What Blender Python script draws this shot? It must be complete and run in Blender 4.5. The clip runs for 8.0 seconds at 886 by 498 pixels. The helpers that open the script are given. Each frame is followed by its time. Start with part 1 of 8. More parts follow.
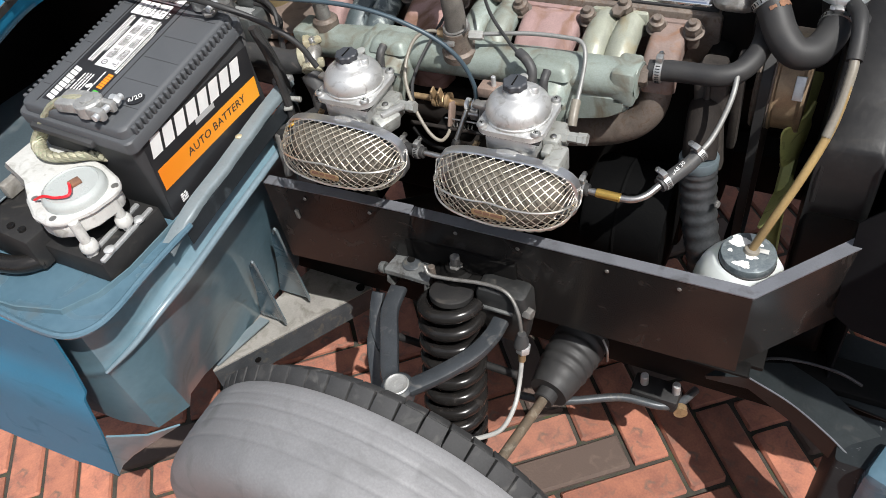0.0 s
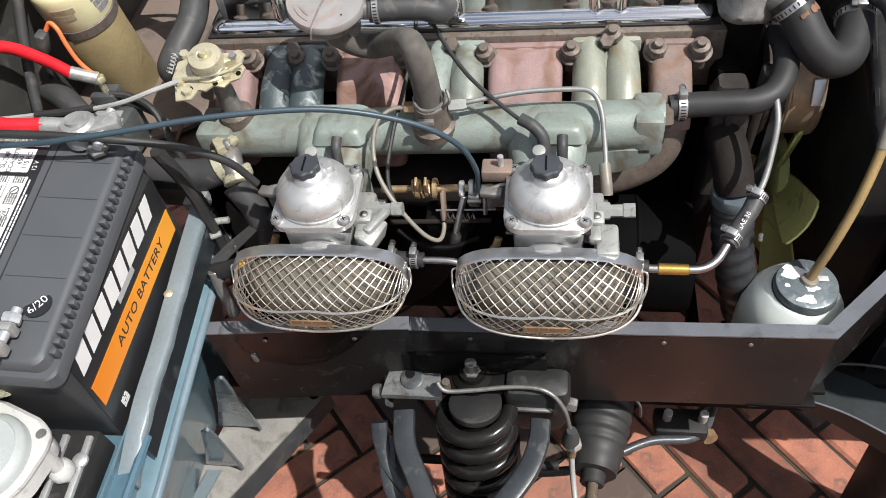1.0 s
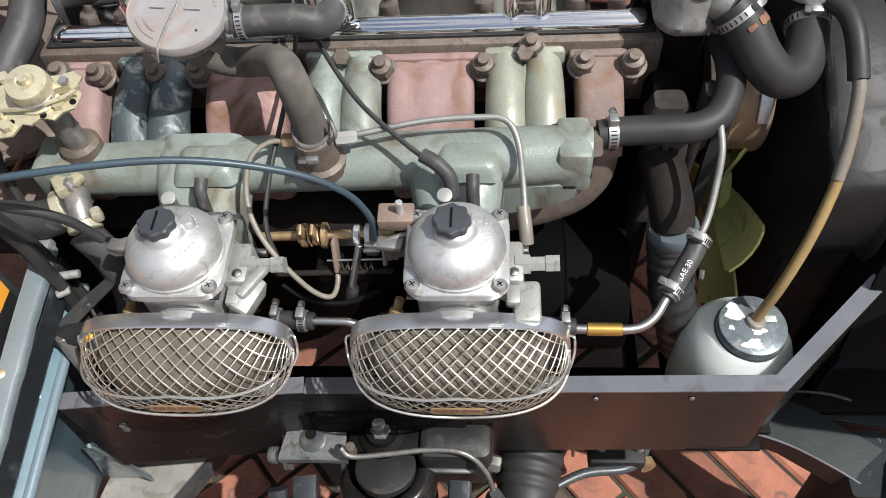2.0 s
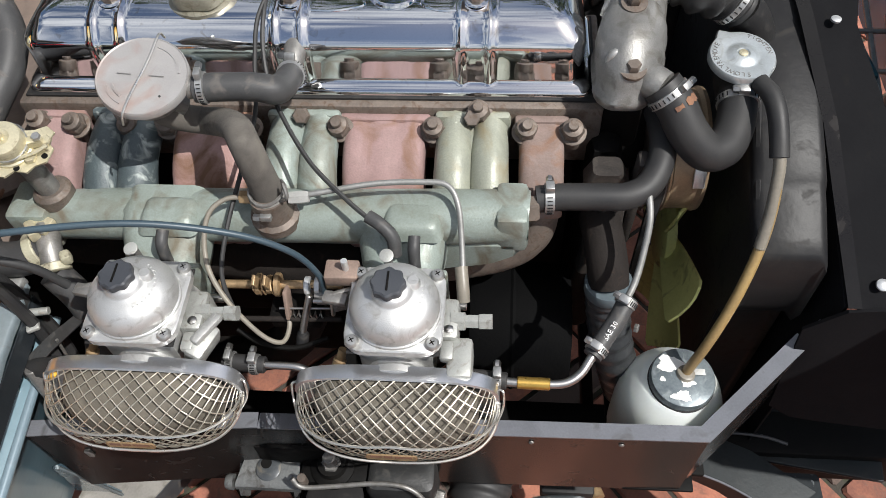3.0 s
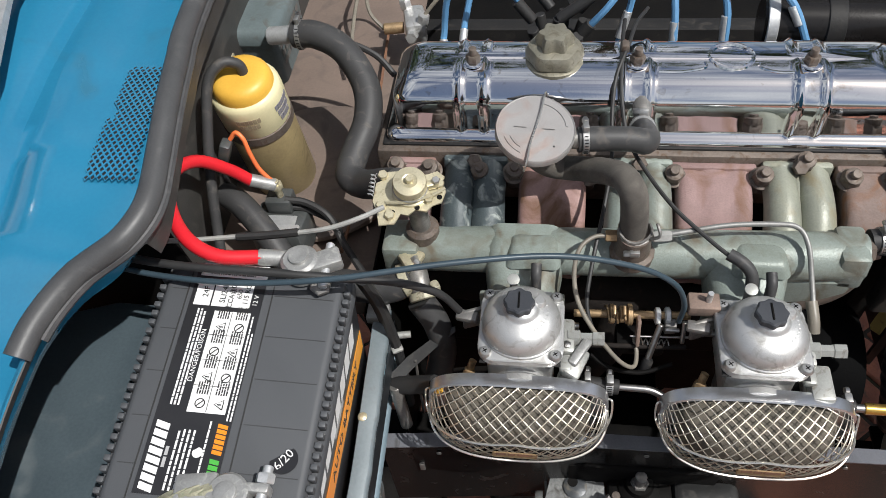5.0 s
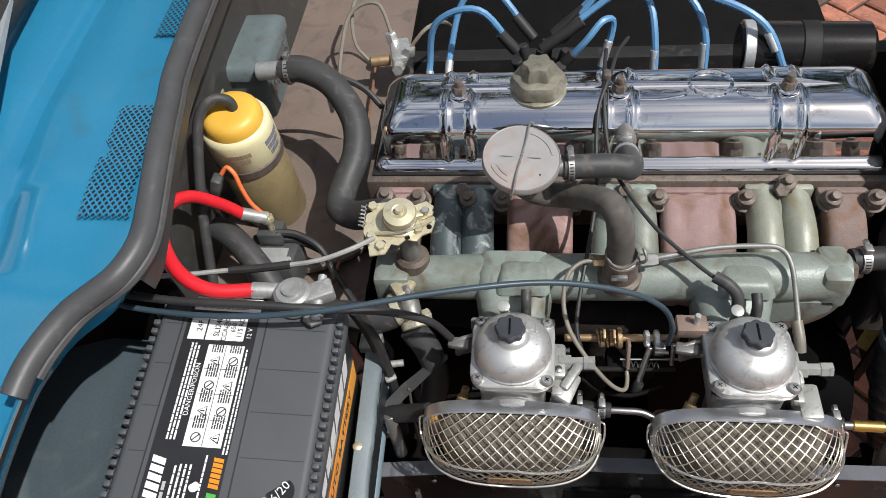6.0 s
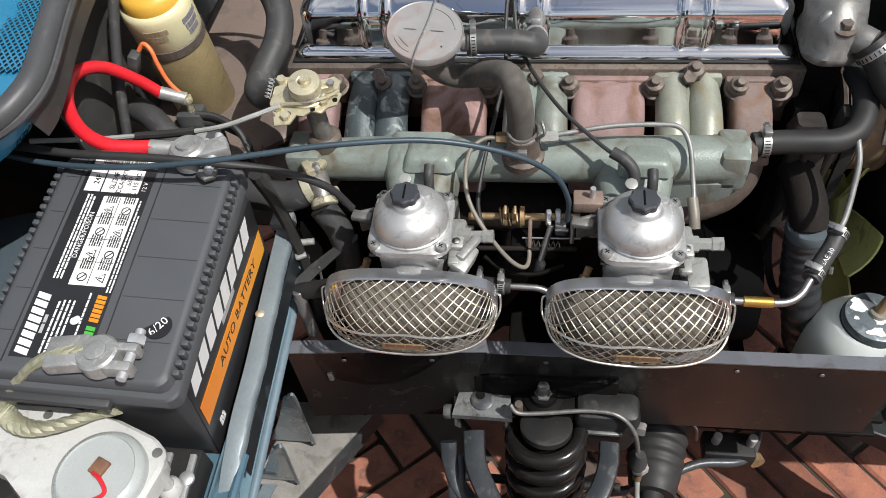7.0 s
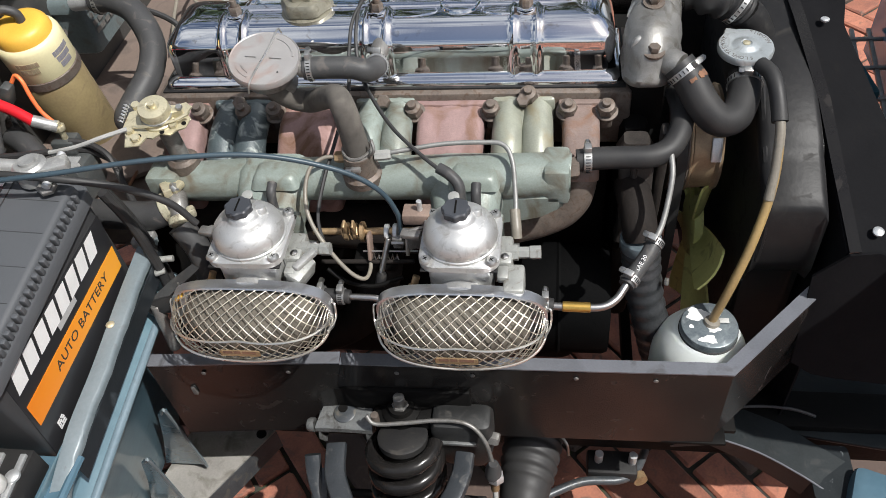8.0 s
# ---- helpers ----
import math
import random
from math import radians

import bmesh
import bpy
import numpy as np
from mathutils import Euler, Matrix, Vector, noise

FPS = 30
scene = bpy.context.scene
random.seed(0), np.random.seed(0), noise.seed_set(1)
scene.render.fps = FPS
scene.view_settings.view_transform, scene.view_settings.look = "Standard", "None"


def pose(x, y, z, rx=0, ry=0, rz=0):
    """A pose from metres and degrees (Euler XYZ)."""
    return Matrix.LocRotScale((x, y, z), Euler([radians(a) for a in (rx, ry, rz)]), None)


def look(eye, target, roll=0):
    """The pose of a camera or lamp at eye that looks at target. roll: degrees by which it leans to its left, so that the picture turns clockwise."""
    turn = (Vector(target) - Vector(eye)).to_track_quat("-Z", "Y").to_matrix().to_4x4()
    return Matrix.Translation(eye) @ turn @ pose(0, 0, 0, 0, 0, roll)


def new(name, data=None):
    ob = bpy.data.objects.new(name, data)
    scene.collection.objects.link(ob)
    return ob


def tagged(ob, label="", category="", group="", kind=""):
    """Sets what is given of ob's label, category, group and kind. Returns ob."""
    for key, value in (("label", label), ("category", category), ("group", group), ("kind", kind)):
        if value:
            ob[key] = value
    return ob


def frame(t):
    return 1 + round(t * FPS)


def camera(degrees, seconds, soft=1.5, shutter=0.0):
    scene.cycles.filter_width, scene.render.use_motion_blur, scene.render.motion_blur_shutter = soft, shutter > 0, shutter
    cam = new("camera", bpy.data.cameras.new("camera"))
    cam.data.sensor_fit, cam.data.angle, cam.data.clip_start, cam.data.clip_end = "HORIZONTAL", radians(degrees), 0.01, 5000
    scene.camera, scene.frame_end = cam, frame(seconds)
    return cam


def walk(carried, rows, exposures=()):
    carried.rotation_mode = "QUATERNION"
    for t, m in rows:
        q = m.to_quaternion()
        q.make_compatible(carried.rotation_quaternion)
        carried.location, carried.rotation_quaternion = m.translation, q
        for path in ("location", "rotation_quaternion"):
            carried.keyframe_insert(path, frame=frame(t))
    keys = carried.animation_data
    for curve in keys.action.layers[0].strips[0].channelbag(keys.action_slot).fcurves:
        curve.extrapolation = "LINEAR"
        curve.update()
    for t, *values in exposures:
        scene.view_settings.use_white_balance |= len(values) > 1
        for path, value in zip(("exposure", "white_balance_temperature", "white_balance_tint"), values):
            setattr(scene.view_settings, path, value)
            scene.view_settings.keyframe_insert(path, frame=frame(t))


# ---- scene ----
cam = camera(59.6, 8.0, soft=0.85)
PATH = [
    (0, (0.427, -0.94, 1.283), (-0.349, 0.209, -0.159), -11.0),
    (0.5, (0.244, -0.838, 1.277), (-0.262, 0.38, -0.227), -11.5),
    (1, (0.13, -0.763, 1.278), (-0.174, 0.449, -0.284), -10.3),
    (1.5, (0.127, -0.692, 1.269), (-0.059, 0.482, -0.34), -8.0),
    (2, (0.152, -0.613, 1.231), (0.001, 0.512, -0.415), -6.7),
    (2.2, (0.155, -0.593, 1.225), (0.009, 0.531, -0.423), -6.4),
    (3.3, (0.217, -0.595, 1.322), (0.053, 0.524, -0.328), -4.6),
    (3.5, (0.195, -0.609, 1.331), (0.016, 0.513, -0.315), -4.9),
    (3.9, (0.094, -0.641, 1.349), (-0.112, 0.505, -0.277), -5.4),
    (4, (0.074, -0.641, 1.352), (-0.153, 0.501, -0.275), -6.1),
    (4.5, (-0.03, -0.662, 1.37), (-0.29, 0.511, -0.229), -7.1),
    (5, (-0.085, -0.679, 1.377), (-0.359, 0.528, -0.194), -8.0),
    (5.2, (-0.092, -0.682, 1.385), (-0.364, 0.545, -0.171), -8.1),
    (6.3, (-0.07, -0.684, 1.388), (-0.313, 0.578, -0.145), -7.9),
    (6.5, (-0.055, -0.703, 1.359), (-0.3, 0.539, -0.19), -7.6),
    (7, (0.028, -0.771, 1.315), (-0.242, 0.461, -0.238), -7.6),
    (7.5, (0.144, -0.802, 1.306), (-0.134, 0.472, -0.211), -7.8),
    (8, (0.211, -0.815, 1.304), (-0.07, 0.522, -0.156), -7.8),
]
walk(cam, [(t, look(eye, target, roll)) for t, eye, target, roll in PATH], [(0, 0.36), (1, 0.33), (2.2, 0.30), (3.5, 0.17), (4.5, -0.02), (5.2, -0.09), (6.5, -0.05), (7.0, 0.02), (8.0, 0.20)])


# ---- light ----
SUN = Vector((0.50, -0.24, 0.83)).normalized()
world = bpy.data.worlds.new("sky")
scene.world = world
world.use_nodes = True
wn = world.node_tree
sky = wn.nodes.new("ShaderNodeTexSky")
sky.sky_type, sky.sun_disc = "NISHITA", False
sky.dust_density, sky.ozone_density = 3.0, 1.6
sky.sun_elevation = math.asin(SUN.z)
sky.sun_rotation = math.atan2(SUN.x, SUN.y)
wn.nodes["Background"].inputs["Strength"].default_value = 0.08
# thin white cloud over the blue
wtc, wno, wra, wmx = wn.nodes.new("ShaderNodeTexCoord"), wn.nodes.new("ShaderNodeTexNoise"), wn.nodes.new("ShaderNodeMapRange"), wn.nodes.new("ShaderNodeMix")
wno.inputs["Scale"].default_value, wno.inputs["Detail"].default_value, wno.inputs["Distortion"].default_value = 3.2, 7.0, 0.6
wra.inputs["From Min"].default_value, wra.inputs["From Max"].default_value, wra.inputs["To Max"].default_value = 0.42, 0.68, 0.85
wmx.data_type = "RGBA"
wn.links.new(wtc.outputs["Generated"], wno.inputs["Vector"])
wn.links.new(wno.outputs["Fac"], wra.inputs["Value"])
wn.links.new(wra.outputs["Result"], wmx.inputs[0])
wn.links.new(sky.outputs["Color"], wmx.inputs[6])
wmx.inputs[7].default_value = (9.5, 9.7, 10.0, 1)
wn.links.new(wmx.outputs[2], wn.nodes["Background"].inputs["Color"])
sun = new("sun", bpy.data.lights.new("sun", "SUN"))
sun.data.energy, sun.data.angle, sun.data.color = 4.7, radians(0.6), (1.0, 0.985, 0.955)
sun.matrix_world = look(SUN * 5, (0, 0, 0))


# ---- materials ----
def mk(name, c1, c2=None, rough=0.5, metal=0.0, s1=25.0, s2=260.0, bump=0.08, grime=None, amount=0.45, rvar=0.12, coat=0.0, aniso=0.0, trans=0.0, vary=0.0, gscale=None, island=False, spec=0.5, sss=0.0, odd=None):
    """Two tones mixed by a coarse and a fine noise, an optional grime with a shape of its own, and fine relief."""
    m = bpy.data.materials.new(name)
    m.use_nodes = True
    nt = m.node_tree
    n, l = nt.nodes, nt.links
    b = n["Principled BSDF"]
    c2 = c2 or tuple(v * 0.75 for v in c1)
    tc = n.new("ShaderNodeTexCoord")

    def noise_at(scale, detail=5.0, dist=0.0):
        q = n.new("ShaderNodeTexNoise")
        q.inputs["Scale"].default_value, q.inputs["Detail"].default_value, q.inputs["Distortion"].default_value = scale, detail, dist
        l.new(tc.outputs["Object"], q.inputs["Vector"])
        return q

    def ramp(src, lo, hi):
        q = n.new("ShaderNodeMapRange")
        q.inputs["From Min"].default_value, q.inputs["From Max"].default_value = lo, hi
        l.new(src, q.inputs["Value"])
        return q.outputs["Result"]

    def mix(fac, a, bb):
        q = n.new("ShaderNodeMix")
        q.data_type = "RGBA"
        l.new(fac, q.inputs[0])
        for sock, v in ((q.inputs[6], a), (q.inputs[7], bb)):
            if isinstance(v, tuple):
                sock.default_value = (*v, 1)
            else:
                l.new(v, sock)
        return q.outputs[2]

    big, fine = noise_at(s1, 6.0, 0.6), noise_at(s2, 4.0)
    add = n.new("ShaderNodeMath")
    add.operation = "MULTIPLY_ADD"
    l.new(fine.outputs["Fac"], add.inputs[0])
    add.inputs[1].default_value = 0.5
    l.new(big.outputs["Fac"], add.inputs[2])
    fac = ramp(add.outputs[0], 0.5, 1.0)
    col = mix(fac, c1, c2)
    if vary:
        oi = n.new("ShaderNodeNewGeometry" if island else "ShaderNodeObjectInfo")
        hs = n.new("ShaderNodeHueSaturation")
        l.new(ramp(oi.outputs["Random Per Island" if island else "Random"], 0, 1), hs.inputs["Value"])
        mr = hs.inputs["Value"].links[0].from_node
        mr.inputs["To Min"].default_value, mr.inputs["To Max"].default_value = 1 - vary, 1 + vary
        l.new(col, hs.inputs["Color"])
        col = hs.outputs["Color"]
        if odd:
            col = mix(ramp(oi.outputs["Random Per Island" if island else "Random"], 0.84, 0.88), col, odd)
    rough_src = None
    if grime:
        g = noise_at(gscale or s1 * 1.9, 9.0, 1.2)
        gf = ramp(g.outputs["Fac"], 0.59 - amount * 0.3, 0.78 - amount * 0.2)
        col = mix(gf, col, grime)
        rough_src = gf
    l.new(col, b.inputs["Base Color"])
    rr = n.new("ShaderNodeMapRange")
    l.new(rough_src or fac, rr.inputs["Value"])
    rr.inputs["To Min"].default_value, rr.inputs["To Max"].default_value = rough, min(1.0, rough + rvar * (2 if grime else 1))
    l.new(rr.outputs["Result"], b.inputs["Roughness"])
    b.inputs["Metallic"].default_value = metal
    b.inputs["Specular IOR Level"].default_value = spec
    if sss:
        b.inputs["Subsurface Weight"].default_value, b.inputs["Subsurface Scale"].default_value = sss, 0.06
        b.inputs["Subsurface Radius"].default_value = (1.0, 1.0, 0.9)
    b.inputs["Coat Weight"].default_value = coat
    b.inputs["Coat Roughness"].default_value = 0.08
    b.inputs["Transmission Weight"].default_value = trans
    if bump:
        bp = n.new("ShaderNodeBump")
        bp.inputs["Strength"].default_value, bp.inputs["Distance"].default_value = bump, 0.002
        l.new(add.outputs[0], bp.inputs["Height"])
        l.new(bp.outputs["Normal"], b.inputs["Normal"])
    return m


M = {}
M["chrome"] = mk("chrome", (0.82, 0.83, 0.85), (0.74, 0.75, 0.77), 0.035, 1.0, 6, 700, 0.012, grime=(0.55, 0.52, 0.48), amount=-0.1, rvar=0.05, gscale=60)
M["steel"] = mk("steel", (0.50, 0.49, 0.47), (0.33, 0.32, 0.31), 0.3, 1.0, 60, 600, 0.06)
M["zinc"] = mk("zinc", (0.70, 0.71, 0.71), (0.52, 0.53, 0.53), 0.36, 0.65, 80, 500, 0.05)
M["alloy"] = mk("alloy", (0.66, 0.66, 0.65), (0.50, 0.50, 0.49), 0.42, 0.7, 34, 1300, 0.22, grime=(0.32, 0.31, 0.29), amount=0.14, gscale=60)
M["alloy_dull"] = mk("alloy_dull", (0.29, 0.28, 0.265), (0.18, 0.175, 0.165), 0.45, 0.6, 60, 700, 0.25, grime=(0.12, 0.11, 0.095), amount=0.2, gscale=40)
M["gold_zinc"] = mk("gold_zinc", (0.68, 0.62, 0.44), (0.50, 0.455, 0.315), 0.38, 0.55, 50, 500, 0.08, grime=(0.28, 0.23, 0.15), amount=0.1)
M["brass"] = mk("brass", (0.46, 0.32, 0.18), (0.26, 0.18, 0.10), 0.42, 0.6, 70, 500, 0.2)
M["rust"] = mk("rust", (0.26, 0.13, 0.07), (0.13, 0.07, 0.05), 0.8, 0.1, 60, 500, 0.4)
M["brown_steel"] = mk("brown_steel", (0.185, 0.15, 0.125), (0.105, 0.087, 0.074), 0.58, 0.35, 60, 420, 0.3, grime=(0.12, 0.08, 0.055), amount=0.2)
M["port_pink"] = mk("port_pink", (0.315, 0.205, 0.195), (0.225, 0.150, 0.140), 0.72, 0.0, 42, 500, 0.4, grime=(0.19, 0.105, 0.068), amount=0.24, gscale=22)
M["port_stained"] = mk("port_stained", (0.36, 0.225, 0.205), (0.27, 0.165, 0.145), 0.6, 0.05, 30, 450, 0.3, grime=(0.15, 0.080, 0.048), amount=0.5, gscale=30)
M["port_rust"] = mk("port_rust", (0.235, 0.172, 0.15), (0.16, 0.118, 0.102), 0.75, 0.0, 40, 450, 0.4, grime=(0.20, 0.10, 0.055), amount=0.28, gscale=30)
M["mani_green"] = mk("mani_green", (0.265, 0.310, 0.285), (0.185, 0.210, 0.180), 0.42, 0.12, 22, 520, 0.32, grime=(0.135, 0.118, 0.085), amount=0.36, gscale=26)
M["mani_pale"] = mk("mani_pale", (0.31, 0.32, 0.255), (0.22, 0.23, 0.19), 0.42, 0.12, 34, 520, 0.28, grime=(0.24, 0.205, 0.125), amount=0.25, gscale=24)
# chipped manifold paint, darkened for the breather lid's shadow
M["mani_shade"] = mk("mani_shade", (0.085, 0.108, 0.112), (0.05, 0.066, 0.072), 0.5, 0.1, 40, 480, 0.3, grime=(0.46, 0.50, 0.47), amount=0.16, gscale=44)
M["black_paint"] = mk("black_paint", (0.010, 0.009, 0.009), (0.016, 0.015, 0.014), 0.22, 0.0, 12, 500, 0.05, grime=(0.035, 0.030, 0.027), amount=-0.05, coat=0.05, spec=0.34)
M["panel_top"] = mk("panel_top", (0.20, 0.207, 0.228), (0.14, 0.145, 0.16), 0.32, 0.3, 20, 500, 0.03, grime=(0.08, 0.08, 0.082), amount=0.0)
M["black_matt"] = mk("black_matt", (0.013, 0.013, 0.014), (0.024, 0.023, 0.022), 0.6, 0.0, 25, 400, 0.2, grime=(0.05, 0.045, 0.04), amount=0.02, spec=0.3)
# oily black, lowered further to hold the shade of deep places
M["oily_shade_black"] = mk("oily_shade_black", (0.0036, 0.0036, 0.0037), (0.0070, 0.0064, 0.0058), 0.6, 0.0, 30, 300, 0.3, spec=0.12)
M["chassis_grey"] = mk("chassis_grey", (0.075, 0.083, 0.09), (0.042, 0.047, 0.052), 0.38, 0.2, 30, 420, 0.12, grime=(0.13, 0.12, 0.10), amount=0.12)
M["rubber"] = mk("rubber", (0.020, 0.020, 0.021), (0.034, 0.033, 0.032), 0.5, 0.0, 35, 600, 0.08, spec=0.4)
M["hose_grey"] = mk("hose_grey", (0.055, 0.055, 0.055), (0.038, 0.038, 0.039), 0.52, 0.0, 30, 700, 0.12, grime=(0.11, 0.10, 0.09), amount=0.05, spec=0.4)
M["hose_braid"] = mk("hose_braid", (0.135, 0.122, 0.105), (0.07, 0.063, 0.056), 0.85, 0.0, 50, 1500, 0.6)
# shoulder rubber, darker than the tread to paint the inner side's shade
M["tyre"] = mk("tyre", (0.036, 0.036, 0.037), (0.022, 0.022, 0.022), 0.75, 0.0, 20, 420, 0.25, grime=(0.08, 0.078, 0.075), amount=0.15)
M["tyre_wall"] = mk("tyre_wall", (0.215, 0.215, 0.22), (0.145, 0.145, 0.15), 0.6, 0.0, 9, 350, 0.22, grime=(0.125, 0.125, 0.127), amount=0.2, gscale=12)
M["blue_paint"] = mk("blue_paint", (0.022, 0.19, 0.33), (0.018, 0.16, 0.29), 0.16, 0.0, 5, 250, 0.015, grime=(0.03, 0.14, 0.22), amount=-0.1, coat=0.7)
M["blue_worn"] = mk("blue_worn", (0.10, 0.175, 0.225), (0.068, 0.128, 0.17), 0.26, 0.05, 7, 90, 0.05, grime=(0.09, 0.12, 0.135), amount=0.1, gscale=14, coat=0.4)
M["blue_rail"] = mk("blue_rail", (0.180, 0.214, 0.230), (0.131, 0.164, 0.179), 0.38, 0.1, 18, 300, 0.12, grime=(0.13, 0.145, 0.155), amount=-0.1, gscale=70)
M["tray_blue"] = mk("tray_blue", (0.07, 0.095, 0.11), (0.045, 0.063, 0.075), 0.5, 0.0, 9, 300, 0.12, grime=(0.10, 0.12, 0.13), amount=0.15)
M["bulkhead_brown"] = mk("bulkhead_brown", (0.195, 0.148, 0.122), (0.135, 0.104, 0.088), 0.55, 0.0, 10, 300, 0.08, grime=(0.10, 0.082, 0.070), amount=0.2)
M["batt_case"] = mk("batt_case", (0.030, 0.031, 0.033), (0.045, 0.046, 0.048), 0.48, 0.0, 10, 900, 0.05)
M["batt_lid"] = mk("batt_lid", (0.076, 0.080, 0.086), (0.060, 0.064, 0.070), 0.50, 0.0, 8, 1400, 0.07)
M["label_black"] = mk("label_black", (0.018, 0.018, 0.02), (0.024, 0.024, 0.026), 0.28, 0.0, 20, 600, 0.01)
M["label_white"] = mk("label_white", (0.78, 0.78, 0.77), (0.68, 0.68, 0.67), 0.4, 0.0, 30, 600, 0.01)
M["label_grey"] = mk("label_grey", (0.42, 0.42, 0.42), (0.36, 0.36, 0.36), 0.4, 0.0, 30, 600, 0.01)
M["ink"] = mk("ink", (0.02, 0.02, 0.02), (0.03, 0.03, 0.03), 0.5, 0.0, 30, 600, 0.0)
M["orange"] = mk("orange", (0.80, 0.28, 0.015), (0.62, 0.20, 0.01), 0.32, 0.0, 12, 600, 0.01)
M["green_ink"] = mk("green_ink", (0.08, 0.45, 0.06), (0.06, 0.36, 0.05), 0.4, 0.0, 12, 600, 0.01)
M["lead"] = mk("lead", (0.42, 0.42, 0.41), (0.30, 0.30, 0.29), 0.45, 0.5, 70, 600, 0.2, grime=(0.55, 0.55, 0.52), amount=0.1)
M["braid"] = mk("braid", (0.46, 0.44, 0.33), (0.26, 0.25, 0.17), 0.6, 0.4, 90, 900, 0.5, grime=(0.30, 0.36, 0.24), amount=0.2)
M["red_cable"] = mk("red_cable", (0.72, 0.02, 0.03), (0.60, 0.015, 0.025), 0.3, 0.0, 20, 500, 0.02)
M["orange_wire"] = mk("orange_wire", (0.85, 0.20, 0.06), (0.7, 0.16, 0.05), 0.35, 0.0, 20, 500, 0.02)
M["blue_lead"] = mk("blue_lead", (0.12, 0.30, 0.52), (0.09, 0.22, 0.40), 0.35, 0.0, 20, 500, 0.03)
M["blue_cable"] = mk("blue_cable", (0.045, 0.072, 0.092), (0.03, 0.05, 0.065), 0.35, 0.0, 20, 500, 0.03)
M["bottle"] = mk("bottle", (0.76, 0.81, 0.77), (0.70, 0.75, 0.71), 0.38, 0.0, 15, 400, 0.02, sss=0.6)
M["cap_dark"] = mk("cap_dark", (0.20, 0.235, 0.245), (0.11, 0.13, 0.145), 0.34, 0.4, 60, 400, 0.08, grime=(0.34, 0.37, 0.37), amount=0.1, gscale=70)
M["tube_amber"] = mk("tube_amber", (0.36, 0.25, 0.10), (0.22, 0.15, 0.07), 0.3, 0.0, 10, 300, 0.05)
M["tube_grey"] = mk("tube_grey", (0.25, 0.225, 0.18), (0.16, 0.145, 0.12), 0.35, 0.0, 14, 300, 0.05)
M["yellow_cap"] = mk("yellow_cap", (0.78, 0.46, 0.07), (0.68, 0.38, 0.05), 0.38, 0.0, 15, 400, 0.03)
M["cream"] = mk("cream", (0.74, 0.68, 0.42), (0.64, 0.58, 0.35), 0.35, 0.0, 15, 400, 0.03)
M["clip_cream"] = mk("clip_cream", (0.44, 0.42, 0.31), (0.30, 0.28, 0.20), 0.5, 0.1, 50, 500, 0.15, grime=(0.12, 0.10, 0.07), amount=0.35, gscale=120)
M["olive_tin"] = mk("olive_tin", (0.31, 0.245, 0.125), (0.22, 0.17, 0.09), 0.35, 0.1, 18, 300, 0.06, grime=(0.18, 0.135, 0.08), amount=0.12)
M["motor_grey"] = mk("motor_grey", (0.17, 0.21, 0.215), (0.115, 0.145, 0.15), 0.38, 0.2, 18, 300, 0.1, grime=(0.12, 0.11, 0.095), amount=0.15)
M["fan_yellow"] = mk("fan_yellow", (0.80, 0.79, 0.30), (0.66, 0.65, 0.23), 0.5, 0.0, 18, 300, 0.06, grime=(0.30, 0.28, 0.12), amount=0.1)
M["white_cast"] = mk("white_cast", (0.56, 0.56, 0.54), (0.44, 0.44, 0.42), 0.45, 0.0, 25, 400, 0.05, grime=(0.30, 0.29, 0.26), amount=0.1)
M["clear_cap"] = mk("clear_cap", (0.42, 0.45, 0.44), (0.36, 0.38, 0.37), 0.22, 0.0, 20, 400, 0.02)
M["box_grey"] = mk("box_grey", (0.082, 0.088, 0.088), (0.055, 0.060, 0.060), 0.42, 0.1, 18, 300, 0.1, grime=(0.12, 0.11, 0.095), amount=0.2)
M["gauze"] = mk("gauze", (0.18, 0.160, 0.128), (0.10, 0.089, 0.071), 0.75, 0.2, 60, 1600, 0.6)
M["wire_mesh"] = mk("wire_mesh", (0.70, 0.65, 0.55), (0.52, 0.48, 0.40), 0.28, 0.85, 40, 500, 0.03)
M["pcv_lid"] = mk("pcv_lid", (0.42, 0.405, 0.395), (0.34, 0.325, 0.315), 0.40, 0.4, 30, 900, 0.12, grime=(0.33, 0.25, 0.22), amount=0.12, gscale=26)
M["rail_grey"] = mk("rail_grey", (0.30, 0.30, 0.29), (0.20, 0.20, 0.19), 0.5, 0.5, 25, 300, 0.1)
M["sheet_grey"] = mk("sheet_grey", (0.30, 0.285, 0.26), (0.21, 0.20, 0.185), 0.6, 0.1, 14, 300, 0.12, grime=(0.13, 0.12, 0.10), amount=0.25)
M["brick"] = mk("brick", (0.42, 0.165, 0.100), (0.235, 0.095, 0.068), 0.85, 0.0, 26, 240, 0.6, grime=(0.13, 0.095, 0.075), amount=0.10, vary=0.42, gscale=36, odd=(0.090, 0.062, 0.050))
M["brick_far"] = mk("brick_far", (0.42, 0.165, 0.100), (0.235, 0.095, 0.068), 0.85, 0.0, 26, 240, 0.6, grime=(0.13, 0.095, 0.075), amount=0.10, vary=0.42, gscale=36, odd=(0.090, 0.062, 0.050), island=True)
M["sand"] = mk("sand", (0.060, 0.052, 0.042), (0.030, 0.027, 0.022), 0.95, 0.0, 20, 380, 0.8, grime=(0.045, 0.06, 0.022), amount=0.2)
M["silver_foil"] = mk("silver_foil", (0.11, 0.113, 0.118), (0.05, 0.053, 0.056), 0.32, 0.6, 30, 300, 0.3)
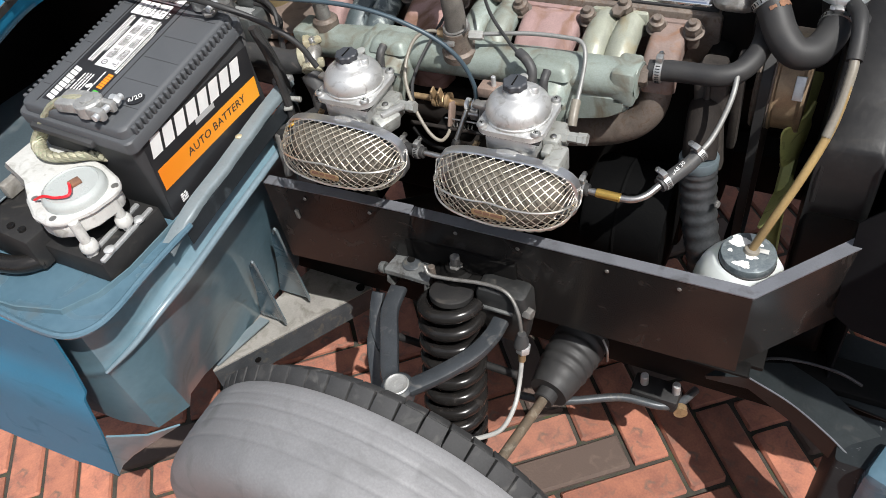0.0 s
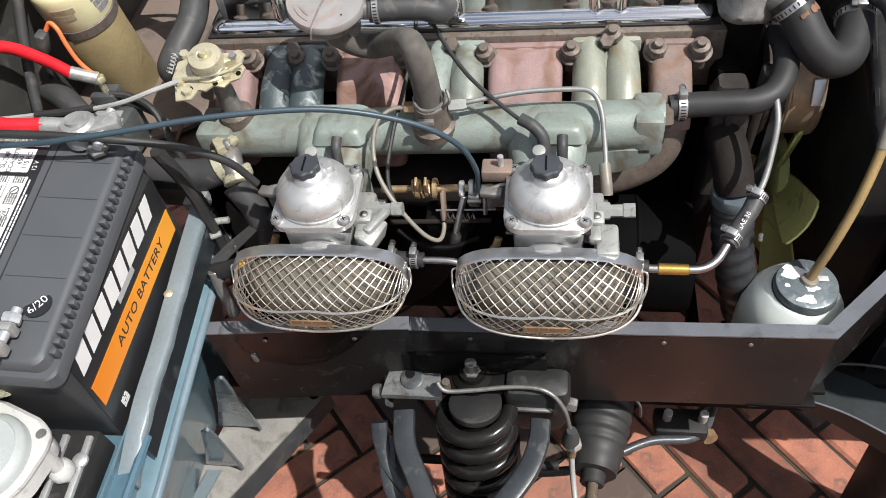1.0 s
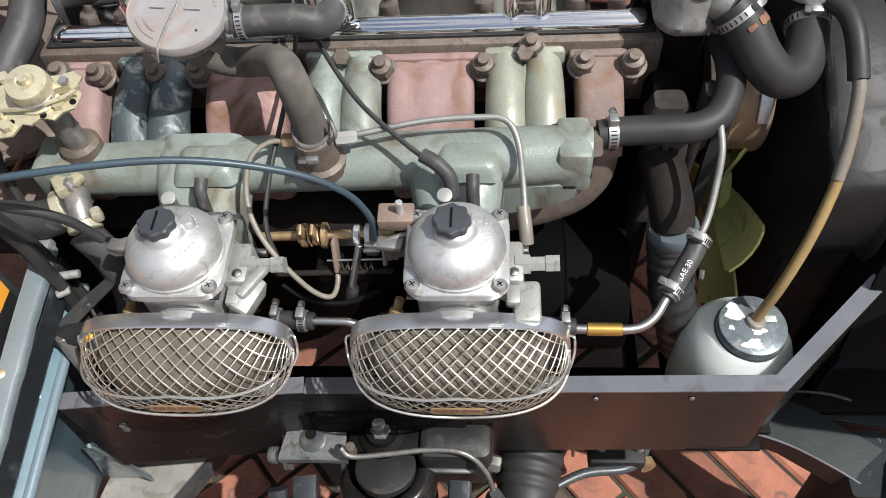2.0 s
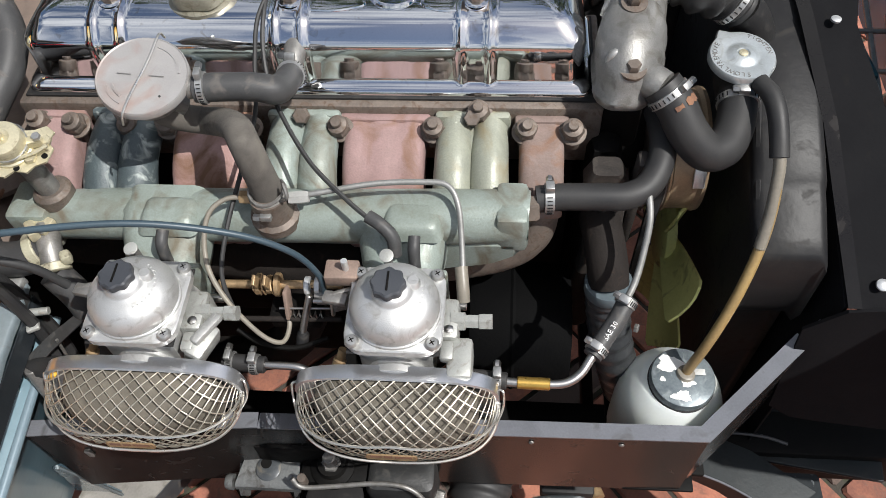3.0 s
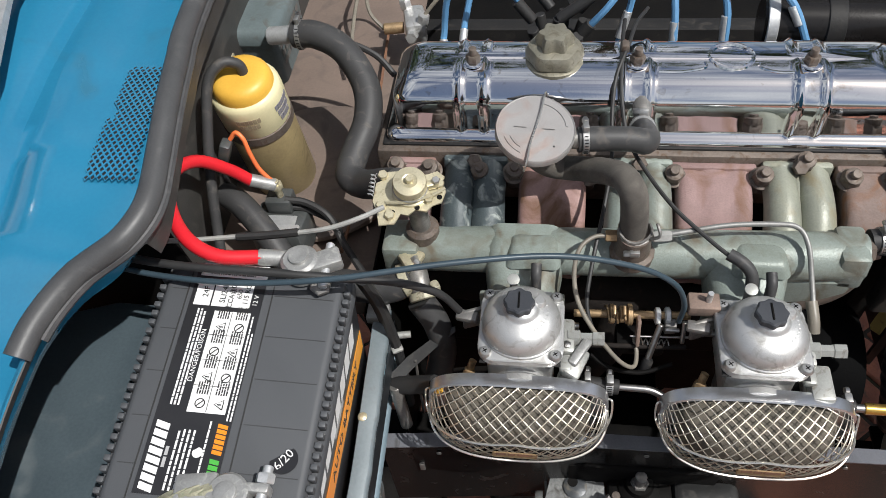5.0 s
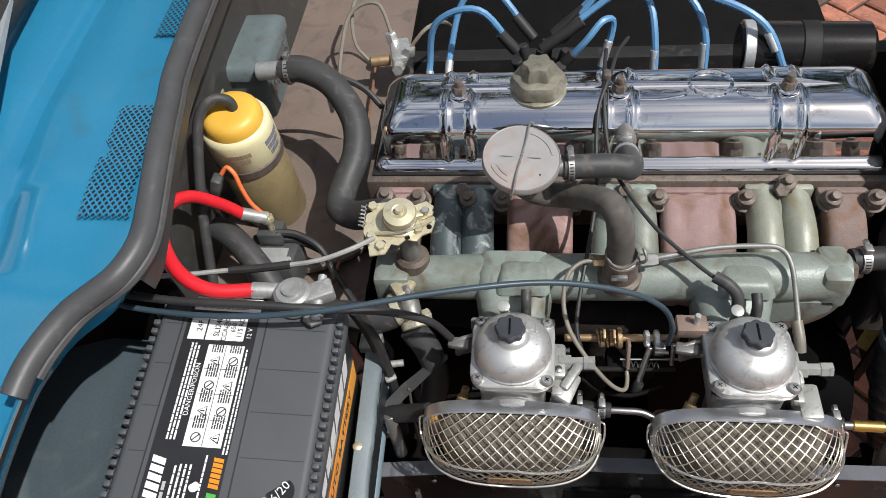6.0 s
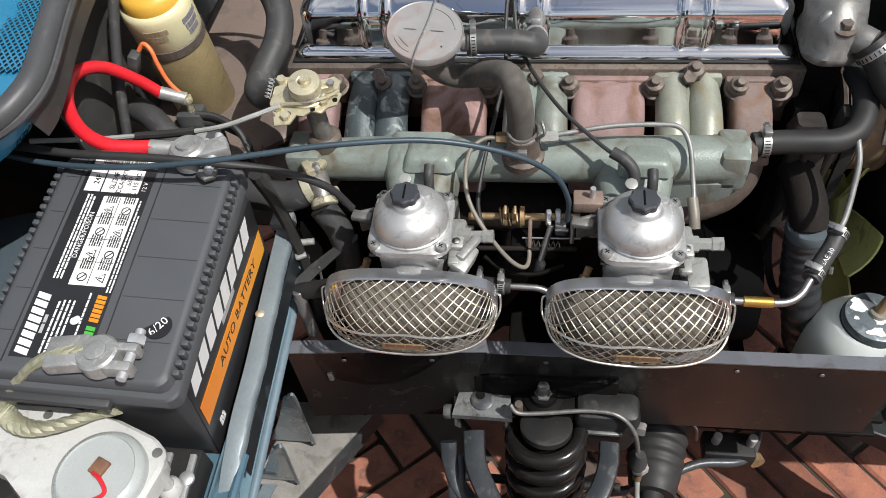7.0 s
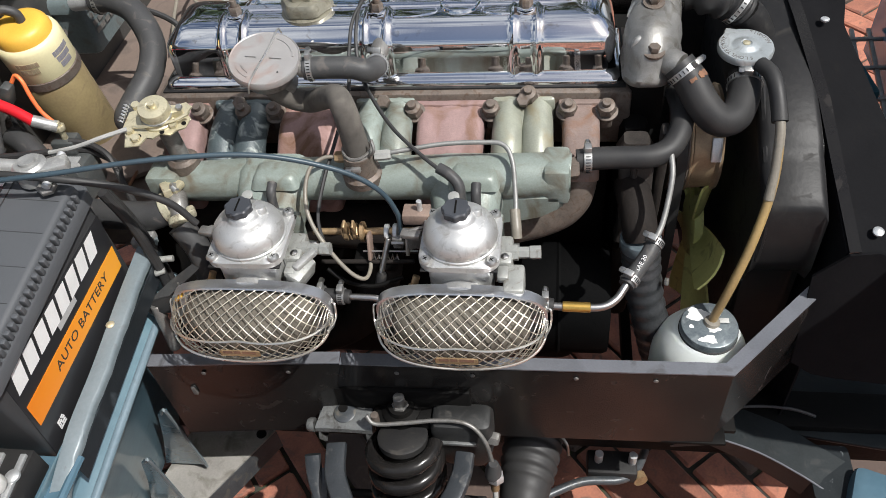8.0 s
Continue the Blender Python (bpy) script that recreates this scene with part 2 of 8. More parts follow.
M["duct_blue"] = mk("duct_blue", (0.13, 0.165, 0.18), (0.09, 0.115, 0.13), 0.4, 0.2, 30, 300, 0.1)
M["teal_dark"] = mk("teal_dark", (0.012, 0.05, 0.062), (0.02, 0.065, 0.08), 0.3, 0.0, 12, 300, 0.04)
M["foliage"] = mk("foliage", (0.055, 0.095, 0.028), (0.025, 0.05, 0.015), 0.5, 0.0, 3, 30, 0.0, vary=0.4, island=True)
M["alloy_side"] = mk("alloy_side", (0.44, 0.445, 0.42), (0.31, 0.315, 0.295), 0.45, 0.45, 45, 800, 0.15, grime=(0.18, 0.16, 0.13), amount=0.1, gscale=90)
M["satin_rim"] = mk("satin_rim", (0.70, 0.71, 0.73), (0.58, 0.585, 0.60), 0.30, 0.9, 18, 700, 0.02, grime=(0.42, 0.40, 0.37), amount=-0.08)
M["bright_wire"] = mk("bright_wire", (0.78, 0.75, 0.69), (0.62, 0.60, 0.55), 0.25, 0.9, 40, 500, 0.02)
M["flake_white"] = mk("flake_white", (0.80, 0.80, 0.76), (0.70, 0.70, 0.66), 0.6, 0.0, 60, 500, 0.1)
M["cable_grey"] = mk("cable_grey", (0.42, 0.42, 0.40), (0.30, 0.30, 0.285), 0.45, 0.2, 40, 500, 0.08)
M["cap_black"] = mk("cap_black", (0.035, 0.038, 0.045), (0.05, 0.054, 0.062), 0.4, 0.0, 30, 500, 0.1)
M["card_black"] = mk("card_black", (0.006, 0.006, 0.007), (0.009, 0.009, 0.010), 0.8, 0.0, 20, 300, 0.15, grime=(0.016, 0.015, 0.014), amount=-0.1, spec=0.08)
# dark brown with the shade below the manifolds put into it
M["shade_brown"] = mk("shade_brown", (0.022, 0.018, 0.016), (0.013, 0.011, 0.010), 0.8, 0.0, 45, 420, 0.3, grime=(0.04, 0.03, 0.024), amount=0.0, spec=0.2)
M["rod_brown"] = mk("rod_brown", (0.17, 0.125, 0.085), (0.10, 0.082, 0.062), 0.6, 0.3, 40, 400, 0.25, grime=(0.25, 0.22, 0.17), amount=0.1)
M["drum_bronze"] = mk("drum_bronze", (0.40, 0.29, 0.18), (0.26, 0.185, 0.12), 0.4, 0.5, 60, 500, 0.2)
M["oxide"] = mk("oxide", (0.28, 0.20, 0.16), (0.19, 0.14, 0.115), 0.6, 0.2, 60, 500, 0.25)
M["radiator_black"] = mk("radiator_black", (0.010, 0.010, 0.011), (0.017, 0.0165, 0.0165), 0.46, 0.0, 22, 120, 0.25, grime=(0.026, 0.024, 0.022), amount=0.05, spec=0.24, gscale=40)
M["clip_zinc"] = mk("clip_zinc", (0.50, 0.50, 0.49), (0.34, 0.34, 0.33), 0.34, 0.8, 80, 500, 0.08)
M["lid_zinc"] = mk("lid_zinc", (0.56, 0.60, 0.61), (0.43, 0.46, 0.47), 0.36, 0.6, 50, 500, 0.1, grime=(0.30, 0.31, 0.30), amount=0.05, gscale=70)
M["plate_green"] = mk("plate_green", (0.021, 0.026, 0.028), (0.014, 0.017, 0.018), 0.38, 0.0, 20, 300, 0.12, grime=(0.03, 0.032, 0.032), amount=0.0, gscale=30, spec=0.25)
M["arm_black"] = mk("arm_black", (0.044, 0.049, 0.055), (0.026, 0.030, 0.034), 0.34, 0.15, 30, 420, 0.2, grime=(0.09, 0.09, 0.088), amount=0.08)
M["bark"] = mk("bark", (0.12, 0.095, 0.07), (0.07, 0.055, 0.04), 0.9, 0.0, 6, 60, 0.5)
M["blue_sill"] = mk("blue_sill", (0.035, 0.175, 0.285), (0.028, 0.145, 0.24), 0.45, 0.0, 6, 250, 0.02, grime=(0.045, 0.12, 0.17), amount=0.0, spec=0.25)
# paler blue holding the highlight of the panel ridge
M["bead_highlight_blue"] = mk("bead_highlight_blue", (0.19, 0.255, 0.295), (0.135, 0.19, 0.225), 0.3, 0.1, 14, 200, 0.03, grime=(0.14, 0.175, 0.20), amount=-0.05, coat=0.3, gscale=30)
M["panel_grey"] = mk("panel_grey", (0.125, 0.205, 0.245), (0.085, 0.148, 0.182), 0.28, 0.05, 7, 90, 0.05, grime=(0.125, 0.155, 0.165), amount=0.12, gscale=14, coat=0.4)
M["oil_cap"] = mk("oil_cap", (0.36, 0.34, 0.27), (0.26, 0.245, 0.19), 0.42, 0.6, 50, 500, 0.12, grime=(0.16, 0.14, 0.10), amount=0.15)
M["bracket_grey"] = mk("bracket_grey", (0.20, 0.205, 0.20), (0.10, 0.105, 0.105), 0.42, 0.4, 40, 420, 0.2, grime=(0.05, 0.045, 0.04), amount=0.25, gscale=60)
M["turret_grey"] = mk("turret_grey", (0.026, 0.027, 0.027), (0.015, 0.015, 0.015), 0.5, 0.1, 40, 420, 0.25, grime=(0.055, 0.052, 0.047), amount=0.1, gscale=70)
M["faded_ink"] = mk("faded_ink", (0.26, 0.20, 0.13), (0.42, 0.37, 0.24), 0.5, 0.0, 120, 700, 0.05)
M["chipped_black"] = mk("chipped_black", (0.020, 0.024, 0.026), (0.013, 0.016, 0.018), 0.45, 0.0, 30, 300, 0.2, grime=(0.26, 0.28, 0.29), amount=-0.20, gscale=120, spec=0.25)
M["gold_brass"] = mk("gold_brass", (0.78, 0.52, 0.14), (0.58, 0.36, 0.09), 0.24, 0.9, 60, 500, 0.08)
M["print_blue"] = mk("print_blue", (0.14, 0.14, 0.20), (0.30, 0.28, 0.26), 0.5, 0.0, 140, 700, 0.05)
M["brown_dark"] = mk("brown_dark", (0.046, 0.039, 0.034), (0.018, 0.0155, 0.014), 0.6, 0.1, 50, 420, 0.4, grime=(0.055, 0.046, 0.038), amount=0.15, gscale=60)

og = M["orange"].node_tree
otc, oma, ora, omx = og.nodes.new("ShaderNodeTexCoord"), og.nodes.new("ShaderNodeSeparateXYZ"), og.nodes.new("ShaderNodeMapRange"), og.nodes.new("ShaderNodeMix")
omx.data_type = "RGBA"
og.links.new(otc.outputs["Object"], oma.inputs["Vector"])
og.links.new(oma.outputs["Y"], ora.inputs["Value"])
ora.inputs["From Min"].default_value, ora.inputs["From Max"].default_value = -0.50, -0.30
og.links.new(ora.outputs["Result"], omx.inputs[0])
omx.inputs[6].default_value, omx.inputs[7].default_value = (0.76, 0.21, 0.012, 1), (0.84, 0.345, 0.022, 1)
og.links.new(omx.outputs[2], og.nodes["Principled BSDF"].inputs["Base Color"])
# black lowered to stand in for the shade beneath the manifold
M["pit_shade_black"] = mk("pit_shade_black", (0.0020, 0.0021, 0.0023), (0.0034, 0.0034, 0.0035), 0.7, 0.0, 30, 300, 0.3, spec=0.06)
M["alloy_cast"] = mk("alloy_cast", (0.29, 0.285, 0.27), (0.19, 0.185, 0.175), 0.45, 0.55, 60, 700, 0.35, grime=(0.11, 0.10, 0.085), amount=0.25, gscale=40)
M["seal_grey"] = mk("seal_grey", (0.072, 0.073, 0.075), (0.050, 0.051, 0.053), 0.45, 0.0, 30, 600, 0.1, grime=(0.10, 0.10, 0.10), amount=0.0, spec=0.45)
M["flange_grey"] = mk("flange_grey", (0.055, 0.053, 0.050), (0.036, 0.035, 0.033), 0.55, 0.0, 20, 400, 0.12, grime=(0.09, 0.082, 0.072), amount=0.1)
M["alloy_rib"] = mk("alloy_rib", (0.46, 0.455, 0.44), (0.32, 0.315, 0.30), 0.4, 0.6, 60, 700, 0.25, grime=(0.16, 0.145, 0.12), amount=0.1, gscale=60)
# near-black that paints the shade gap below the battery rail
M["rail_shade_dark"] = mk("rail_shade_dark", (0.020, 0.024, 0.028), (0.012, 0.015, 0.017), 0.42, 0.0, 14, 200, 0.15, grime=(0.06, 0.075, 0.085), amount=0.1, gscale=22, spec=0.4)

# ---- mesh tools ----
def finish(bm, name, material, angle=38):
    me = bpy.data.meshes.new(name)
    bmesh.ops.recalc_face_normals(bm, faces=bm.faces)
    bm.to_mesh(me)
    bm.free()
    me.materials.append(M[material])
    me.polygons.foreach_set("use_smooth", [True] * len(me.polygons))
    me.set_sharp_from_angle(angle=radians(angle))
    return me


def thing(name, base, label, category, group="", kind=""):
    ob = new(name)
    ob.empty_display_size = 0.02
    ob.location = base
    return tagged(ob, label, category, group, kind)


def part(name, bm, material, parent, label="", angle=38):
    ob = new(name, finish(bm, name, material, angle))
    if parent is not None:
        ob.parent = parent
        top = parent
        while top.parent:
            top = top.parent
        if parent is top:
            ob.matrix_parent_inverse = Matrix.Translation(-Vector(top.location))
    return tagged(ob, label)


def solo(name, bm, material, label, category, group="", kind="", angle=38):
    ob = new(name, finish(bm, name, material, angle))
    return tagged(ob, label, category, group, kind)


def B():
    return bmesh.new()


def block(bm, c, s, bev=0.002, m=None, seg=2):
    """A box round c with bevelled edges; m turns it about its centre."""
    r = bmesh.ops.create_cube(bm, size=1.0)
    vs = r["verts"]
    t = Matrix.Translation(c) @ (m or Matrix()) @ Matrix.Diagonal((*s, 1))
    bmesh.ops.transform(bm, matrix=t, verts=vs)
    if bev:
        es = list({e for v in vs for e in v.link_edges})
        bmesh.ops.bevel(bm, geom=es, offset=min(bev, min(s) * 0.45), segments=seg, profile=0.5, affect="EDGES")
    return bm


def spline(pts, n=6):
    """Points of a smooth line through pts."""
    p = [Vector(q) for q in pts]
    if len(p) < 3 or n < 2:
        return p
    ext = [p[0] * 2 - p[1]] + p + [p[-1] * 2 - p[-2]]
    out = []
    for i in range(1, len(ext) - 2):
        a, b, c, d = ext[i - 1], ext[i], ext[i + 1], ext[i + 2]
        for k in range(n):
            t = k / n
            out.append(0.5 * ((2 * b) + (c - a) * t + (2 * a - 5 * b + 4 * c - d) * t * t + (3 * b - a - 3 * c + d) * t ** 3))
    out.append(p[-1])
    return out


def loft(bm, rings, caps=True, closed=True):
    vr = [[bm.verts.new(q) for q in r] for r in rings]
    k = len(vr[0])
    for a, b in zip(vr, vr[1:]):
        for i in range(k if closed else k - 1):
            j = (i + 1) % k
            bm.faces.new((a[i], a[j], b[j], b[i]))
    if caps and closed:
        bm.faces.new(vr[0][::-1])
        bm.faces.new(vr[-1])
    return vr


def tube(bm, pts, r, seg=10, n=6, squash=1.0, ripple=0.0, waves=0):
    """A round tube along a smooth line; r one radius or one a point."""
    line = spline(pts, n)
    k = len(line)
    rad = [r] * k if not isinstance(r, (list, tuple)) else list(np.interp(np.linspace(0, len(r) - 1, k), range(len(r)), r))
    tang = [(line[min(i + 1, k - 1)] - line[max(i - 1, 0)]).normalized() for i in range(k)]
    up = Vector((0, 0, 1)) if abs(tang[0].z) < 0.9 else Vector((0, 1, 0))
    side = tang[0].cross(up).normalized()
    rings = []
    for i in range(k):
        side = (side - tang[i] * side.dot(tang[i])).normalized()
        nor = tang[i].cross(side)
        rr = rad[i] * (1 + ripple * math.sin(2 * math.pi * waves * i / (k - 1))) if waves else rad[i]
        rings.append([line[i] + side * (rr * math.cos(a)) + nor * (rr * squash * math.sin(a)) for a in (2 * math.pi * j / seg for j in range(seg))])
    loft(bm, rings)
    return bm


def turned(bm, prof, at, axis=(0, 0, 1), seg=28, lobes=0, depth=0.0, lobe_from=0):
    """A lathed body: prof is (radius, height) along axis from at."""
    q = Vector(axis).to_track_quat("Z", "Y").to_matrix()
    rings = []
    for i, (r, h) in enumerate(prof):
        ring = []
        for j in range(seg):
            a = 2 * math.pi * j / seg
            rr = r * (1 + (depth * math.cos(lobes * a) if lobes and i >= lobe_from else 0))
            ring.append(Vector(at) + q @ Vector((rr * math.cos(a), rr * math.sin(a), h)))
        rings.append(ring)
    loft(bm, rings)
    return bm


def rod(bm, a, b, r, seg=12):
    a, b = Vector(a), Vector(b)
    return turned(bm, [(r * 0.9, 0), (r, r * 0.12), (r, (b - a).length - r * 0.12), (r * 0.9, (b - a).length)], a, b - a, seg)


def hexnut(bm, at, axis, r, h):
    return turned(bm, [(r * 0.92, 0), (r, h * 0.15), (r, h * 0.8), (r * 0.85, h)], at, axis, 6)


def prism(bm, poly, t, m, bev=0.001):
    """A flat outline in x and y, t thick in z, placed by m."""
    lo = [bm.verts.new(m @ Vector((x, y, 0))) for x, y in poly]
    hi = [bm.verts.new(m @ Vector((x, y, t))) for x, y in poly]
    k = len(poly)
    fs = [bm.faces.new(lo[::-1]), bm.faces.new(hi)]
    for i in range(k):
        fs.append(bm.faces.new((lo[i], lo[(i + 1) % k], hi[(i + 1) % k], hi[i])))
    if bev:
        es = list({e for f in fs for e in f.edges})
        bmesh.ops.bevel(bm, geom=es, offset=bev, segments=1, affect="EDGES")
    return bm


def rrect(x0, x1, y0, y1, r, n=4):
    """The outline of a rectangle with rounded corners."""
    out = []
    for cx, cy, a0 in ((x1 - r, y1 - r, 0), (x0 + r, y1 - r, 90), (x0 + r, y0 + r, 180), (x1 - r, y0 + r, 270)):
        for i in range(n + 1):
            a = radians(a0 + 90 * i / n)
            out.append((cx + r * math.cos(a), cy + r * math.sin(a)))
    return out


def plate(bm, grid, t):
    """A sheet over rows of points, t thick."""
    vr = [[bm.verts.new(q) for q in row] for row in grid]
    fs = []
    for a, b in zip(vr, vr[1:]):
        for i in range(len(a) - 1):
            fs.append(bm.faces.new((a[i], a[i + 1], b[i + 1], b[i])))
    bmesh.ops.recalc_face_normals(bm, faces=fs)
    bmesh.ops.solidify(bm, geom=fs, thickness=t)
    return bm


def facing(at, normal, up=(0, 0, 1)):
    """A frame whose z is normal and whose y leans to up."""
    z = Vector(normal).normalized()
    x = Vector(up).cross(z).normalized()
    y = z.cross(x)
    m = Matrix((x, y, z)).transposed().to_4x4()
    m.translation = at
    return m


def lettering(text, size, m, align="CENTER", shear=0.0, thick=0.0002, spacing=1.0):
    """A bmesh of flat letters, size high, on the plane of m."""
    cu = bpy.data.curves.new("letters", "FONT")
    cu.body, cu.size, cu.align_x, cu.align_y, cu.shear, cu.space_character = text, size, align, "CENTER", shear, spacing
    cu.extrude, cu.resolution_u = thick, 2
    ob = bpy.data.objects.new("letters", cu)
    scene.collection.objects.link(ob)
    me = bpy.data.meshes.new_from_object(ob.evaluated_get(bpy.context.evaluated_depsgraph_get()))
    bm = bmesh.new()
    bm.from_mesh(me)
    bmesh.ops.transform(bm, matrix=m, verts=bm.verts)
    bpy.data.objects.remove(ob)
    bpy.data.curves.remove(cu)
    bpy.data.meshes.remove(me)
    return bm


def bars(m, x0, x1, rows, pitch, h, seed=1, gap=0.25, t=0.0002):
    """Short bars in rows, for print too small to read."""
    rnd = random.Random(seed)
    bm = B()
    for i in range(rows):
        x = x0
        while x < x1 - h:
            w = min(h * rnd.uniform(1.2, 5.0), x1 - x)
            prism(bm, [(x, -i * pitch), (x + w, -i * pitch), (x + w, -i * pitch + h), (x, -i * pitch + h)], t, m, 0)
            x += w + h * gap * 2
    return bm


# ---- ground ----
bm = B()
R = 60.0
vs = [bm.verts.new((R * math.cos(a), R * math.sin(a), -0.009)) for a in (2 * math.pi * i / 48 for i in range(48))]
bm.faces.new(vs)
ground = solo("ground", bm, "sand", "sandy mossy bed between the paving bricks", "ground", kind="structure")

# ---- bulkhead and cowl ----
bulkhead = thing("bulkhead", (-0.40, -0.4, 0.6), "worn blue painted steel bulkhead with battery shelf", "bulkhead", kind="structure")
# front panel: rows from the battery rail down to the floor, columns outwards and round the corner
cols = [(-0.262, -0.225, 0.608, 0.235, 1.0), (-0.262, -0.32, 0.597, 0.235, 1.0), (-0.262, -0.42, 0.585, 0.238, 1.0), (-0.262, -0.52, 0.572, 0.27, 0.9), (-0.266, -0.58, 0.564, 0.325, 0.50), (-0.278, -0.628, 0.545, 0.338, 0.30), (-0.306, -0.666, 0.520, 0.345, 0.16), (-0.37, -0.682, 0.500, 0.36, 0.10), (-0.52, -0.690, 0.50, 0.38, 0.06), (-0.72, -0.70, 0.50, 0.47, 0.06)]
rowsp = ((-0.010, None, 0.640), (-0.011, None, 0.622), (-0.013, 0.018, None), (-0.012, 0.011, None), (-0.007, 0.0065, None), (-0.002, 0.003, None), (0.0045, -0.001, None), (0.005, -0.005, None), (0.001, -0.010, None), (-0.009, -0.0145, None), (-0.016, -0.018, None), (-0.020, -0.024, None), (-0.052, 0.66, 1), (-0.086, 0.33, 1), (-0.122, 0.0, 1))
grid = []
for dx, a, zc in rowsp:
    row = []
    for x, y, zr, zb, w in cols:
        z = zc if a is None else (zr + a if zc is None else zb + (zr - 0.024 - zb) * a)
        out = Vector((1, 0, 0)) if x > -0.27 else (Vector((0.7, -0.7, 0)) if x > -0.35 else Vector((0, -1, 0)))
        row.append(Vector((x, y, z)) + out * (dx * w))
    grid.append(row)
part("front_panel", plate(B(), grid, 0.002), "panel_grey", bulkhead, "blue-grey panel with a rolled ridge", 30)
# bead along the ridge; its paler blue paints in the sky highlight
part("ridge_bead", tube(B(), [(x + (0.0035 if x > -0.27 else (0.002 if x > -0.35 else 0.0)), y - (0.0 if x > -0.27 else (0.002 if x > -0.35 else 0.003)), zr - 0.003) for x, y, zr, zb, w in cols[:7]], [0.0048, 0.0052, 0.0055, 0.0055, 0.0050, 0.0042, 0.0024], 10, 6), "bead_highlight_blue", bulkhead, "pale bead along the ridge with its highlight painted in")
# outer sill strip below the corner
sill = []
for z, x0, y in ((0.630, -0.300, -0.6965), (0.560, -0.312, -0.6975), (0.500, -0.326, -0.6995), (0.488, -0.329, -0.7065), (0.400, -0.352, -0.7095), (0.310, -0.385, -0.7110), (0.222, -0.420, -0.7120)):
    sill.append([(x0, y + 0.003, z), (x0 - 0.06, y, z), (-0.50, y - 0.003, z), (-0.60, y - 0.008, z), (-0.80, y - 0.016, z)])
part("sill_corner", plate(B(), [[(-0.360, -0.704, 0.375), (-0.312, -0.674, 0.362), (-0.284, -0.640, 0.354)], [(-0.388, -0.706, 0.305), (-0.352, -0.690, 0.318), (-0.316, -0.664, 0.334)], [(-0.420, -0.708, 0.224), (-0.398, -0.700, 0.258), (-0.370, -0.688, 0.288)]], 0.003), "panel_grey", bulkhead, "turned blue corner of the sill")
bm = plate(B(), sill, 0.003)
part("sill_flange", bm, "blue_sill", bulkhead, "bright blue sill flange")
# shelf with rounded corner and its lip
outline = [(-0.253, -0.49), (-0.253, -0.54), (-0.252, -0.588), (-0.249, -0.635), (-0.256, -0.668), (-0.280, -0.688), (-0.33, -0.693), (-0.42, -0.690), (-0.70, -0.69), (-0.70, -0.49)]
part("shelf", prism(B(), outline, 0.004, Matrix.Translation((0, 0, 0.628)), 0.001), "blue_worn", bulkhead)
bm = tube(B(), [(x, y, 0.632) for x, y in outline[:9]], 0.0045, 8, 4)
part("shelf_lip", bm, "blue_worn", bulkhead)
part("battery_tray", block(B(), (-0.490, -0.395, 0.585), (0.38, 0.34, 0.006), 0.002), "black_matt", bulkhead)
# rail beside the battery
secr = [(-0.0085, 0.0005), (-0.0075, 0.0018), (0.0070, 0.0008), (0.0095, -0.0010), (0.0104, -0.0040), (0.0100, -0.0095), (0.008, -0.0095), (0.0075, -0.003), (-0.0085, -0.003)]
rings = []
for x, y, z in spline([(-0.265, -0.225, 0.676), (-0.263, -0.31, 0.668), (-0.262, -0.40, 0.655), (-0.263, -0.46, 0.647), (-0.2625, -0.50, 0.6375), (-0.2605, -0.535, 0.6285)], 8):
    wob = 0.0005 * math.sin(y * 90) + 0.0004 * math.sin(y * 233)
    rings.append([(x + a + (wob if a > 0 else 0), y, z + b) for a, b in secr])
bm = B()
loft(bm, rings)
part("battery_rail", bm, "blue_rail", bulkhead, "chipped pale blue angle rail")
bm = B()
turned(bm, [(0.005, 0), (0.005, 0.0025), (0.003, 0.004)], (-0.267, -0.349, 0.662), seg=12)
part("rail_screw", bm, "gold_zinc", bulkhead)
# dark strip added for the shade that falls below the rail lip
gutter = []
for y, zt, zr in ((-0.232, 0.664, 0.607), (-0.31, 0.657, 0.598), (-0.40, 0.645, 0.587), (-0.46, 0.637, 0.580), (-0.50, 0.630, 0.575)):
    gutter.append([(-0.2535, y, zt), (-0.2532, y, zt * 0.8 + zr * 0.2), (-0.2525, y, zt * 0.58 + zr * 0.42)])
part("gutter", plate(B(), gutter, 0.0015), "rail_shade_dark", bulkhead, "added dark strip painting the shade below the rail lip")
bm = block(B(), (-0.268, -0.232, 0.676), (0.024, 0.022, 0.012), 0.002)
part("rail_clip", bm, "lead", bulkhead)
# gussets and outrigger on the front panel
outr = thing("outrigger", (-0.27, -0.34, 0.2), "grey steel outrigger flange under the bulkhead", "bracket")
a, b = Vector((-0.226, -0.226, 0.218)), Vector((-0.388, -0.495, 0.232))
d = (b - a).normalized()
side = Vector((-d.y, d.x, 0))
if side.x > 0:
    side = -side
bm = plate(B(), [[a + side * 0.001, b + side * 0.001], [a + side * 0.14 + Vector((0, 0, 0.004)), b + side * 0.03]], 0.003)
part("flange_top", bm, "sheet_grey", outr)
bm = plate(B(), [[a, b], [a - Vector((0, 0, 0.045)), b - Vector((0, 0, 0.055))]], 0.003)
part("flange_side", bm, "chassis_grey", outr)
bm = B()
turned(bm, [(0.006, -0.002), (0.008, 0), (0.008, 0.003), (0.0055, 0.003)], a + d * 0.018 + Vector((0, 0, 0.003)) + side * 0.014, (0, 0, 1), 14)
part("hole_rim", bm, "oily_shade_black", outr)
bm = B()
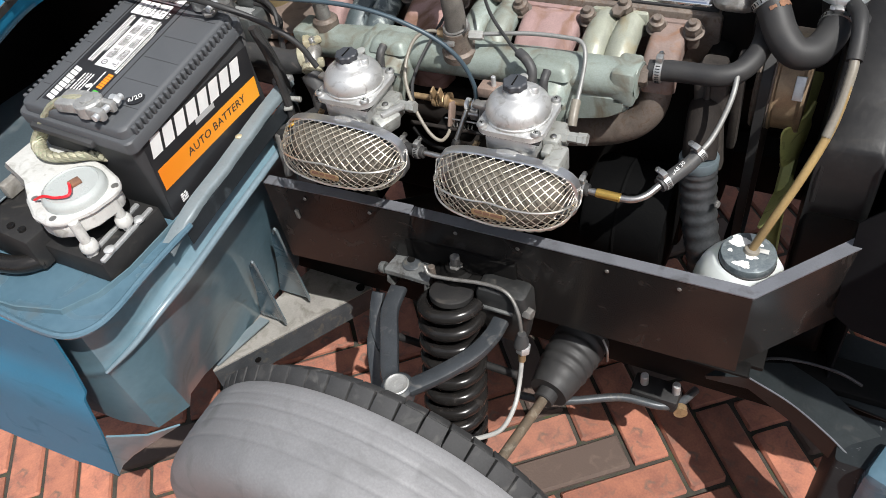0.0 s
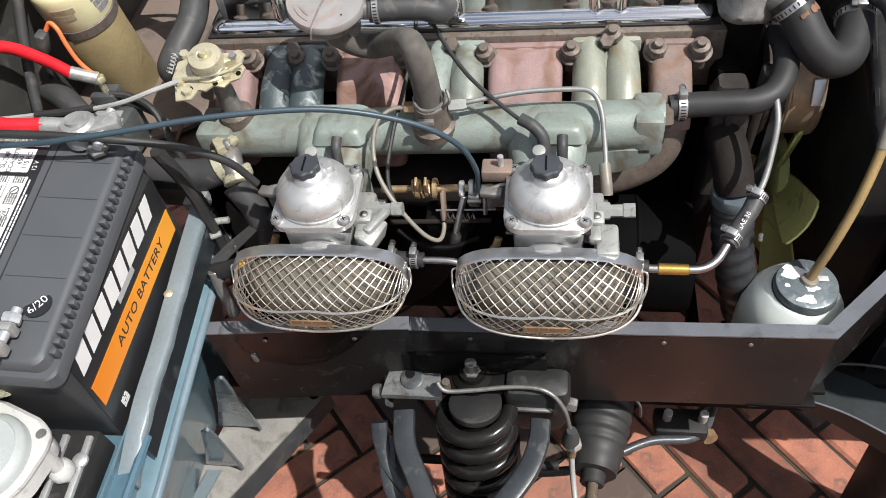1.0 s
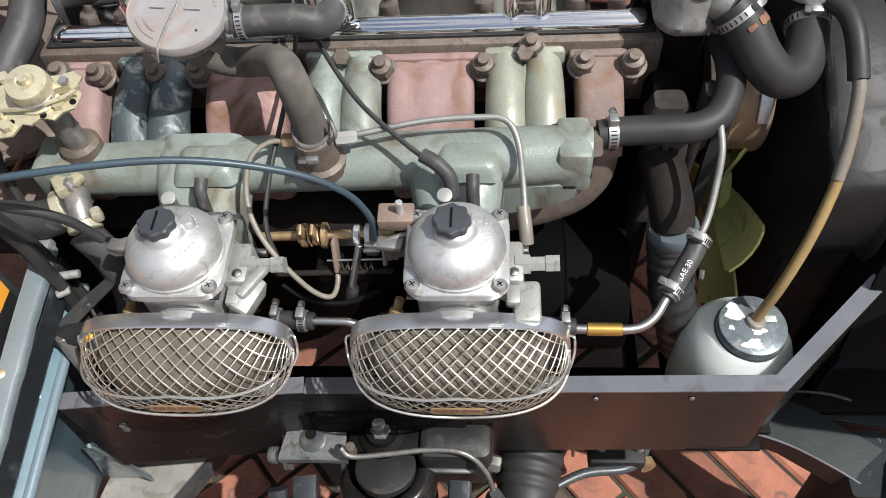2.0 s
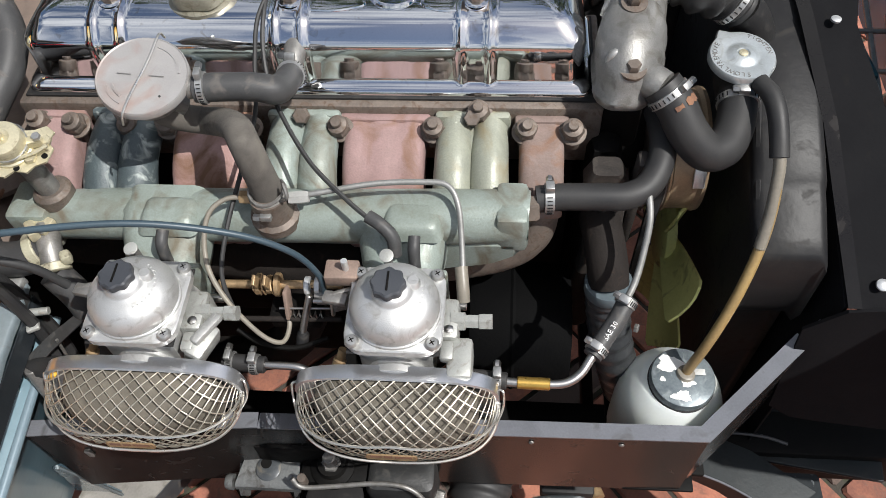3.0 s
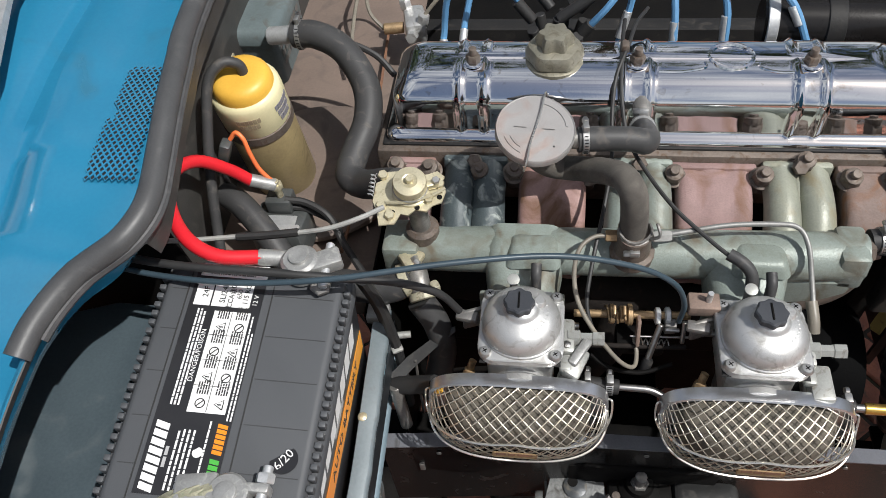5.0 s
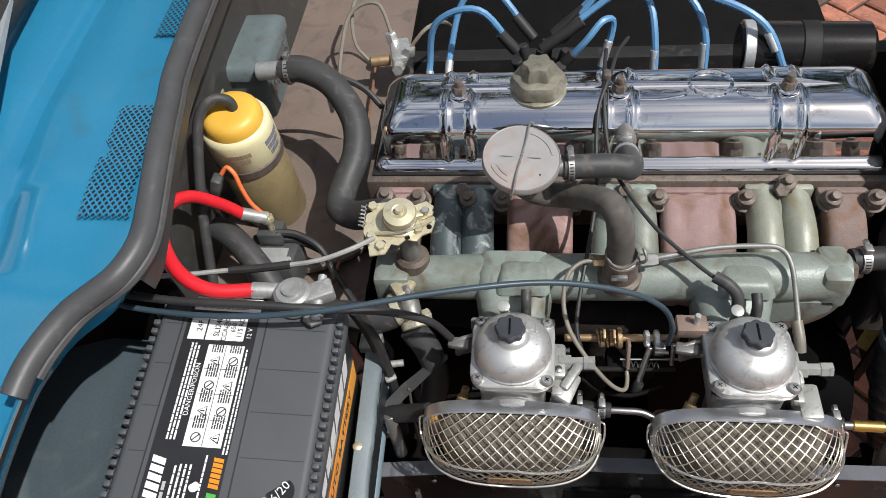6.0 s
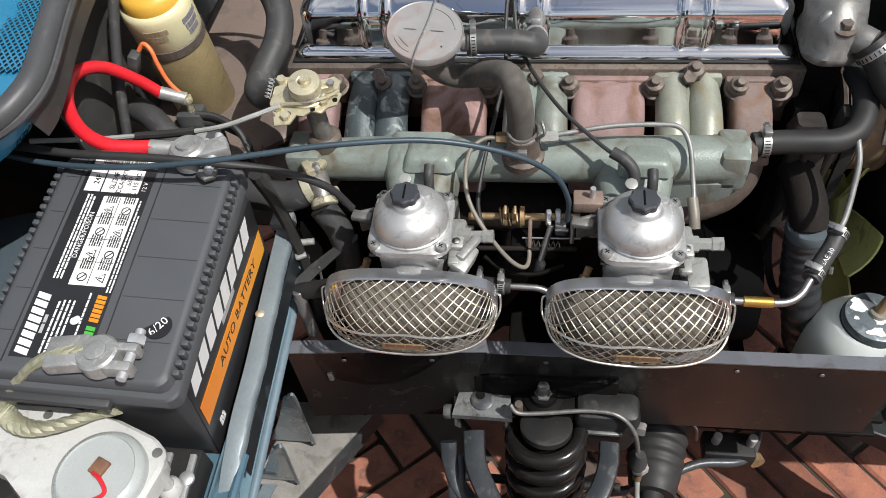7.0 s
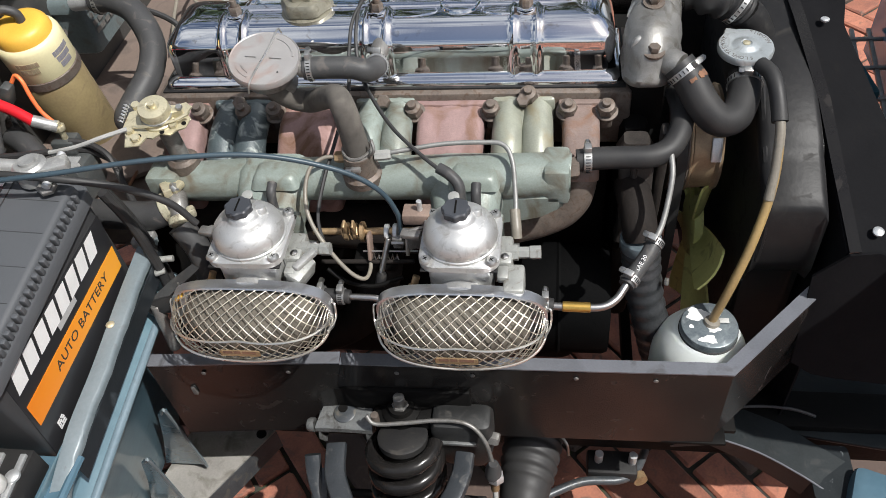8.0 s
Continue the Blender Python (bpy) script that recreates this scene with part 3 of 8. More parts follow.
turned(bm, [(0.006, 0), (0.006, 0.001)], a + d * 0.24 - Vector((0, 0, 0.02)) - side * 0.003, -side, 10)
part("drain_hole", bm, "oily_shade_black", outr)
for top, foot, tip in (((-0.283, -0.336, 0.462), (-0.380, -0.300, 0.238), (-0.313, -0.300, 0.240)), ((-0.285, -0.400, 0.452), (-0.380, -0.362, 0.240), (-0.324, -0.362, 0.240))):
    t, f, p = Vector(top), Vector(foot), Vector(tip)
    gu = part("gusset", plate(B(), [[t + Vector((-0.016, 0, -0.012)), t], [(t + f) / 2 + Vector((-0.004, 0, 0)), (t + p) / 2], [f, p]], 0.0025), "blue_worn", outr, "blue-painted triangular gusset")
    part("gusset_edge", tube(B(), [t + Vector((-0.010, 0, -0.010)), t + Vector((-0.004, -0.002, 0.002)), t + Vector((0.002, -0.003, -0.002)), (t + p) / 2 + Vector((0.002, -0.003, 0)), p + Vector((0.002, -0.003, 0))], 0.0022, 6, 4), "blue_rail", gu)
part("flange_strip", plate(B(), [[(-0.372, -0.372, 0.246), (-0.352, -0.372, 0.246)], [(-0.402, -0.478, 0.240), (-0.385, -0.484, 0.240)]], 0.003), "blue_rail", outr, "pale blue welded strip")

# cowl
cowl = thing("cowl", (-0.6, -0.2, 0.88), "glossy blue painted cowl panel with air vents", "cowl panel", kind="structure")
edge = [(-0.462, 0.62, 0.955), (-0.450, 0.30, 0.953), (-0.436, -0.053, 0.946), (-0.429, -0.134, 0.941), (-0.419, -0.204, 0.936), (-0.413, -0.260, 0.924), (-0.411, -0.297, 0.918), (-0.425, -0.329, 0.911), (-0.456, -0.354, 0.901), (-0.477, -0.389, 0.891), (-0.486, -0.422, 0.881), (-0.495, -0.48, 0.86), (-0.505, -0.56, 0.82), (-0.52, -0.68, 0.75)]
edge = [tuple(q) for q in spline(edge, 4)]
grid = [[(x, y, z) for x, y, z in edge]]
for k, (dx, dz) in enumerate(((0.005, -0.002), (0.013, -0.026), (0.022, -0.040), (0.030, -0.042), (0.06, -0.041), (0.10, -0.041), (0.12, -0.036), (0.150, -0.036), (0.158, -0.046), (0.172, -0.046), (0.182, -0.034), (0.24, -0.022), (0.5, 0.012))):
    grid.append([(-0.425 - dx + (x + 0.425) * max(0, 1 - dx / 0.3), y, z + dz) for x, y, z in edge])
part("cowl_skin", plate(B(), grid, 0.0015), "blue_paint", cowl, "", 50)
bm = plate(B(), [[(x, y, z - 0.001) for x, y, z in edge], [(x - 0.006, y, z - (0.045 if y > -0.31 else 0.014)) for x, y, z in edge]], 0.002)
part("cowl_edge", bm, "flange_grey", cowl, "dusty dark turned-down flange")


def cowl_z(y):
    return float(np.interp(-y, [-e[1] for e in edge], [e[2] for e in edge])) - 0.0383


def vent(y0, y1, xl, xr0, xr1):
    """A vent of diamond holes painted dark on the uncut skin, its inner edge slanting from xr0 to xr1."""
    w, h = 0.0066, 0.0082

    def right(y):
        return xr0 + (xr1 - xr0) * (y - y0) / (y1 - y0)
    web, dark = B(), B()
    for i in range(40):
        for j in range(60):
            cx, cy = xl + (i + 1) * w / 2, y0 + (j + 1) * h / 2
            notch = w if y0 + 0.5 * (y1 - y0) < cy < y0 + 0.6 * (y1 - y0) else 0.0
            if (i + j) % 2 or cy + h / 2 > y1 + 0.001 or cx - w / 2 < xl + notch - 0.0005 or cx + w / 2 > right(cy) + 0.001:
                continue
            rows_ = []
            for k, lift in ((1.0, 0.0016), (0.64, 0.0016)):
                rows_.append([web.verts.new((cx + a * k * w / 2, cy + b * k * h / 2, cowl_z(cy + b * k * h / 2) + lift)) for a, b in ((-1, 0), (0, -1), (1, 0), (0, 1))])
            for lo, hi in zip(rows_, rows_[1:]):
                for q in range(4):
                    web.faces.new((lo[q], lo[(q + 1) % 4], hi[(q + 1) % 4], hi[q]))
            # black diamond over the skin stands for the dark inside a hole
            dark.faces.new([dark.verts.new((cx + a * w * 0.33, cy + b * h * 0.33, cowl_z(cy) + 0.0007)) for a, b in ((-1, 0), (0, -1), (1, 0), (0, 1))])
    part("vent_web", web, "blue_paint", cowl, "", 10)
    part("vent_opening", dark, "ink", cowl, "flat black diamonds painting the dark of the vent holes")


vent(-0.243, -0.098, -0.509, -0.4560, -0.4660)
vent(0.01, 0.15, -0.512, -0.472, -0.478)

seal = B()
tube(seal, [(x - 0.003, y, z + 0.004) for x, y, z in edge[:42:2]], 0.0108, 12, 2)
seal = solo("rubber_seal", seal, "seal_grey", "thick dark grey rubber seal along the cowl edge", "rubber seal")
bm = tube(B(), [(x + 0.0050, y, z - 0.004) for x, y, z in edge[:40:2]], 0.0050, 8, 2)
part("seal_lip", bm, "seal_grey", seal)

# inner bulkhead wall, recess and floor
inner = thing("wall_bulkhead", (-0.44, 0.1, 0.7), "grimy dark inner bulkhead wall below the cowl", "bulkhead", kind="structure")
bm = plate(B(), [[(-0.482, 0.6, 0.905), (-0.480, 0.2, 0.902), (-0.478, 0.0, 0.896), (-0.477, -0.11, 0.892), (-0.476, -0.23, 0.880)], [(-0.484, 0.6, 0.66), (-0.484, 0.2, 0.66), (-0.484, 0.0, 0.66), (-0.484, -0.11, 0.66), (-0.484, -0.23, 0.66)]], 0.003)
part("wall_sheet", bm, "flange_grey", inner)
bm = plate(B(), [[(-0.486, 0.6, 0.668), (-0.486, -0.22, 0.668)], [(-0.29, 0.6, 0.668), (-0.29, -0.22, 0.655)]], 0.003)
part("parcel_shelf", bm, "bulkhead_brown", inner, "brown primed steel shelf")
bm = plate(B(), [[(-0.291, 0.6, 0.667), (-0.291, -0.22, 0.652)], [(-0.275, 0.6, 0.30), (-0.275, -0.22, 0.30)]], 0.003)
part("bell_wall", bm, "oily_shade_black", inner)
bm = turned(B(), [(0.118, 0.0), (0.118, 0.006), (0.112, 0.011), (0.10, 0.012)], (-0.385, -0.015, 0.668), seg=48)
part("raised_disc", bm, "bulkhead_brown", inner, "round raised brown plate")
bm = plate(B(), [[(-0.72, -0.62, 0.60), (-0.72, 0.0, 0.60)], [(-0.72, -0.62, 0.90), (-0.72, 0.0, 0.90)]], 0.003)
part("recess_back", bm, "oily_shade_black", inner)
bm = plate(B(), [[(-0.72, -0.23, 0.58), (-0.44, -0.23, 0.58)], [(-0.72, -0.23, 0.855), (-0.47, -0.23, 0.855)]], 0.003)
part("recess_end", bm, "oily_shade_black", inner)
pan = [(-0.466, -0.62), (-0.468, -0.27), (-0.50, -0.247), (-0.56, -0.245), (-0.610, -0.262), (-0.635, -0.32), (-0.645, -0.42), (-0.645, -0.62)]
part("side_pan", prism(B(), pan, 0.003, Matrix.Translation((0, 0, 0.690)), 0.001), "tray_blue", inner, "dusty dark blue panel beside the battery")
bm = block(B(), (-0.463, -0.42, 0.700), (0.012, 0.30, 0.022), 0.002)
part("pan_edge", bm, "sheet_grey", inner, "rough grey edge strip")

# ---- inner wing panel: painted sheet from bulkhead to radiator ----
panel = thing("inner_wing_panel", (0.1, -0.31, 0.4), "black painted steel inner wing panel with folded top flange", "car panel")


def run(line, sec, name, material, label=""):
    bm = B()
    rings = []
    k = len(line)
    for i, q in enumerate(line):
        q = Vector(q)
        d0 = (Vector(line[i]) - Vector(line[max(i - 1, 0)])).normalized() if i else None
        d1 = (Vector(line[min(i + 1, k - 1)]) - Vector(line[i])).normalized() if i < k - 1 else None
        d = ((d0 or d1) + (d1 or d0)).normalized()
        nrm = Vector((-d.y, d.x, 0)).normalized()
        c = abs(nrm.dot(Vector((-(d1 or d0).y, (d1 or d0).x, 0)).normalized()))
        rings.append([q + nrm * (u / max(c, 0.6)) + Vector((0, 0, w)) for u, w in sec])
    loft(bm, rings)
    return part(name, bm, material, panel, label)


lineA = [(-0.262, -0.343, 0.576), (-0.15, -0.328, 0.566), (-0.037, -0.316, 0.557)]
lineB = [(-0.037, -0.316, 0.555), (0.18, -0.312, 0.552), (0.413, -0.308, 0.550)]
lineC = [(0.413, -0.308, 0.549), (0.517, -0.212, 0.580)]
face = [(0.0, -0.002), (0.0, -0.155), (0.003, -0.155), (0.003, -0.002)]
top = [(-0.001, -0.001), (0.0155, -0.001), (0.0155, 0.001), (-0.001, 0.001)]
run(lineA, face, "face_sheet", "black_paint")
run(lineA, top, "top_flange", "panel_top", "paler satin top flange")
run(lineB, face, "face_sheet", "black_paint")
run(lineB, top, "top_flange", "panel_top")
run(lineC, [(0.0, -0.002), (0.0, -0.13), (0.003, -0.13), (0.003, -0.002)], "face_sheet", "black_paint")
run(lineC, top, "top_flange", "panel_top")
for x in (-0.2, -0.10, 0.03, 0.12, 0.24, 0.33):
    y = np.interp(x, [-0.262, -0.037, 0.413], [-0.343, -0.316, -0.308])
    z = np.interp(x, [-0.262, -0.037, 0.413], [0.576, 0.556, 0.550])
    part("rivet", turned(B(), [(0.003, 0), (0.0028, 0.001), (0.0012, 0.0018)], (x, y - 0.0005, z - 0.016), (0, -1, 0), 10), "alloy_dull", panel)
part("end_lug", block(B(), (0.524, -0.206, 0.592), (0.004, 0.016, 0.034), 0.0015, Matrix.Rotation(radians(42), 4, "Z")), "panel_top", panel)
part("lug_bolt", hexnut(B(), (0.520, -0.211, 0.590), (0.67, -0.74, 0.0), 0.006, 0.005), "steel", panel)
part("slot_clip", block(B(), (-0.222, -0.339, 0.520), (0.006, 0.004, 0.016), 0.001), "alloy_dull", panel)

# ---- chassis ----
chassis = thing("chassis", (0.1, 0.0, 0.15), "black painted steel chassis rails under the engine", "chassis", kind="structure")
part("side_rail", block(B(), (0.1, -0.20, 0.27), (1.5, 0.06, 0.09), 0.006), "oily_shade_black", chassis)
part("side_rail", block(B(), (0.1, 0.26, 0.27), (1.5, 0.06, 0.09), 0.006), "oily_shade_black", chassis)
part("cross_member", block(B(), (0.03, 0.03, 0.22), (0.12, 0.46, 0.07), 0.006), "oily_shade_black", chassis)
part("cross_bar", block(B(), (0.338, 0.05, 0.192), (0.017, 0.42, 0.030), 0.003), "oily_shade_black", chassis, "flat black bar under the pulley")
# curved front arm
near_ = [(0.375, -0.270, 0.317, 0.012), (0.432, -0.252, 0.318, 0.034), (0.49, -0.270, 0.313, 0.046), (0.54, -0.296, 0.307, 0.052), (0.575, -0.316, 0.298, 0.055)]
far_ = [(0.400, -0.235), (0.480, -0.210), (0.530, -0.228), (0.565, -0.250), (0.61, -0.275)]
bm = B()
loft(bm, [[(n[0], n[1], n[2]), (n[0] + 0.002, n[1] + 0.004, n[2] - n[3]), (f[0], f[1], n[2] - n[3]), (f[0], f[1], n[2] + 0.002)] for n, f in zip(near_, far_)])
part("front_arm", bm, "plate_green", chassis, "curved dark painted front arm")
part("arm_edge", tube(B(), [(n[0], n[1] - 0.001, n[2]) for n in near_[1:]], 0.0014, 6), "panel_top", chassis, "thin pale edge of the arm")
bm = B()
loft(bm, [[(x + u, y + v, z) for u, v in rrect(-0.028, 0.028, -0.040, 0.040, 0.006, 3)] for x, y, z in ((0.578, -0.330, 0.02), (0.580, -0.308, 0.18), (0.583, -0.290, 0.296), (0.584, -0.289, 0.301))])
part("front_post", bm, "chipped_black", chassis, "black post with chipped paint")
bm = tube(B(), [(0.43, -0.222, 0.318), (0.46, -0.214, 0.328), (0.50, -0.212, 0.334), (0.54, -0.216, 0.336), (0.57, -0.222, 0.330)], 0.0022, 8)
part("brake_pipe", bm, "arm_black", chassis)
part("front_plate", block(B(), (0.615, -0.185, 0.300), (0.17, 0.12, 0.008), 0.003, Matrix.Rotation(radians(-8), 4, "Z")), "plate_green", chassis)
for p in ((0.555, -0.200, 0.3042), (0.585, -0.222, 0.3042), (0.625, -0.19, 0.3042)):
    part("bolt_hole", turned(B(), [(0.009, 0), (0.009, 0.0012)], p, (0, 0, 1), 14), "oily_shade_black", chassis)
bm = block(B(), (0.645, -0.33, 0.20), (0.10, 0.07, 0.24), 0.014, Matrix.Rotation(radians(-20), 4, "Z"))
part("hinge_frame", bm, "blue_worn", chassis, "blue painted bonnet hinge frame")


# ---- engine ----
engine = thing("engine", (0.0, 0.01, 0.3), "grimy six cylinder engine block and cylinder head", "engine")
# block and sump: bay shade is put into their near-black colour
part("block", block(B(), (0.0, 0.03, 0.50), (0.56, 0.17, 0.34), 0.01), "oily_shade_black", engine)
part("sump", block(B(), (0.0, 0.03, 0.26), (0.50, 0.15, 0.16), 0.02), "oily_shade_black", engine)
part("side_cover", block(B(), (-0.06, 0.150, 0.52), (0.20, 0.10, 0.30), 0.012), "oily_shade_black", engine)
part("side_cover", block(B(), (0.20, 0.145, 0.50), (0.18, 0.10, 0.30), 0.012), "oily_shade_black", engine)
part("cylinder_head", block(B(), (0.006, 0.008, 0.717), (0.586, 0.140, 0.076), 0.004), "brown_steel", engine)
part("head_gasket", block(B(), (0.006, 0.009, 0.7555), (0.572, 0.124, 0.004), 0.0005), "black_matt", engine)
for x, y in ((-0.262, -0.070), (-0.222, -0.073), (-0.165, -0.075), (-0.128, -0.073), (-0.046, -0.073), (0.045, -0.073), (0.137, -0.073), (0.180, -0.058), (0.225, -0.073), (0.270, -0.073)):
    z = 0.736 if y < -0.06 else 0.744
    lean = Vector((0.06 * math.sin(x * 90), -0.40, 0.92)).normalized()
    foot = Vector((x, y - 0.006, z + 0.004))
    st = part("clamp_stud", rod(B(), foot - lean * 0.010, foot + lean * 0.0235, 0.0050), "brown_steel", engine)
    part("clamp_bridge", block(B(), foot + Vector((0, 0.002, -0.010)), (0.015, 0.012, 0.024), 0.004), "brown_steel", st)
    part("clamp_washer", turned(B(), [(0.0120, 0), (0.0134, 0.0006), (0.0134, 0.0026), (0.0120, 0.0034)], foot, lean, 20), "brown_steel", st)
    part("clamp_nut", hexnut(B(), foot + lean * 0.0032, lean, 0.0112, 0.0095), "brown_steel", st)
    part("nut_collar", turned(B(), [(0.0098, 0), (0.0100, 0.001), (0.0094, 0.0040), (0.0062, 0.0055)], foot + lean * 0.0122, lean, 18), "brown_steel", st)

# ---- rocker cover ----
cover = thing("rocker_cover", (0.006, 0.01, 0.757), "polished chrome rocker cover with paired ribs", "rocker cover")
RIBS = (-0.176, 0.0, 0.176)


def rib_lift(x):
    """Height of the paired pressed ridges over the shell at x."""
    u = min((x - c for c in RIBS), key=abs)
    return 0.0030 * (math.exp(-((u - 0.0135) / 0.0034) ** 2) + math.exp(-((u + 0.0135) / 0.0034) ** 2)) + (0.0008 if abs(u) < 0.0135 else 0.0)


runs_x = sorted({round(c + d, 5) for c in RIBS for d in (-0.026, -0.022, -0.0195, -0.0175, -0.0155, -0.0135, -0.0115, -0.0095, -0.0075, -0.005, 0.0, 0.005, 0.0075, 0.0095, 0.0115, 0.0135, 0.0155, 0.0175, 0.0195, 0.022, 0.026)} | {-0.12, -0.06, 0.06, 0.12})
rings = []
for z, ins, r, ny, nz in ((0.7575, 0.0, 0.013, 0, 0), (0.7620, 0.0, 0.013, 0, 0), (0.7645, 0.0015, 0.013, 0, 0), (0.7660, 0.0050, 0.013, 0, 0), (0.7672, 0.0080, 0.013, 0.3, 0), (0.7690, 0.0098, 0.014, 0.8, 0), (0.7720, 0.0104, 0.015, 1, 0), (0.7900, 0.0106, 0.016, 1, 0), (0.8060, 0.0108, 0.017, 1, 0.1), (0.8100, 0.0116, 0.018, 0.9, 0.3), (0.8140, 0.0142, 0.018, 0.75, 0.6), (0.8185, 0.0182, 0.018, 0.7, 0.7), (0.8230, 0.0224, 0.017, 0.65, 0.75), (0.8265, 0.0265, 0.016, 0.5, 0.85), (0.8285, 0.0310, 0.013, 0.2, 1), (0.8300, 0.0380, 0.010, 0, 1), (0.8312, 0.0460, 0.006, 0, 1), (0.8318, 0.0560, 0.002, 0, 1)):
    x0, x1, y0, y1 = -0.277 + ins, 0.289 - ins, -0.0505 + ins, 0.0705 - ins
    corner = rrect(x0, x1, y0, y1, r, 5)
    ring = [(x, y, z) for x, y in corner[:6]] + [(x, y1 + ny * rib_lift(x), z + nz * rib_lift(x)) for x in reversed(runs_x)]
    ring += [(x, y, z) for x, y in corner[6:18]] + [(x, y0 - ny * rib_lift(x), z + nz * rib_lift(x)) for x in runs_x] + [(x, y, z) for x, y in corner[18:]]
    rings.append(ring)
bm = B()
loft(bm, rings)
part("cover_shell", bm, "chrome", cover, "", 60)
for x in RIBS:
    bolt = part("cover_bolt", rod(B(), (x, 0.0, 0.829), (x, 0.0, 0.851), 0.0042), "brown_steel", cover)
    part("bolt_washer", turned(B(), [(0.0115, 0), (0.0115, 0.002), (0.009, 0.003)], (x, 0.0, 0.832), seg=20), "chrome", bolt)
    part("bolt_nut", hexnut(B(), (x, 0.0, 0.8345), (0, 0, 1), 0.0082, 0.008), "brown_steel", bolt)
part("embossed_ring", tube(B(), [(0.098 + 0.0225 * math.cos(a), 0.012 + 0.0205 * math.sin(a), 0.8312) for a in (2 * math.pi * i / 24 for i in range(25))], 0.0027, 8, 1), "chrome", cover)
for x0, x1 in ((0.022, 0.070), (0.126, 0.158)):
    part("embossed_line", tube(B(), [(x1 if x0 < 0.1 else x0, 0.002, 0.8312), (x1 if x0 < 0.1 else x0, -0.006, 0.831), ((x0 + x1) / 2, -0.012, 0.8303), (x0 if x0 < 0.1 else x1, -0.012, 0.8303)], 0.0016, 6, 3), "chrome", cover)
oil = part("oil_filler_cap", turned(B(), [(0.027, 0), (0.030, 0.002), (0.030, 0.010), (0.027, 0.016), (0.020, 0.0185)], (-0.088, 0.010, 0.832), seg=40, lobes=6, depth=0.05), "oil_cap", cover, "dull gold oil filler cap")
part("cap_knob", turned(B(), [(0.019, 0), (0.018, 0.008), (0.015, 0.014), (0.010, 0.015)], (-0.088, 0.010, 0.8505), seg=36, lobes=6, depth=0.14), "oil_cap", oil)
part("cap_neck", turned(B(), [(0.033, -0.004), (0.033, 0.002), (0.029, 0.004)], (-0.088, 0.010, 0.829), seg=30), "oil_cap", oil)
# breather stub with clip
part("breather_stub", tube(B(), [(0.006, -0.030, 0.806), (0.006, -0.050, 0.804), (0.006, -0.060, 0.797)], [0.012, 0.0095, 0.009], 14), "alloy_dull", cover)


def clamp(name_parent, at, axis, r, w=0.0065):
    """A slotted worm-drive hose clip."""
    band = part("clip_band", turned(B(), [(r, 0), (r + 0.0012, 0.0003), (r + 0.0012, w - 0.0003), (r, w)], at, axis, 22), "clip_zinc", name_parent)
    q = Vector(axis).to_track_quat("Z", "Y").to_matrix()
    c = Vector(at) + q @ Vector((0, r + 0.004, w / 2))
    part("clip_housing", block(B(), c, (0.010, 0.007, w * 0.9), 0.001, q.to_4x4()), "clip_zinc", band)
    part("clip_screw", hexnut(B(), c + q @ Vector((0.005, 0.001, 0)), q @ Vector((1, 0, 0)), 0.0035, 0.006), "steel", band)
    bm = B()
    for i in range(22):
        a = -4.1 + i * 0.235
        c2 = Vector(at) + q @ Vector(((r + 0.0013) * math.cos(a), (r + 0.0013) * math.sin(a), w / 2))
        block(bm, c2, (0.0008, 0.0010, w * 0.55), 0, q.to_4x4() @ Matrix.Rotation(a, 4, "Z"))
    part("clip_slots", bm, "black_matt", band)


# ---- manifolds ----
exh = thing("exhaust_manifold", (0.0, -0.12, 0.6), "pinkish rusty cast iron exhaust manifold", "exhaust manifold")


def port(parent, x, w, h, path, material, label="", groove=False, name="port"):
    rings = []
    line = spline(path, 4)
    for i, q in enumerate(line):
        t = (line[min(i + 1, len(line) - 1)] - line[max(i - 1, 0)]).normalized()
        nrm = Vector((1, 0, 0)).cross(t).normalized()
        ring = []
        outline_ = rrect(-w / 2, w / 2, -h / 2, h / 2, h * 0.24, 4)
        outline_ = [(p[0] + (q[0] - p[0]) * s_ / 8, p[1] + (q[1] - p[1]) * s_ / 8) for p, q in zip(outline_, outline_[1:] + outline_[:1]) for s_ in (range(8) if abs(p[0] - q[0]) > h * 0.5 else (0,))]
        for u, v in outline_:
            k = 1 - (0.07 * math.exp(-((abs(u) - w * 0.19) / (w * 0.035)) ** 2) - 0.05 * math.exp(-(u / (w * 0.12)) ** 2) if groove else 0)
            flare = 1 + 0.10 * max(0, 1 - i / 2.5)
            ring.append(q + Vector((u * flare, 0, 0)) + nrm * (v * k * flare))
        rings.append(ring)
    bm = B()
    loft(bm, rings)
    return part(name, bm, material, parent, label, 50)


for x, w, mtl in ((-0.245, 0.045, "port_pink"), (-0.085, 0.074, "port_stained"), (0.088, 0.080, "port_pink"), (0.241, 0.043, "port_rust")):
    tail = [] if x > 0.2 else [(x, -0.134, 0.645)]
    port(exh, x, w, 0.042, [(x, -0.058, 0.722), (x, -0.085, 0.722), (x, -0.112, 0.708), (x, -0.128, 0.682)] + tail, mtl, groove=w > 0.06)
    part("port_flange", block(B(), (x, -0.0665, 0.735), (w + 0.010, 0.010, 0.024), 0.003), mtl, exh)
# log and downpipe painted dark for the shade under the ports
part("exhaust_log", tube(B(), [(-0.27, -0.135, 0.63), (-0.1, -0.14, 0.615), (0.06, -0.145, 0.604), (0.10, -0.143, 0.607)], 0.030, 14), "shade_brown", exh)
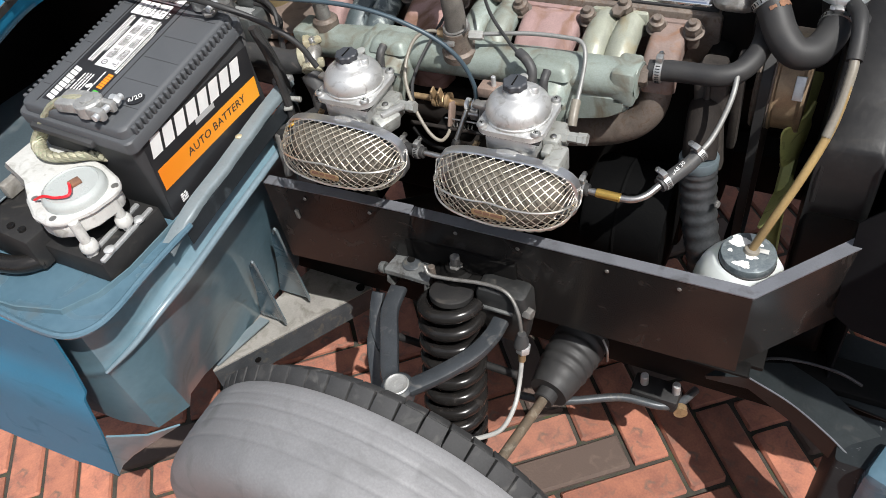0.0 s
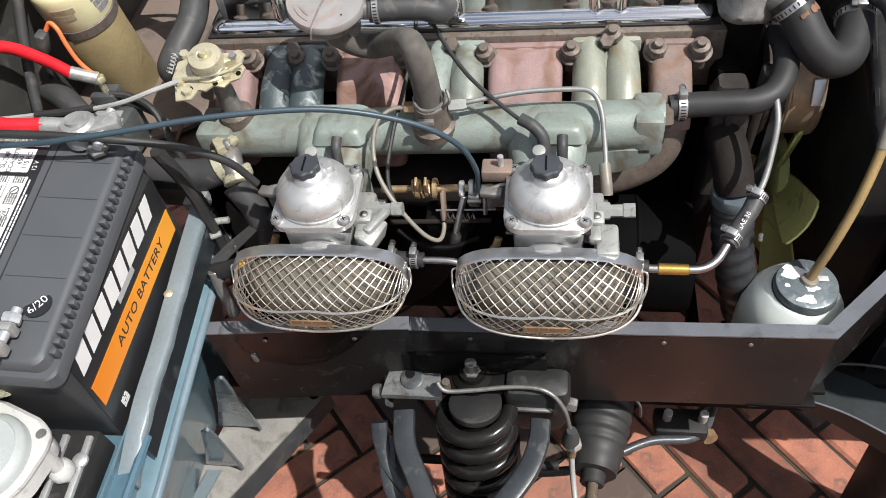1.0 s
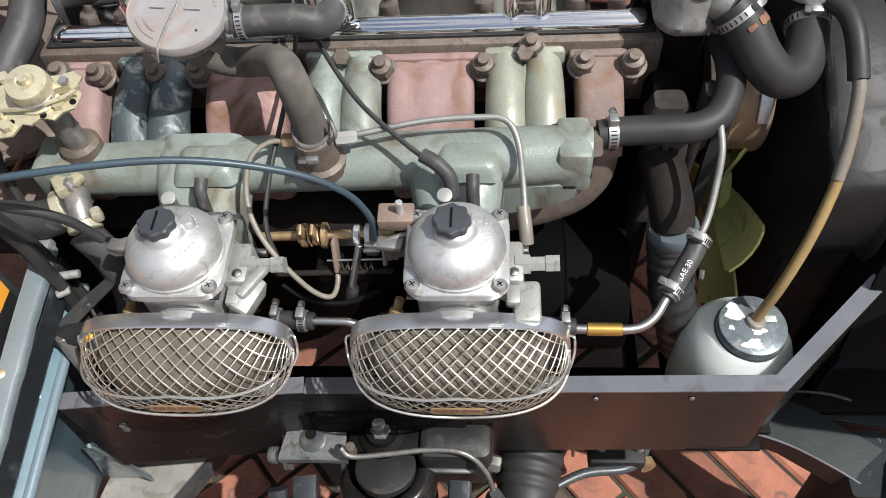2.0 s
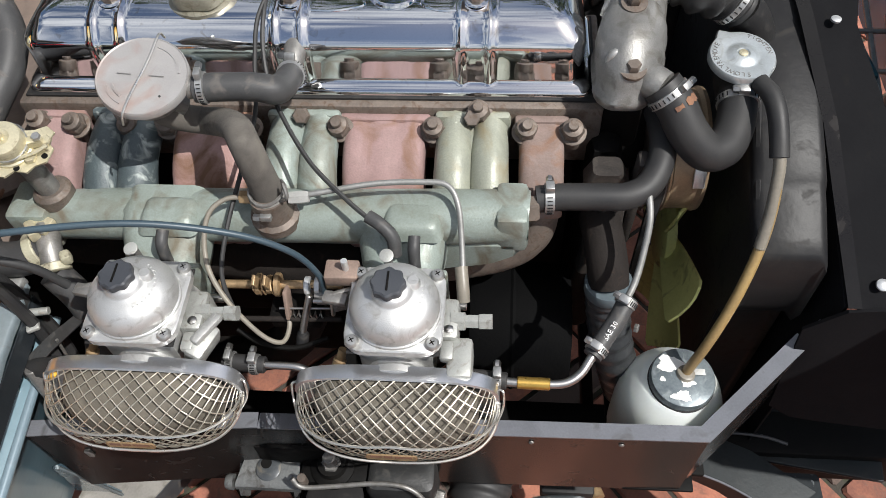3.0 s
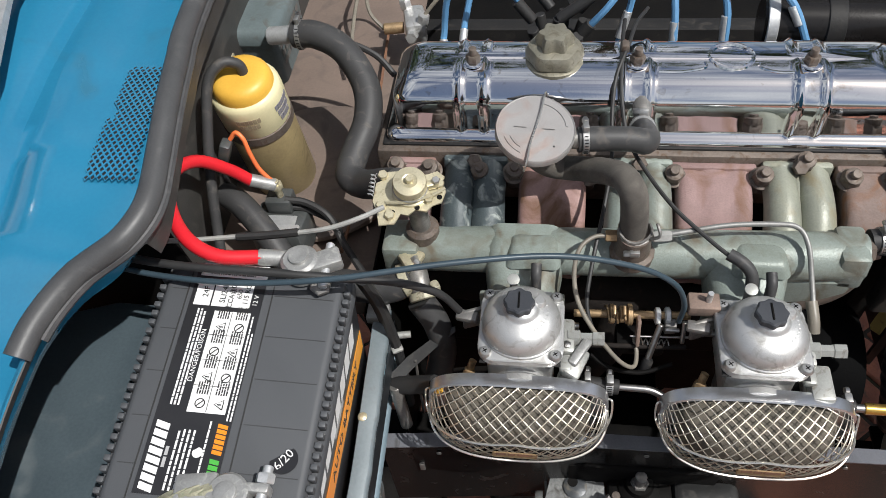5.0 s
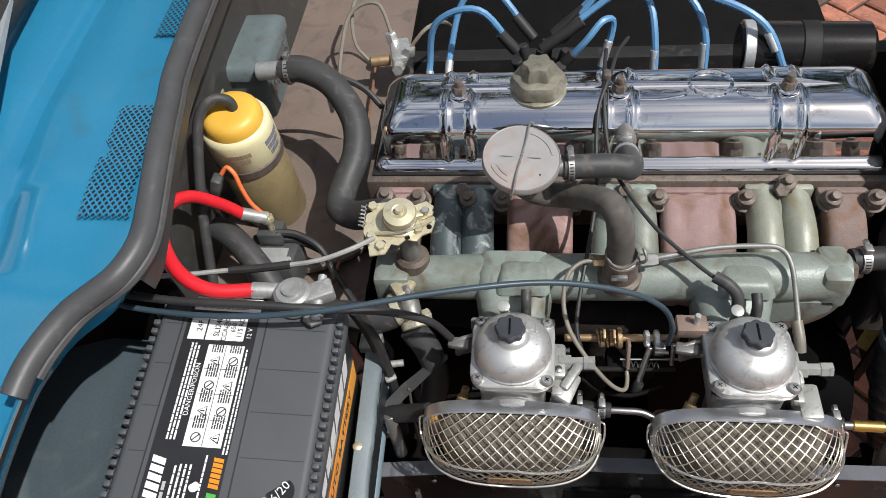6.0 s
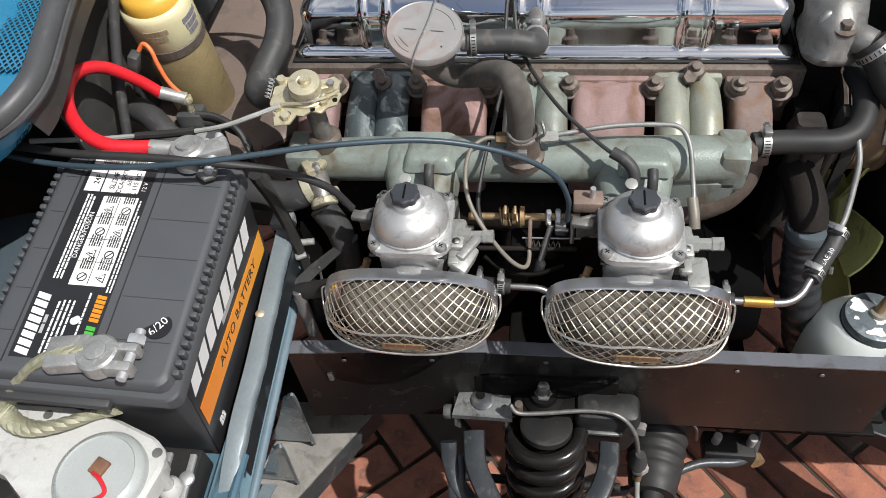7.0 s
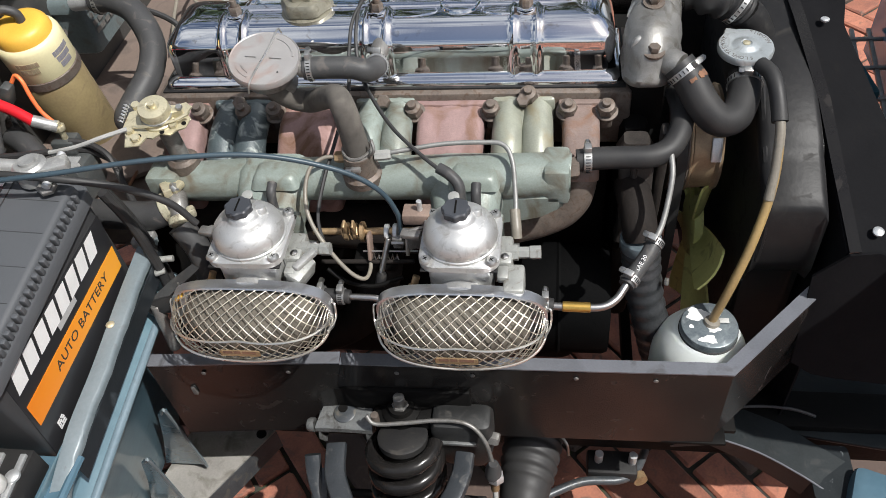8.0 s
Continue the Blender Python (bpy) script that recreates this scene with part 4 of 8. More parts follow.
# branch takes a darker brown than its port to paint in shade
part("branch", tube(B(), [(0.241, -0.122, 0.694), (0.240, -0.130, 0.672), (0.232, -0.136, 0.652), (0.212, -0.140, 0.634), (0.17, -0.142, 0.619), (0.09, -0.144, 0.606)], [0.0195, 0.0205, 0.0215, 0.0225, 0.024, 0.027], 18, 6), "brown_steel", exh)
part("downpipe", tube(B(), [(0.0, -0.15, 0.60), (-0.02, -0.17, 0.52), (-0.08, -0.16, 0.42), (-0.25, -0.12, 0.30)], 0.026, 14), "shade_brown", exh)

inl = thing("intake_manifold", (0.0, -0.17, 0.7), "grey-green painted cast intake manifold", "intake manifold")
bm = tube(B(), [(-0.250, -0.163, 0.704), (-0.245, -0.163, 0.704), (-0.15, -0.166, 0.712), (0.0, -0.167, 0.716), (0.15, -0.166, 0.718), (0.222, -0.164, 0.720), (0.226, -0.164, 0.720)], [0.021, 0.024, 0.026, 0.026, 0.027, 0.025, 0.022], 20, 5, 0.95)
part("log_tube", bm, "mani_green", inl)
for x, mtl in ((-0.172, "mani_shade"), (0.008, "mani_green"), (0.174, "mani_pale")):
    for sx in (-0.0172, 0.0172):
        part("runner", tube(B(), [(x + sx * 0.97, -0.056, 0.734), (x + sx, -0.085, 0.734), (x + sx, -0.112, 0.728), (x + sx, -0.134, 0.714), (x + sx, -0.152, 0.696)], [0.0172, 0.0178, 0.0185, 0.0195, 0.0205], 20, 6), mtl, inl, "chipped runner, darkened with the valve lid's shade" if mtl == "mani_shade" else "", 60)
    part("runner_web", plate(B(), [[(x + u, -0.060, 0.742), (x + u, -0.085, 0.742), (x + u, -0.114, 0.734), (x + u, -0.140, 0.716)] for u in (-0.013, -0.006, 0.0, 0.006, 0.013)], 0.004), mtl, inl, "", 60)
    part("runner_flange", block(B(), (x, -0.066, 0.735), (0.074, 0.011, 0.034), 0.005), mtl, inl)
    part("flange_nut", hexnut(B(), (x, -0.072, 0.752), (0, -0.7, 0.7), 0.0085, 0.010), "brown_steel", inl)
for x in (-0.112, 0.114):
    # riser from the log to the carburettor
    rings = []
    for y, z, w, h in ((-0.150, 0.716, 0.040, 0.022), (-0.178, 0.712, 0.042, 0.028), (-0.195, 0.700, 0.040, 0.030), (-0.212, 0.690, 0.036, 0.030), (-0.224, 0.688, 0.036, 0.030)):
        rings.append([(x + u, y, z + v) for u, v in rrect(-w, w, -h, h, min(w, h) * 0.7, 5)])
    bm = B()
    loft(bm, rings)
    part("riser", bm, "mani_green", inl, "", 60)
    bm = B()
    loft(bm, [[(x + 0.010 + u, -0.182 + v, z) for u, v in rrect(-0.026 + k, 0.026 - k, -0.018 + k, 0.018 - k, 0.008, 5)] for z, k in ((0.728, -0.003), (0.735, 0.0), (0.7395, 0.002), (0.7420, 0.005), (0.7430, 0.0085))])
    part("riser_boss", bm, "mani_green", inl, "", 60)
    part("carb_flange", block(B(), (x, -0.226, 0.688), (0.088, 0.007, 0.058), 0.003), "mani_green", inl)
part("end_block", block(B(), (-0.245, -0.165, 0.707), (0.040, 0.046, 0.050), 0.005), "mani_green", inl)
part("end_block", block(B(), (0.214, -0.165, 0.719), (0.030, 0.048, 0.048), 0.006), "mani_green", inl)
part("web", prism(B(), [(0.12, 0.006), (0.222, 0.010), (0.222, -0.018), (0.196, -0.019), (0.182, -0.023), (0.170, -0.032), (0.160, -0.040), (0.145, -0.044), (0.12, -0.044)], 0.036, Matrix.Translation((0, -0.153, 0.702)) @ Matrix.Rotation(radians(90), 4, "X"), 0.006), "mani_green", inl)
part("take_off", turned(B(), [(0.023, 0), (0.023, 0.010), (0.0185, 0.013), (0.0165, 0.040)], (-0.002, -0.178, 0.728), (0, -0.12, 1), 20), "brown_steel", inl)
part("end_union", hexnut(B(), (0.226, -0.160, 0.724), (1, 0.1, 0), 0.013, 0.012), "brown_steel", inl)

# breather valve with flat round lid
pcv = thing("breather_valve", (-0.102, -0.122, 0.80), "round breather valve with flat grey steel lid", "breather valve")
tilt = Vector((0.10, -0.22, 1)).normalized()
c0 = Vector((-0.1035, -0.120, 0.847))
part("valve_lid", turned(B(), [(0.0385, -0.007), (0.0395, -0.006), (0.0395, 0.0005), (0.0385, 0.002), (0.0375, 0.0012), (0.0, 0.0014)][:5] + [(0.001, 0.0014)], c0, tilt, 48), "pcv_lid", pcv)
part("valve_body", turned(B(), [(0.012, -0.032), (0.028, -0.026), (0.034, -0.014), (0.0365, -0.006)], c0, tilt, 36), "alloy_dull", pcv)
qp = facing(c0 + tilt * 0.0022, tilt, (0, 1, 0))
part("spring_clip", tube(B(), [qp @ Vector(p) for p in ((0.009, 0.044, -0.006), (0.007, 0.0405, 0.003), (0.004, 0.02, 0.0022), (0.0, 0.0, 0.0012), (-0.004, -0.02, 0.0022), (-0.006, -0.0405, 0.003), (-0.008, -0.045, -0.008))], 0.0010, 6, 3), "bright_wire", pcv)
for x0, x1 in ((-0.021, -0.009), (0.006, 0.019)):
    part("slot_mark", prism(B(), [(x0, -0.0004), (x1, -0.0004), (x1, 0.0004), (x0, 0.0004)], 0.0003, qp, 0), "alloy_dull", pcv)
part("pin_hole", turned(B(), [(0.0011, 0), (0.0011, 0.0004)], qp @ Vector((0.019, -0.019, -0.0008)), tilt, 8), "ink", pcv)
bm = B()
rnd = random.Random(4)
for a0, a1, rr in ((12, 78, 0.031), (205, 250, 0.031), (208, 246, 0.0255)):
    for i in range(int((a1 - a0) / 5.5)):
        a = radians(a0 + i * 5.5)
        p = qp @ Vector((rr * math.cos(a), rr * math.sin(a), -0.0008))
        block(bm, p, (0.0020, 0.0032, 0.0016), 0, qp.to_3x3().to_4x4() @ Matrix.Rotation(a, 4, "Z"))
tagged(part("stamped_marks", bm, "pcv_lid", pcv), kind="stuff")
part("side_spigot", rod(B(), (-0.068, -0.120, 0.834), (-0.052, -0.119, 0.833), 0.0095), "alloy_dull", pcv)
part("bottom_spigot", tube(B(), [(-0.098, -0.116, 0.818), (-0.085, -0.108, 0.804)], 0.012, 14), "alloy_dull", pcv)

hose = solo("breather_hose", tube(B(), [(-0.062, -0.1195, 0.8335), (-0.035, -0.116, 0.832), (-0.010, -0.113, 0.829), (0.004, -0.110, 0.823), (0.008, -0.097, 0.816), (0.007, -0.079, 0.807), (0.006, -0.064, 0.798)], [0.0125, 0.0125, 0.0125, 0.0130, 0.0128, 0.0122, 0.0122], 16), "hose_grey", "grey rubber elbow hose from breather valve to rocker cover", "hose")
clamp(hose, (-0.058, -0.1195, 0.8335), (1, 0.1, 0), 0.0127)
clamp(hose, (0.006, -0.069, 0.8020), (0, 0.85, -0.5), 0.0124)
hose = solo("intake_hose", tube(B(), [(-0.104, -0.122, 0.814), (-0.097, -0.118, 0.801), (-0.086, -0.110, 0.786), (-0.068, -0.108, 0.781), (-0.041, -0.131, 0.803), (-0.020, -0.156, 0.822), (-0.010, -0.172, 0.820), (-0.006, -0.177, 0.803), (-0.004, -0.177, 0.775), (-0.003, -0.179, 0.748)], [0.0125, 0.0125, 0.0128, 0.0130, 0.0132, 0.0132, 0.0134, 0.0136, 0.0140, 0.0144], 18), "hose_braid", "brown textile-covered hose from breather valve to manifold", "hose")
clamp(hose, (-0.002, -0.181, 0.752), (0, 0.1, 1), 0.0150, 0.007)
wrap = B()
for k in range(3):
    tube(wrap, [(-0.002 + 0.0160 * math.cos(a), -0.180 + 0.0160 * math.sin(a), 0.764 + 0.003 * k + 0.002 * math.sin(a * 2 + k)) for a in (2 * math.pi * i / 16 for i in range(17))], 0.0016, 6, 1)
tube(wrap, [(0.012, -0.19, 0.768), (0.02, -0.193, 0.778), (0.017, -0.185, 0.787)], 0.0017, 6)
part("wire_wrap", wrap, "alloy_dull", hose, "twisted grey wire tie")


# ---- carburettors ----
def carburettor(cx):
    cy, zf = -0.270, 0.727
    cb = thing("carburettor", (cx, cy, 0.60), "cast alloy side-draught carburettor with domed top", "carburettor", "twin carburettors")
    bm = B()
    loft(bm, [[(cx + x, cy + y, z) for x, y in rrect(-0.0415 + i, 0.0415 - i, -0.0415 + i, 0.0415 - i, 0.017, 5)] for z, i in ((zf - 0.009, 0.001), (zf - 0.008, 0.0), (zf - 0.001, 0.0), (zf, 0.001))])
    part("dome_flange", bm, "alloy", cb)
    dome = part("dome", turned(B(), [(0.0392, 0), (0.0392, 0.0030), (0.0380, 0.0040), (0.0384, 0.0060), (0.0385, 0.0090), (0.0376, 0.0135), (0.0356, 0.0180), (0.0322, 0.0224), (0.0276, 0.0258), (0.0222, 0.0280), (0.0182, 0.0292), (0.0166, 0.0306), (0.0160, 0.0338), (0.0140, 0.0352), (0.0120, 0.037)], (cx, cy - 0.001, zf), seg=44), "alloy", cb, "", 50)
    part("damper_cap", turned(B(), [(0.0128, 0), (0.0140, 0.0015), (0.0140, 0.0075), (0.0126, 0.0090)], (cx - 0.002, cy - 0.001, zf + 0.036), seg=48, lobes=8, depth=0.06), "cap_black", dome, "black notched plastic damper cap")
    part("cap_slot", block(B(), (cx - 0.002, cy - 0.001, zf + 0.0455), (0.0016, 0.018, 0.0012), 0.0003), "oily_shade_black", dome)
    part("vent_boss", turned(B(), [(0.007, 0), (0.006, 0.010), (0.0045, 0.012)], (cx + 0.016, cy + 0.006, zf + 0.023), (0.1, 0.1, 1), 14), "alloy", dome)
    bm = B()
    for i in range(13):
        a = radians(-58 + i * 9.5)
        block(bm, (cx + 0.0247 * math.cos(a), cy - 0.001 + 0.0247 * math.sin(a), zf + 0.0268), (0.0026, 0.0016, 0.0008), 0.0003, Matrix.Rotation(a, 4, "Z"))
    tagged(part("cast_letters", bm, "alloy", dome), kind="stuff")
    for sx in (-1, 1):
        for sy in (-1, 1):
            sc = part("dome_screw", turned(B(), [(0.0062, 0), (0.0062, 0.002), (0.0045, 0.0042), (0.001, 0.0046)], (cx + sx * 0.0335, cy + sy * 0.0335, zf), seg=16), "clip_zinc", cb)
            for ang in (35, 125):
                part("screw_slot", block(B(), (cx + sx * 0.0335, cy + sy * 0.0335, zf + 0.0044), (0.0052, 0.0009, 0.0006), 0, Matrix.Rotation(radians(ang), 4, "Z")), "oily_shade_black", sc)
    part("gasket", block(B(), (cx, cy, zf - 0.0098), (0.078, 0.078, 0.0016), 0), "black_matt", cb)
    part("body", block(B(), (cx, cy + 0.002, 0.690), (0.066, 0.070, 0.056), 0.006), "alloy", cb)
    part("throat", turned(B(), [(0.031, 0), (0.031, 0.006), (0.027, 0.010), (0.027, 0.075), (0.031, 0.080), (0.031, 0.088)], (cx, cy - 0.046, 0.672), (0, 1, 0), 28), "alloy", cb)
    part("inlet_flange", block(B(), (cx, cy - 0.0435, 0.670), (0.076, 0.006, 0.058), 0.004), "alloy_side", cb)
    part("float_bowl", turned(B(), [(0.024, 0), (0.028, 0.006), (0.028, 0.035), (0.024, 0.04)], (cx, cy + 0.0, 0.612), seg=28), "alloy_dull", cb)
    # throttle shaft, levers and side fittings
    part("throttle_spindle", rod(B(), (cx - 0.056, cy + 0.030, 0.682), (cx + 0.058, cy + 0.030, 0.682), 0.004), "steel", cb)
    part("side_cover", block(B(), (cx + 0.043, cy + 0.004, 0.690), (0.020, 0.040, 0.034), 0.004), "alloy_side", cb)
    part("cover_screw", turned(B(), [(0.004, 0), (0.004, 0.002), (0.002, 0.003)], (cx + 0.045, cy - 0.008, 0.7068), (0, 0, 1), 10), "steel", cb)
    part("side_lug", block(B(), (cx + 0.044, cy - 0.026, 0.700), (0.012, 0.018, 0.010), 0.003), "alloy_side", cb)
    part("side_union", turned(B(), [(0.009, 0), (0.009, 0.012), (0.0065, 0.013), (0.0065, 0.024), (0.0075, 0.025), (0.0075, 0.036)], (cx + 0.046, cy + 0.004, 0.700), (1, 0.0, 0.05), 6), "alloy_side", cb)
    part("lever_plate", block(B(), (cx - 0.050, cy + 0.020, 0.705), (0.024, 0.005, 0.030), 0.002, Matrix.Rotation(radians(20), 4, "Z")), "alloy_dull", cb)
    part("lever_block", block(B(), (cx - 0.056, cy + 0.014, 0.716), (0.022, 0.012, 0.007), 0.002, Matrix.Rotation(radians(-8), 4, "Z")), "alloy_dull", cb)
    part("idle_screw", turned(B(), [(0.004, 0), (0.004, 0.010), (0.006, 0.011), (0.006, 0.022)], (cx - 0.048, cy - 0.022, 0.690), (-0.3, -0.5, -0.8), 10), "brass", cb)
    rear = part("rear_disc", rod(B(), (cx - 0.010, cy + 0.042, 0.725), (cx - 0.010, cy + 0.042, 0.747), 0.0040), "alloy_dull", cb)
    part("disc_head", turned(B(), [(0.0055, 0), (0.0062, 0.0008), (0.0062, 0.0020), (0.005, 0.0024)], (cx - 0.010, cy + 0.040, 0.746), (0, -0.25, 1), 20), "alloy_side", rear)
    part("rear_pipe", tube(B(), [(cx + 0.012, cy + 0.045, 0.712), (cx + 0.012, cy + 0.050, 0.738), (cx + 0.012, cy + 0.062, 0.745)], 0.0055, 10), "hose_grey", cb)
    return cb


carb_l = carburettor(-0.110)
carb_r = carburettor(0.117)
part("choke_housing", block(B(), (-0.058, -0.292, 0.690), (0.018, 0.034, 0.026), 0.004, Matrix.Rotation(radians(-22), 4, "Z") @ Matrix.Rotation(radians(18), 4, "Y")), "alloy_side", carb_l, "pale grey cast choke housing")
part("choke_arm", block(B(), (-0.052, -0.284, 0.704), (0.010, 0.034, 0.008), 0.003, Matrix.Rotation(radians(-30), 4, "Z")), "lead", carb_l)
part("choke_housing", block(B(), (0.172, -0.300, 0.684), (0.022, 0.038, 0.034), 0.004), "alloy_side", carb_r)
part("bracket_clip", block(B(), (0.066, -0.235, 0.725), (0.030, 0.020, 0.014), 0.002), "oxide", carb_r, "brown oxidised cable bracket")
part("clip_bolt", rod(B(), (0.070, -0.235, 0.730), (0.070, -0.235, 0.745), 0.003), "zinc", carb_r)


# ---- air filters ----
def air_filter(cx):
    A_, B_, D = 0.0870, 0.0400, 0.052
    y0, z0 = -0.3165, 0.6590
    f = thing("air_filter", (cx, y0, 0.6), "chromed oval air filter with diamond wire mesh", "air filter", "twin air filters")
    arc = [(math.sin(k / 60 * math.pi / 2) ** 0.74, math.cos(k / 60 * math.pi / 2) ** 0.74 if k < 60 else 0.0) for k in range(61)]
    known = {}

    def reach(ph):
        """Radius of the rim, and lengths along the dish, in one direction."""
        key = round(ph, 2)
        if key not in known:
            c, n_ = math.cos(ph), math.sin(ph)
            r = ((abs(c) / A_) ** 3.3 + (abs(n_) / B_) ** 3.3) ** (-1 / 3.3)
            runs = [0.0]
            for (s0, d0), (s1, d1) in zip(arc, arc[1:]):
                runs.append(runs[-1] + math.hypot((s1 - s0) * r, (d1 - d0) * D))
            known[key] = (r, runs)
        return known[key]

    belt = [(A_ * math.sin(k / 60 * math.pi / 2) ** 0.74, D * math.cos(k / 60 * math.pi / 2) ** 0.74 if k < 60 else 0.0) for k in range(61)]
    along = [0.0]
    for (x0, d0), (x1, d1) in zip(belt, belt[1:]):
        along.append(along[-1] + math.hypot(x1 - x0, d1 - d0))

    def laid(a, b, grow=1.0):
        """A place on the basket: a along its girth, b up or down the slice there; None beyond the rim."""
        if abs(a) > along[-1]:
            return None
        x = float(np.interp(abs(a), along, [q[0] for q in belt]))
        deep = float(np.interp(abs(a), along, [q[1] for q in belt]))
        tall = B_ * max(0.0, 1 - (x / A_) ** 3.3) ** (1 / 3.3)
        run_ = 0.0
        last = (0.0, deep)
        for k in range(1, 25):
            c = k / 24 * math.pi / 2
            nxt = (tall * math.sin(c) ** 0.8, deep * math.cos(c) ** 0.8 if k < 24 else 0.0)
            d_ = math.hypot(nxt[0] - last[0], nxt[1] - last[1])
            if run_ + d_ >= abs(b):
                f_ = (abs(b) - run_) / max(d_, 1e-9)
                z, dep = last[0] + (nxt[0] - last[0]) * f_, last[1] + (nxt[1] - last[1]) * f_
                return Vector((cx + math.copysign(x, a) * grow, y0 - dep * grow - 0.004, z0 + math.copysign(z, b) * grow - 0.004 * dep / D))
            run_, last = run_ + d_, nxt
        return None

    def radial(a, b, grow=1.0):
        ph, ln = math.atan2(b, a), math.hypot(a, b)
        r, runs = reach(ph)
        s, dep = float(np.interp(ln, runs, [q[0] for q in arc])), float(np.interp(ln, runs, [q[1] for q in arc]))
        return Vector((cx + r * s * math.cos(ph) * grow, y0 - D * dep * grow - 0.004, z0 + r * s * math.sin(ph) * grow - 0.004 * dep))

    def at(u, v, grow=1.0):
        ph, k = math.atan2(v * B_, u * A_), min(math.hypot(u, v), 1.0)
        return radial(math.cos(ph) * reach(ph)[1][-1] * k * 0.9999, math.sin(ph) * reach(ph)[1][-1] * k * 0.9999, grow)
    oval = [at(math.cos(a), math.sin(a), 1.0) for a in (2 * math.pi * i / 56 for i in range(56))]
    rim = B()
    ctr = Vector((cx, y0, z0))

    def grown(p, k, dy):
        return Vector((ctr.x + (p.x - ctr.x) * k, y0 + dy, ctr.z + (p.z - ctr.z) * k))
    rings = [[grown(p, 1.02, 0.006) for p in oval], [grown(p, 1.035, 0.005) for p in oval], [grown(p, 1.035, -0.007) for p in oval], [grown(p, 1.00, -0.008) for p in oval], [grown(p, 0.99, -0.006) for p in oval], [grown(p, 0.99, 0.006) for p in oval]]
    vr = [[rim.verts.new(p) for p in r] for r in rings]
    for a, b in zip(vr, vr[1:] + vr[:1]):
        for i in range(56):
            j = (i + 1) % 56
            rim.faces.new((a[i], a[j], b[j], b[i]))
    part("rim", rim, "satin_rim", f, "satin chrome rim band")
    bm = B()
    loft(bm, [[grown(p, 0.985, -0.001) for p in oval], [grown(p, 0.985, 0.003) for p in oval]])
    part("back_plate", bm, "satin_rim", f)
    bm = B()
    pitch, half = 0.0118, 0.125
    for sgn in (1, -1):
        for k in range(-22, 23):
            run_ = []
            for i in range(-60, 61):
                a = i * half / 60
                b = sgn * a * 0.96 + k * pitch
                q = laid(a, b)
                if q is not None:
                    run_.append(q + Vector((0, -0.0006 * sgn, 0)))
                if (q is None or i == 60) and len(run_) > 2:
                    tube(bm, run_, 0.00057, 6, 1)
                    run_ = []
                elif q is None:
                    run_ = []
    tagged(part("mesh_basket", bm, "wire_mesh", f, "bright diamond wire mesh basket", 60), kind="stuff")
    bm = B()
    n_r, n_a = 8, 48
    rings = [[at(r / n_r * math.cos(a), r / n_r * math.sin(a), 0.84) for a in (2 * math.pi * i / n_a for i in range(n_a))] for r in range(1, n_r + 1)]
    loft(bm, rings)
    part("gauze_liner", bm, "gauze", f, "grey-brown gauze liner")
    for v, gr in ((0.24, 1.02), (-0.20, 1.03)):
        pts = [at(i / 14 * 0.995, v * max(0.0, 1 - abs(i / 14) ** 5), gr) + Vector((0, -0.0012, 0)) for i in range(-14, 15)]
        part("clip_wire", tube(B(), pts, 0.0013, 6, 2), "bright_wire", f, "bent spring wire clip")
    e = at(1.0, 0.05, 1.03)
    part("clip_hook", tube(B(), [e + Vector((0.0, 0.005, 0.010)), e + Vector((0.0035, 0.002, 0.010)), e + Vector((0.0040, -0.004, -0.002)), e + Vector((0.0015, -0.012, -0.006)), e + Vector((-0.003, -0.022, -0.006))], 0.0011, 6), "bright_wire", f)
    e = at(-1.0, 0.05, 1.03)
    part("clip_hook", tube(B(), [e + Vector((0.0, 0.005, 0.010)), e + Vector((-0.0035, 0.002, 0.010)), e + Vector((-0.0040, -0.004, -0.002)), e + Vector((-0.0015, -0.012, -0.006)), e + Vector((0.003, -0.022, -0.006))], 0.0011, 6), "bright_wire", f)
    badge = at(0.0, 0.02, 1.04)
    nb = Vector((0, -1, 0.1)).normalized()
    bd = part("badge", prism(B(), rrect(-0.022, 0.022, -0.0045, 0.0045, 0.002, 2), 0.0012, facing(badge, nb)), "brass", f, "small stamped maker's badge")
    part("badge_print", bars(facing(badge + nb * 0.0014, nb), -0.018, 0.018, 1, 0.002, 0.004, 7), "rust", bd)
    return f


filter_l = air_filter(-0.112)
air_filter(0.117)
part("rim_tag", block(B(), (-0.190, -0.3205, 0.6815), (0.010, 0.011, 0.004), 0.001, Matrix.Rotation(radians(-38), 4, "Y")), "yellow_cap", filter_l, "small orange tag")


# ---- battery ----
ZB = 0.800
BM = Matrix.Translation((-0.351, -0.392, 0.8065)) @ Matrix.Rotation(radians(6.3), 4, "X") @ Matrix.Rotation(radians(4.6), 4, "Y") @ Matrix.Translation((0, 0, -ZB))
battery = thing("battery", tuple(BM @ Vector((0, 0, 0.590))), "black car battery with white and orange labels on a tray", "car battery")


def bx(bm, c, s, bev=0.002, m=None):
    return block(bm, BM @ Vector(c), s, bev, BM.to_3x3().to_4x4() @ (m or Matrix()))


bm = B()
loft(bm, [[BM @ Vector((x, y, z)) for x, y in rrect(-0.0835 + i, 0.0835 - i, -0.1145 + i, 0.1145 - i, 0.008, 4)] for z, i in ((0.590, 0.004), (0.594, 0.001), (0.600, 0.0), (0.772, 0.0))])
part("case", bm, "batt_case", battery)
bm = B()
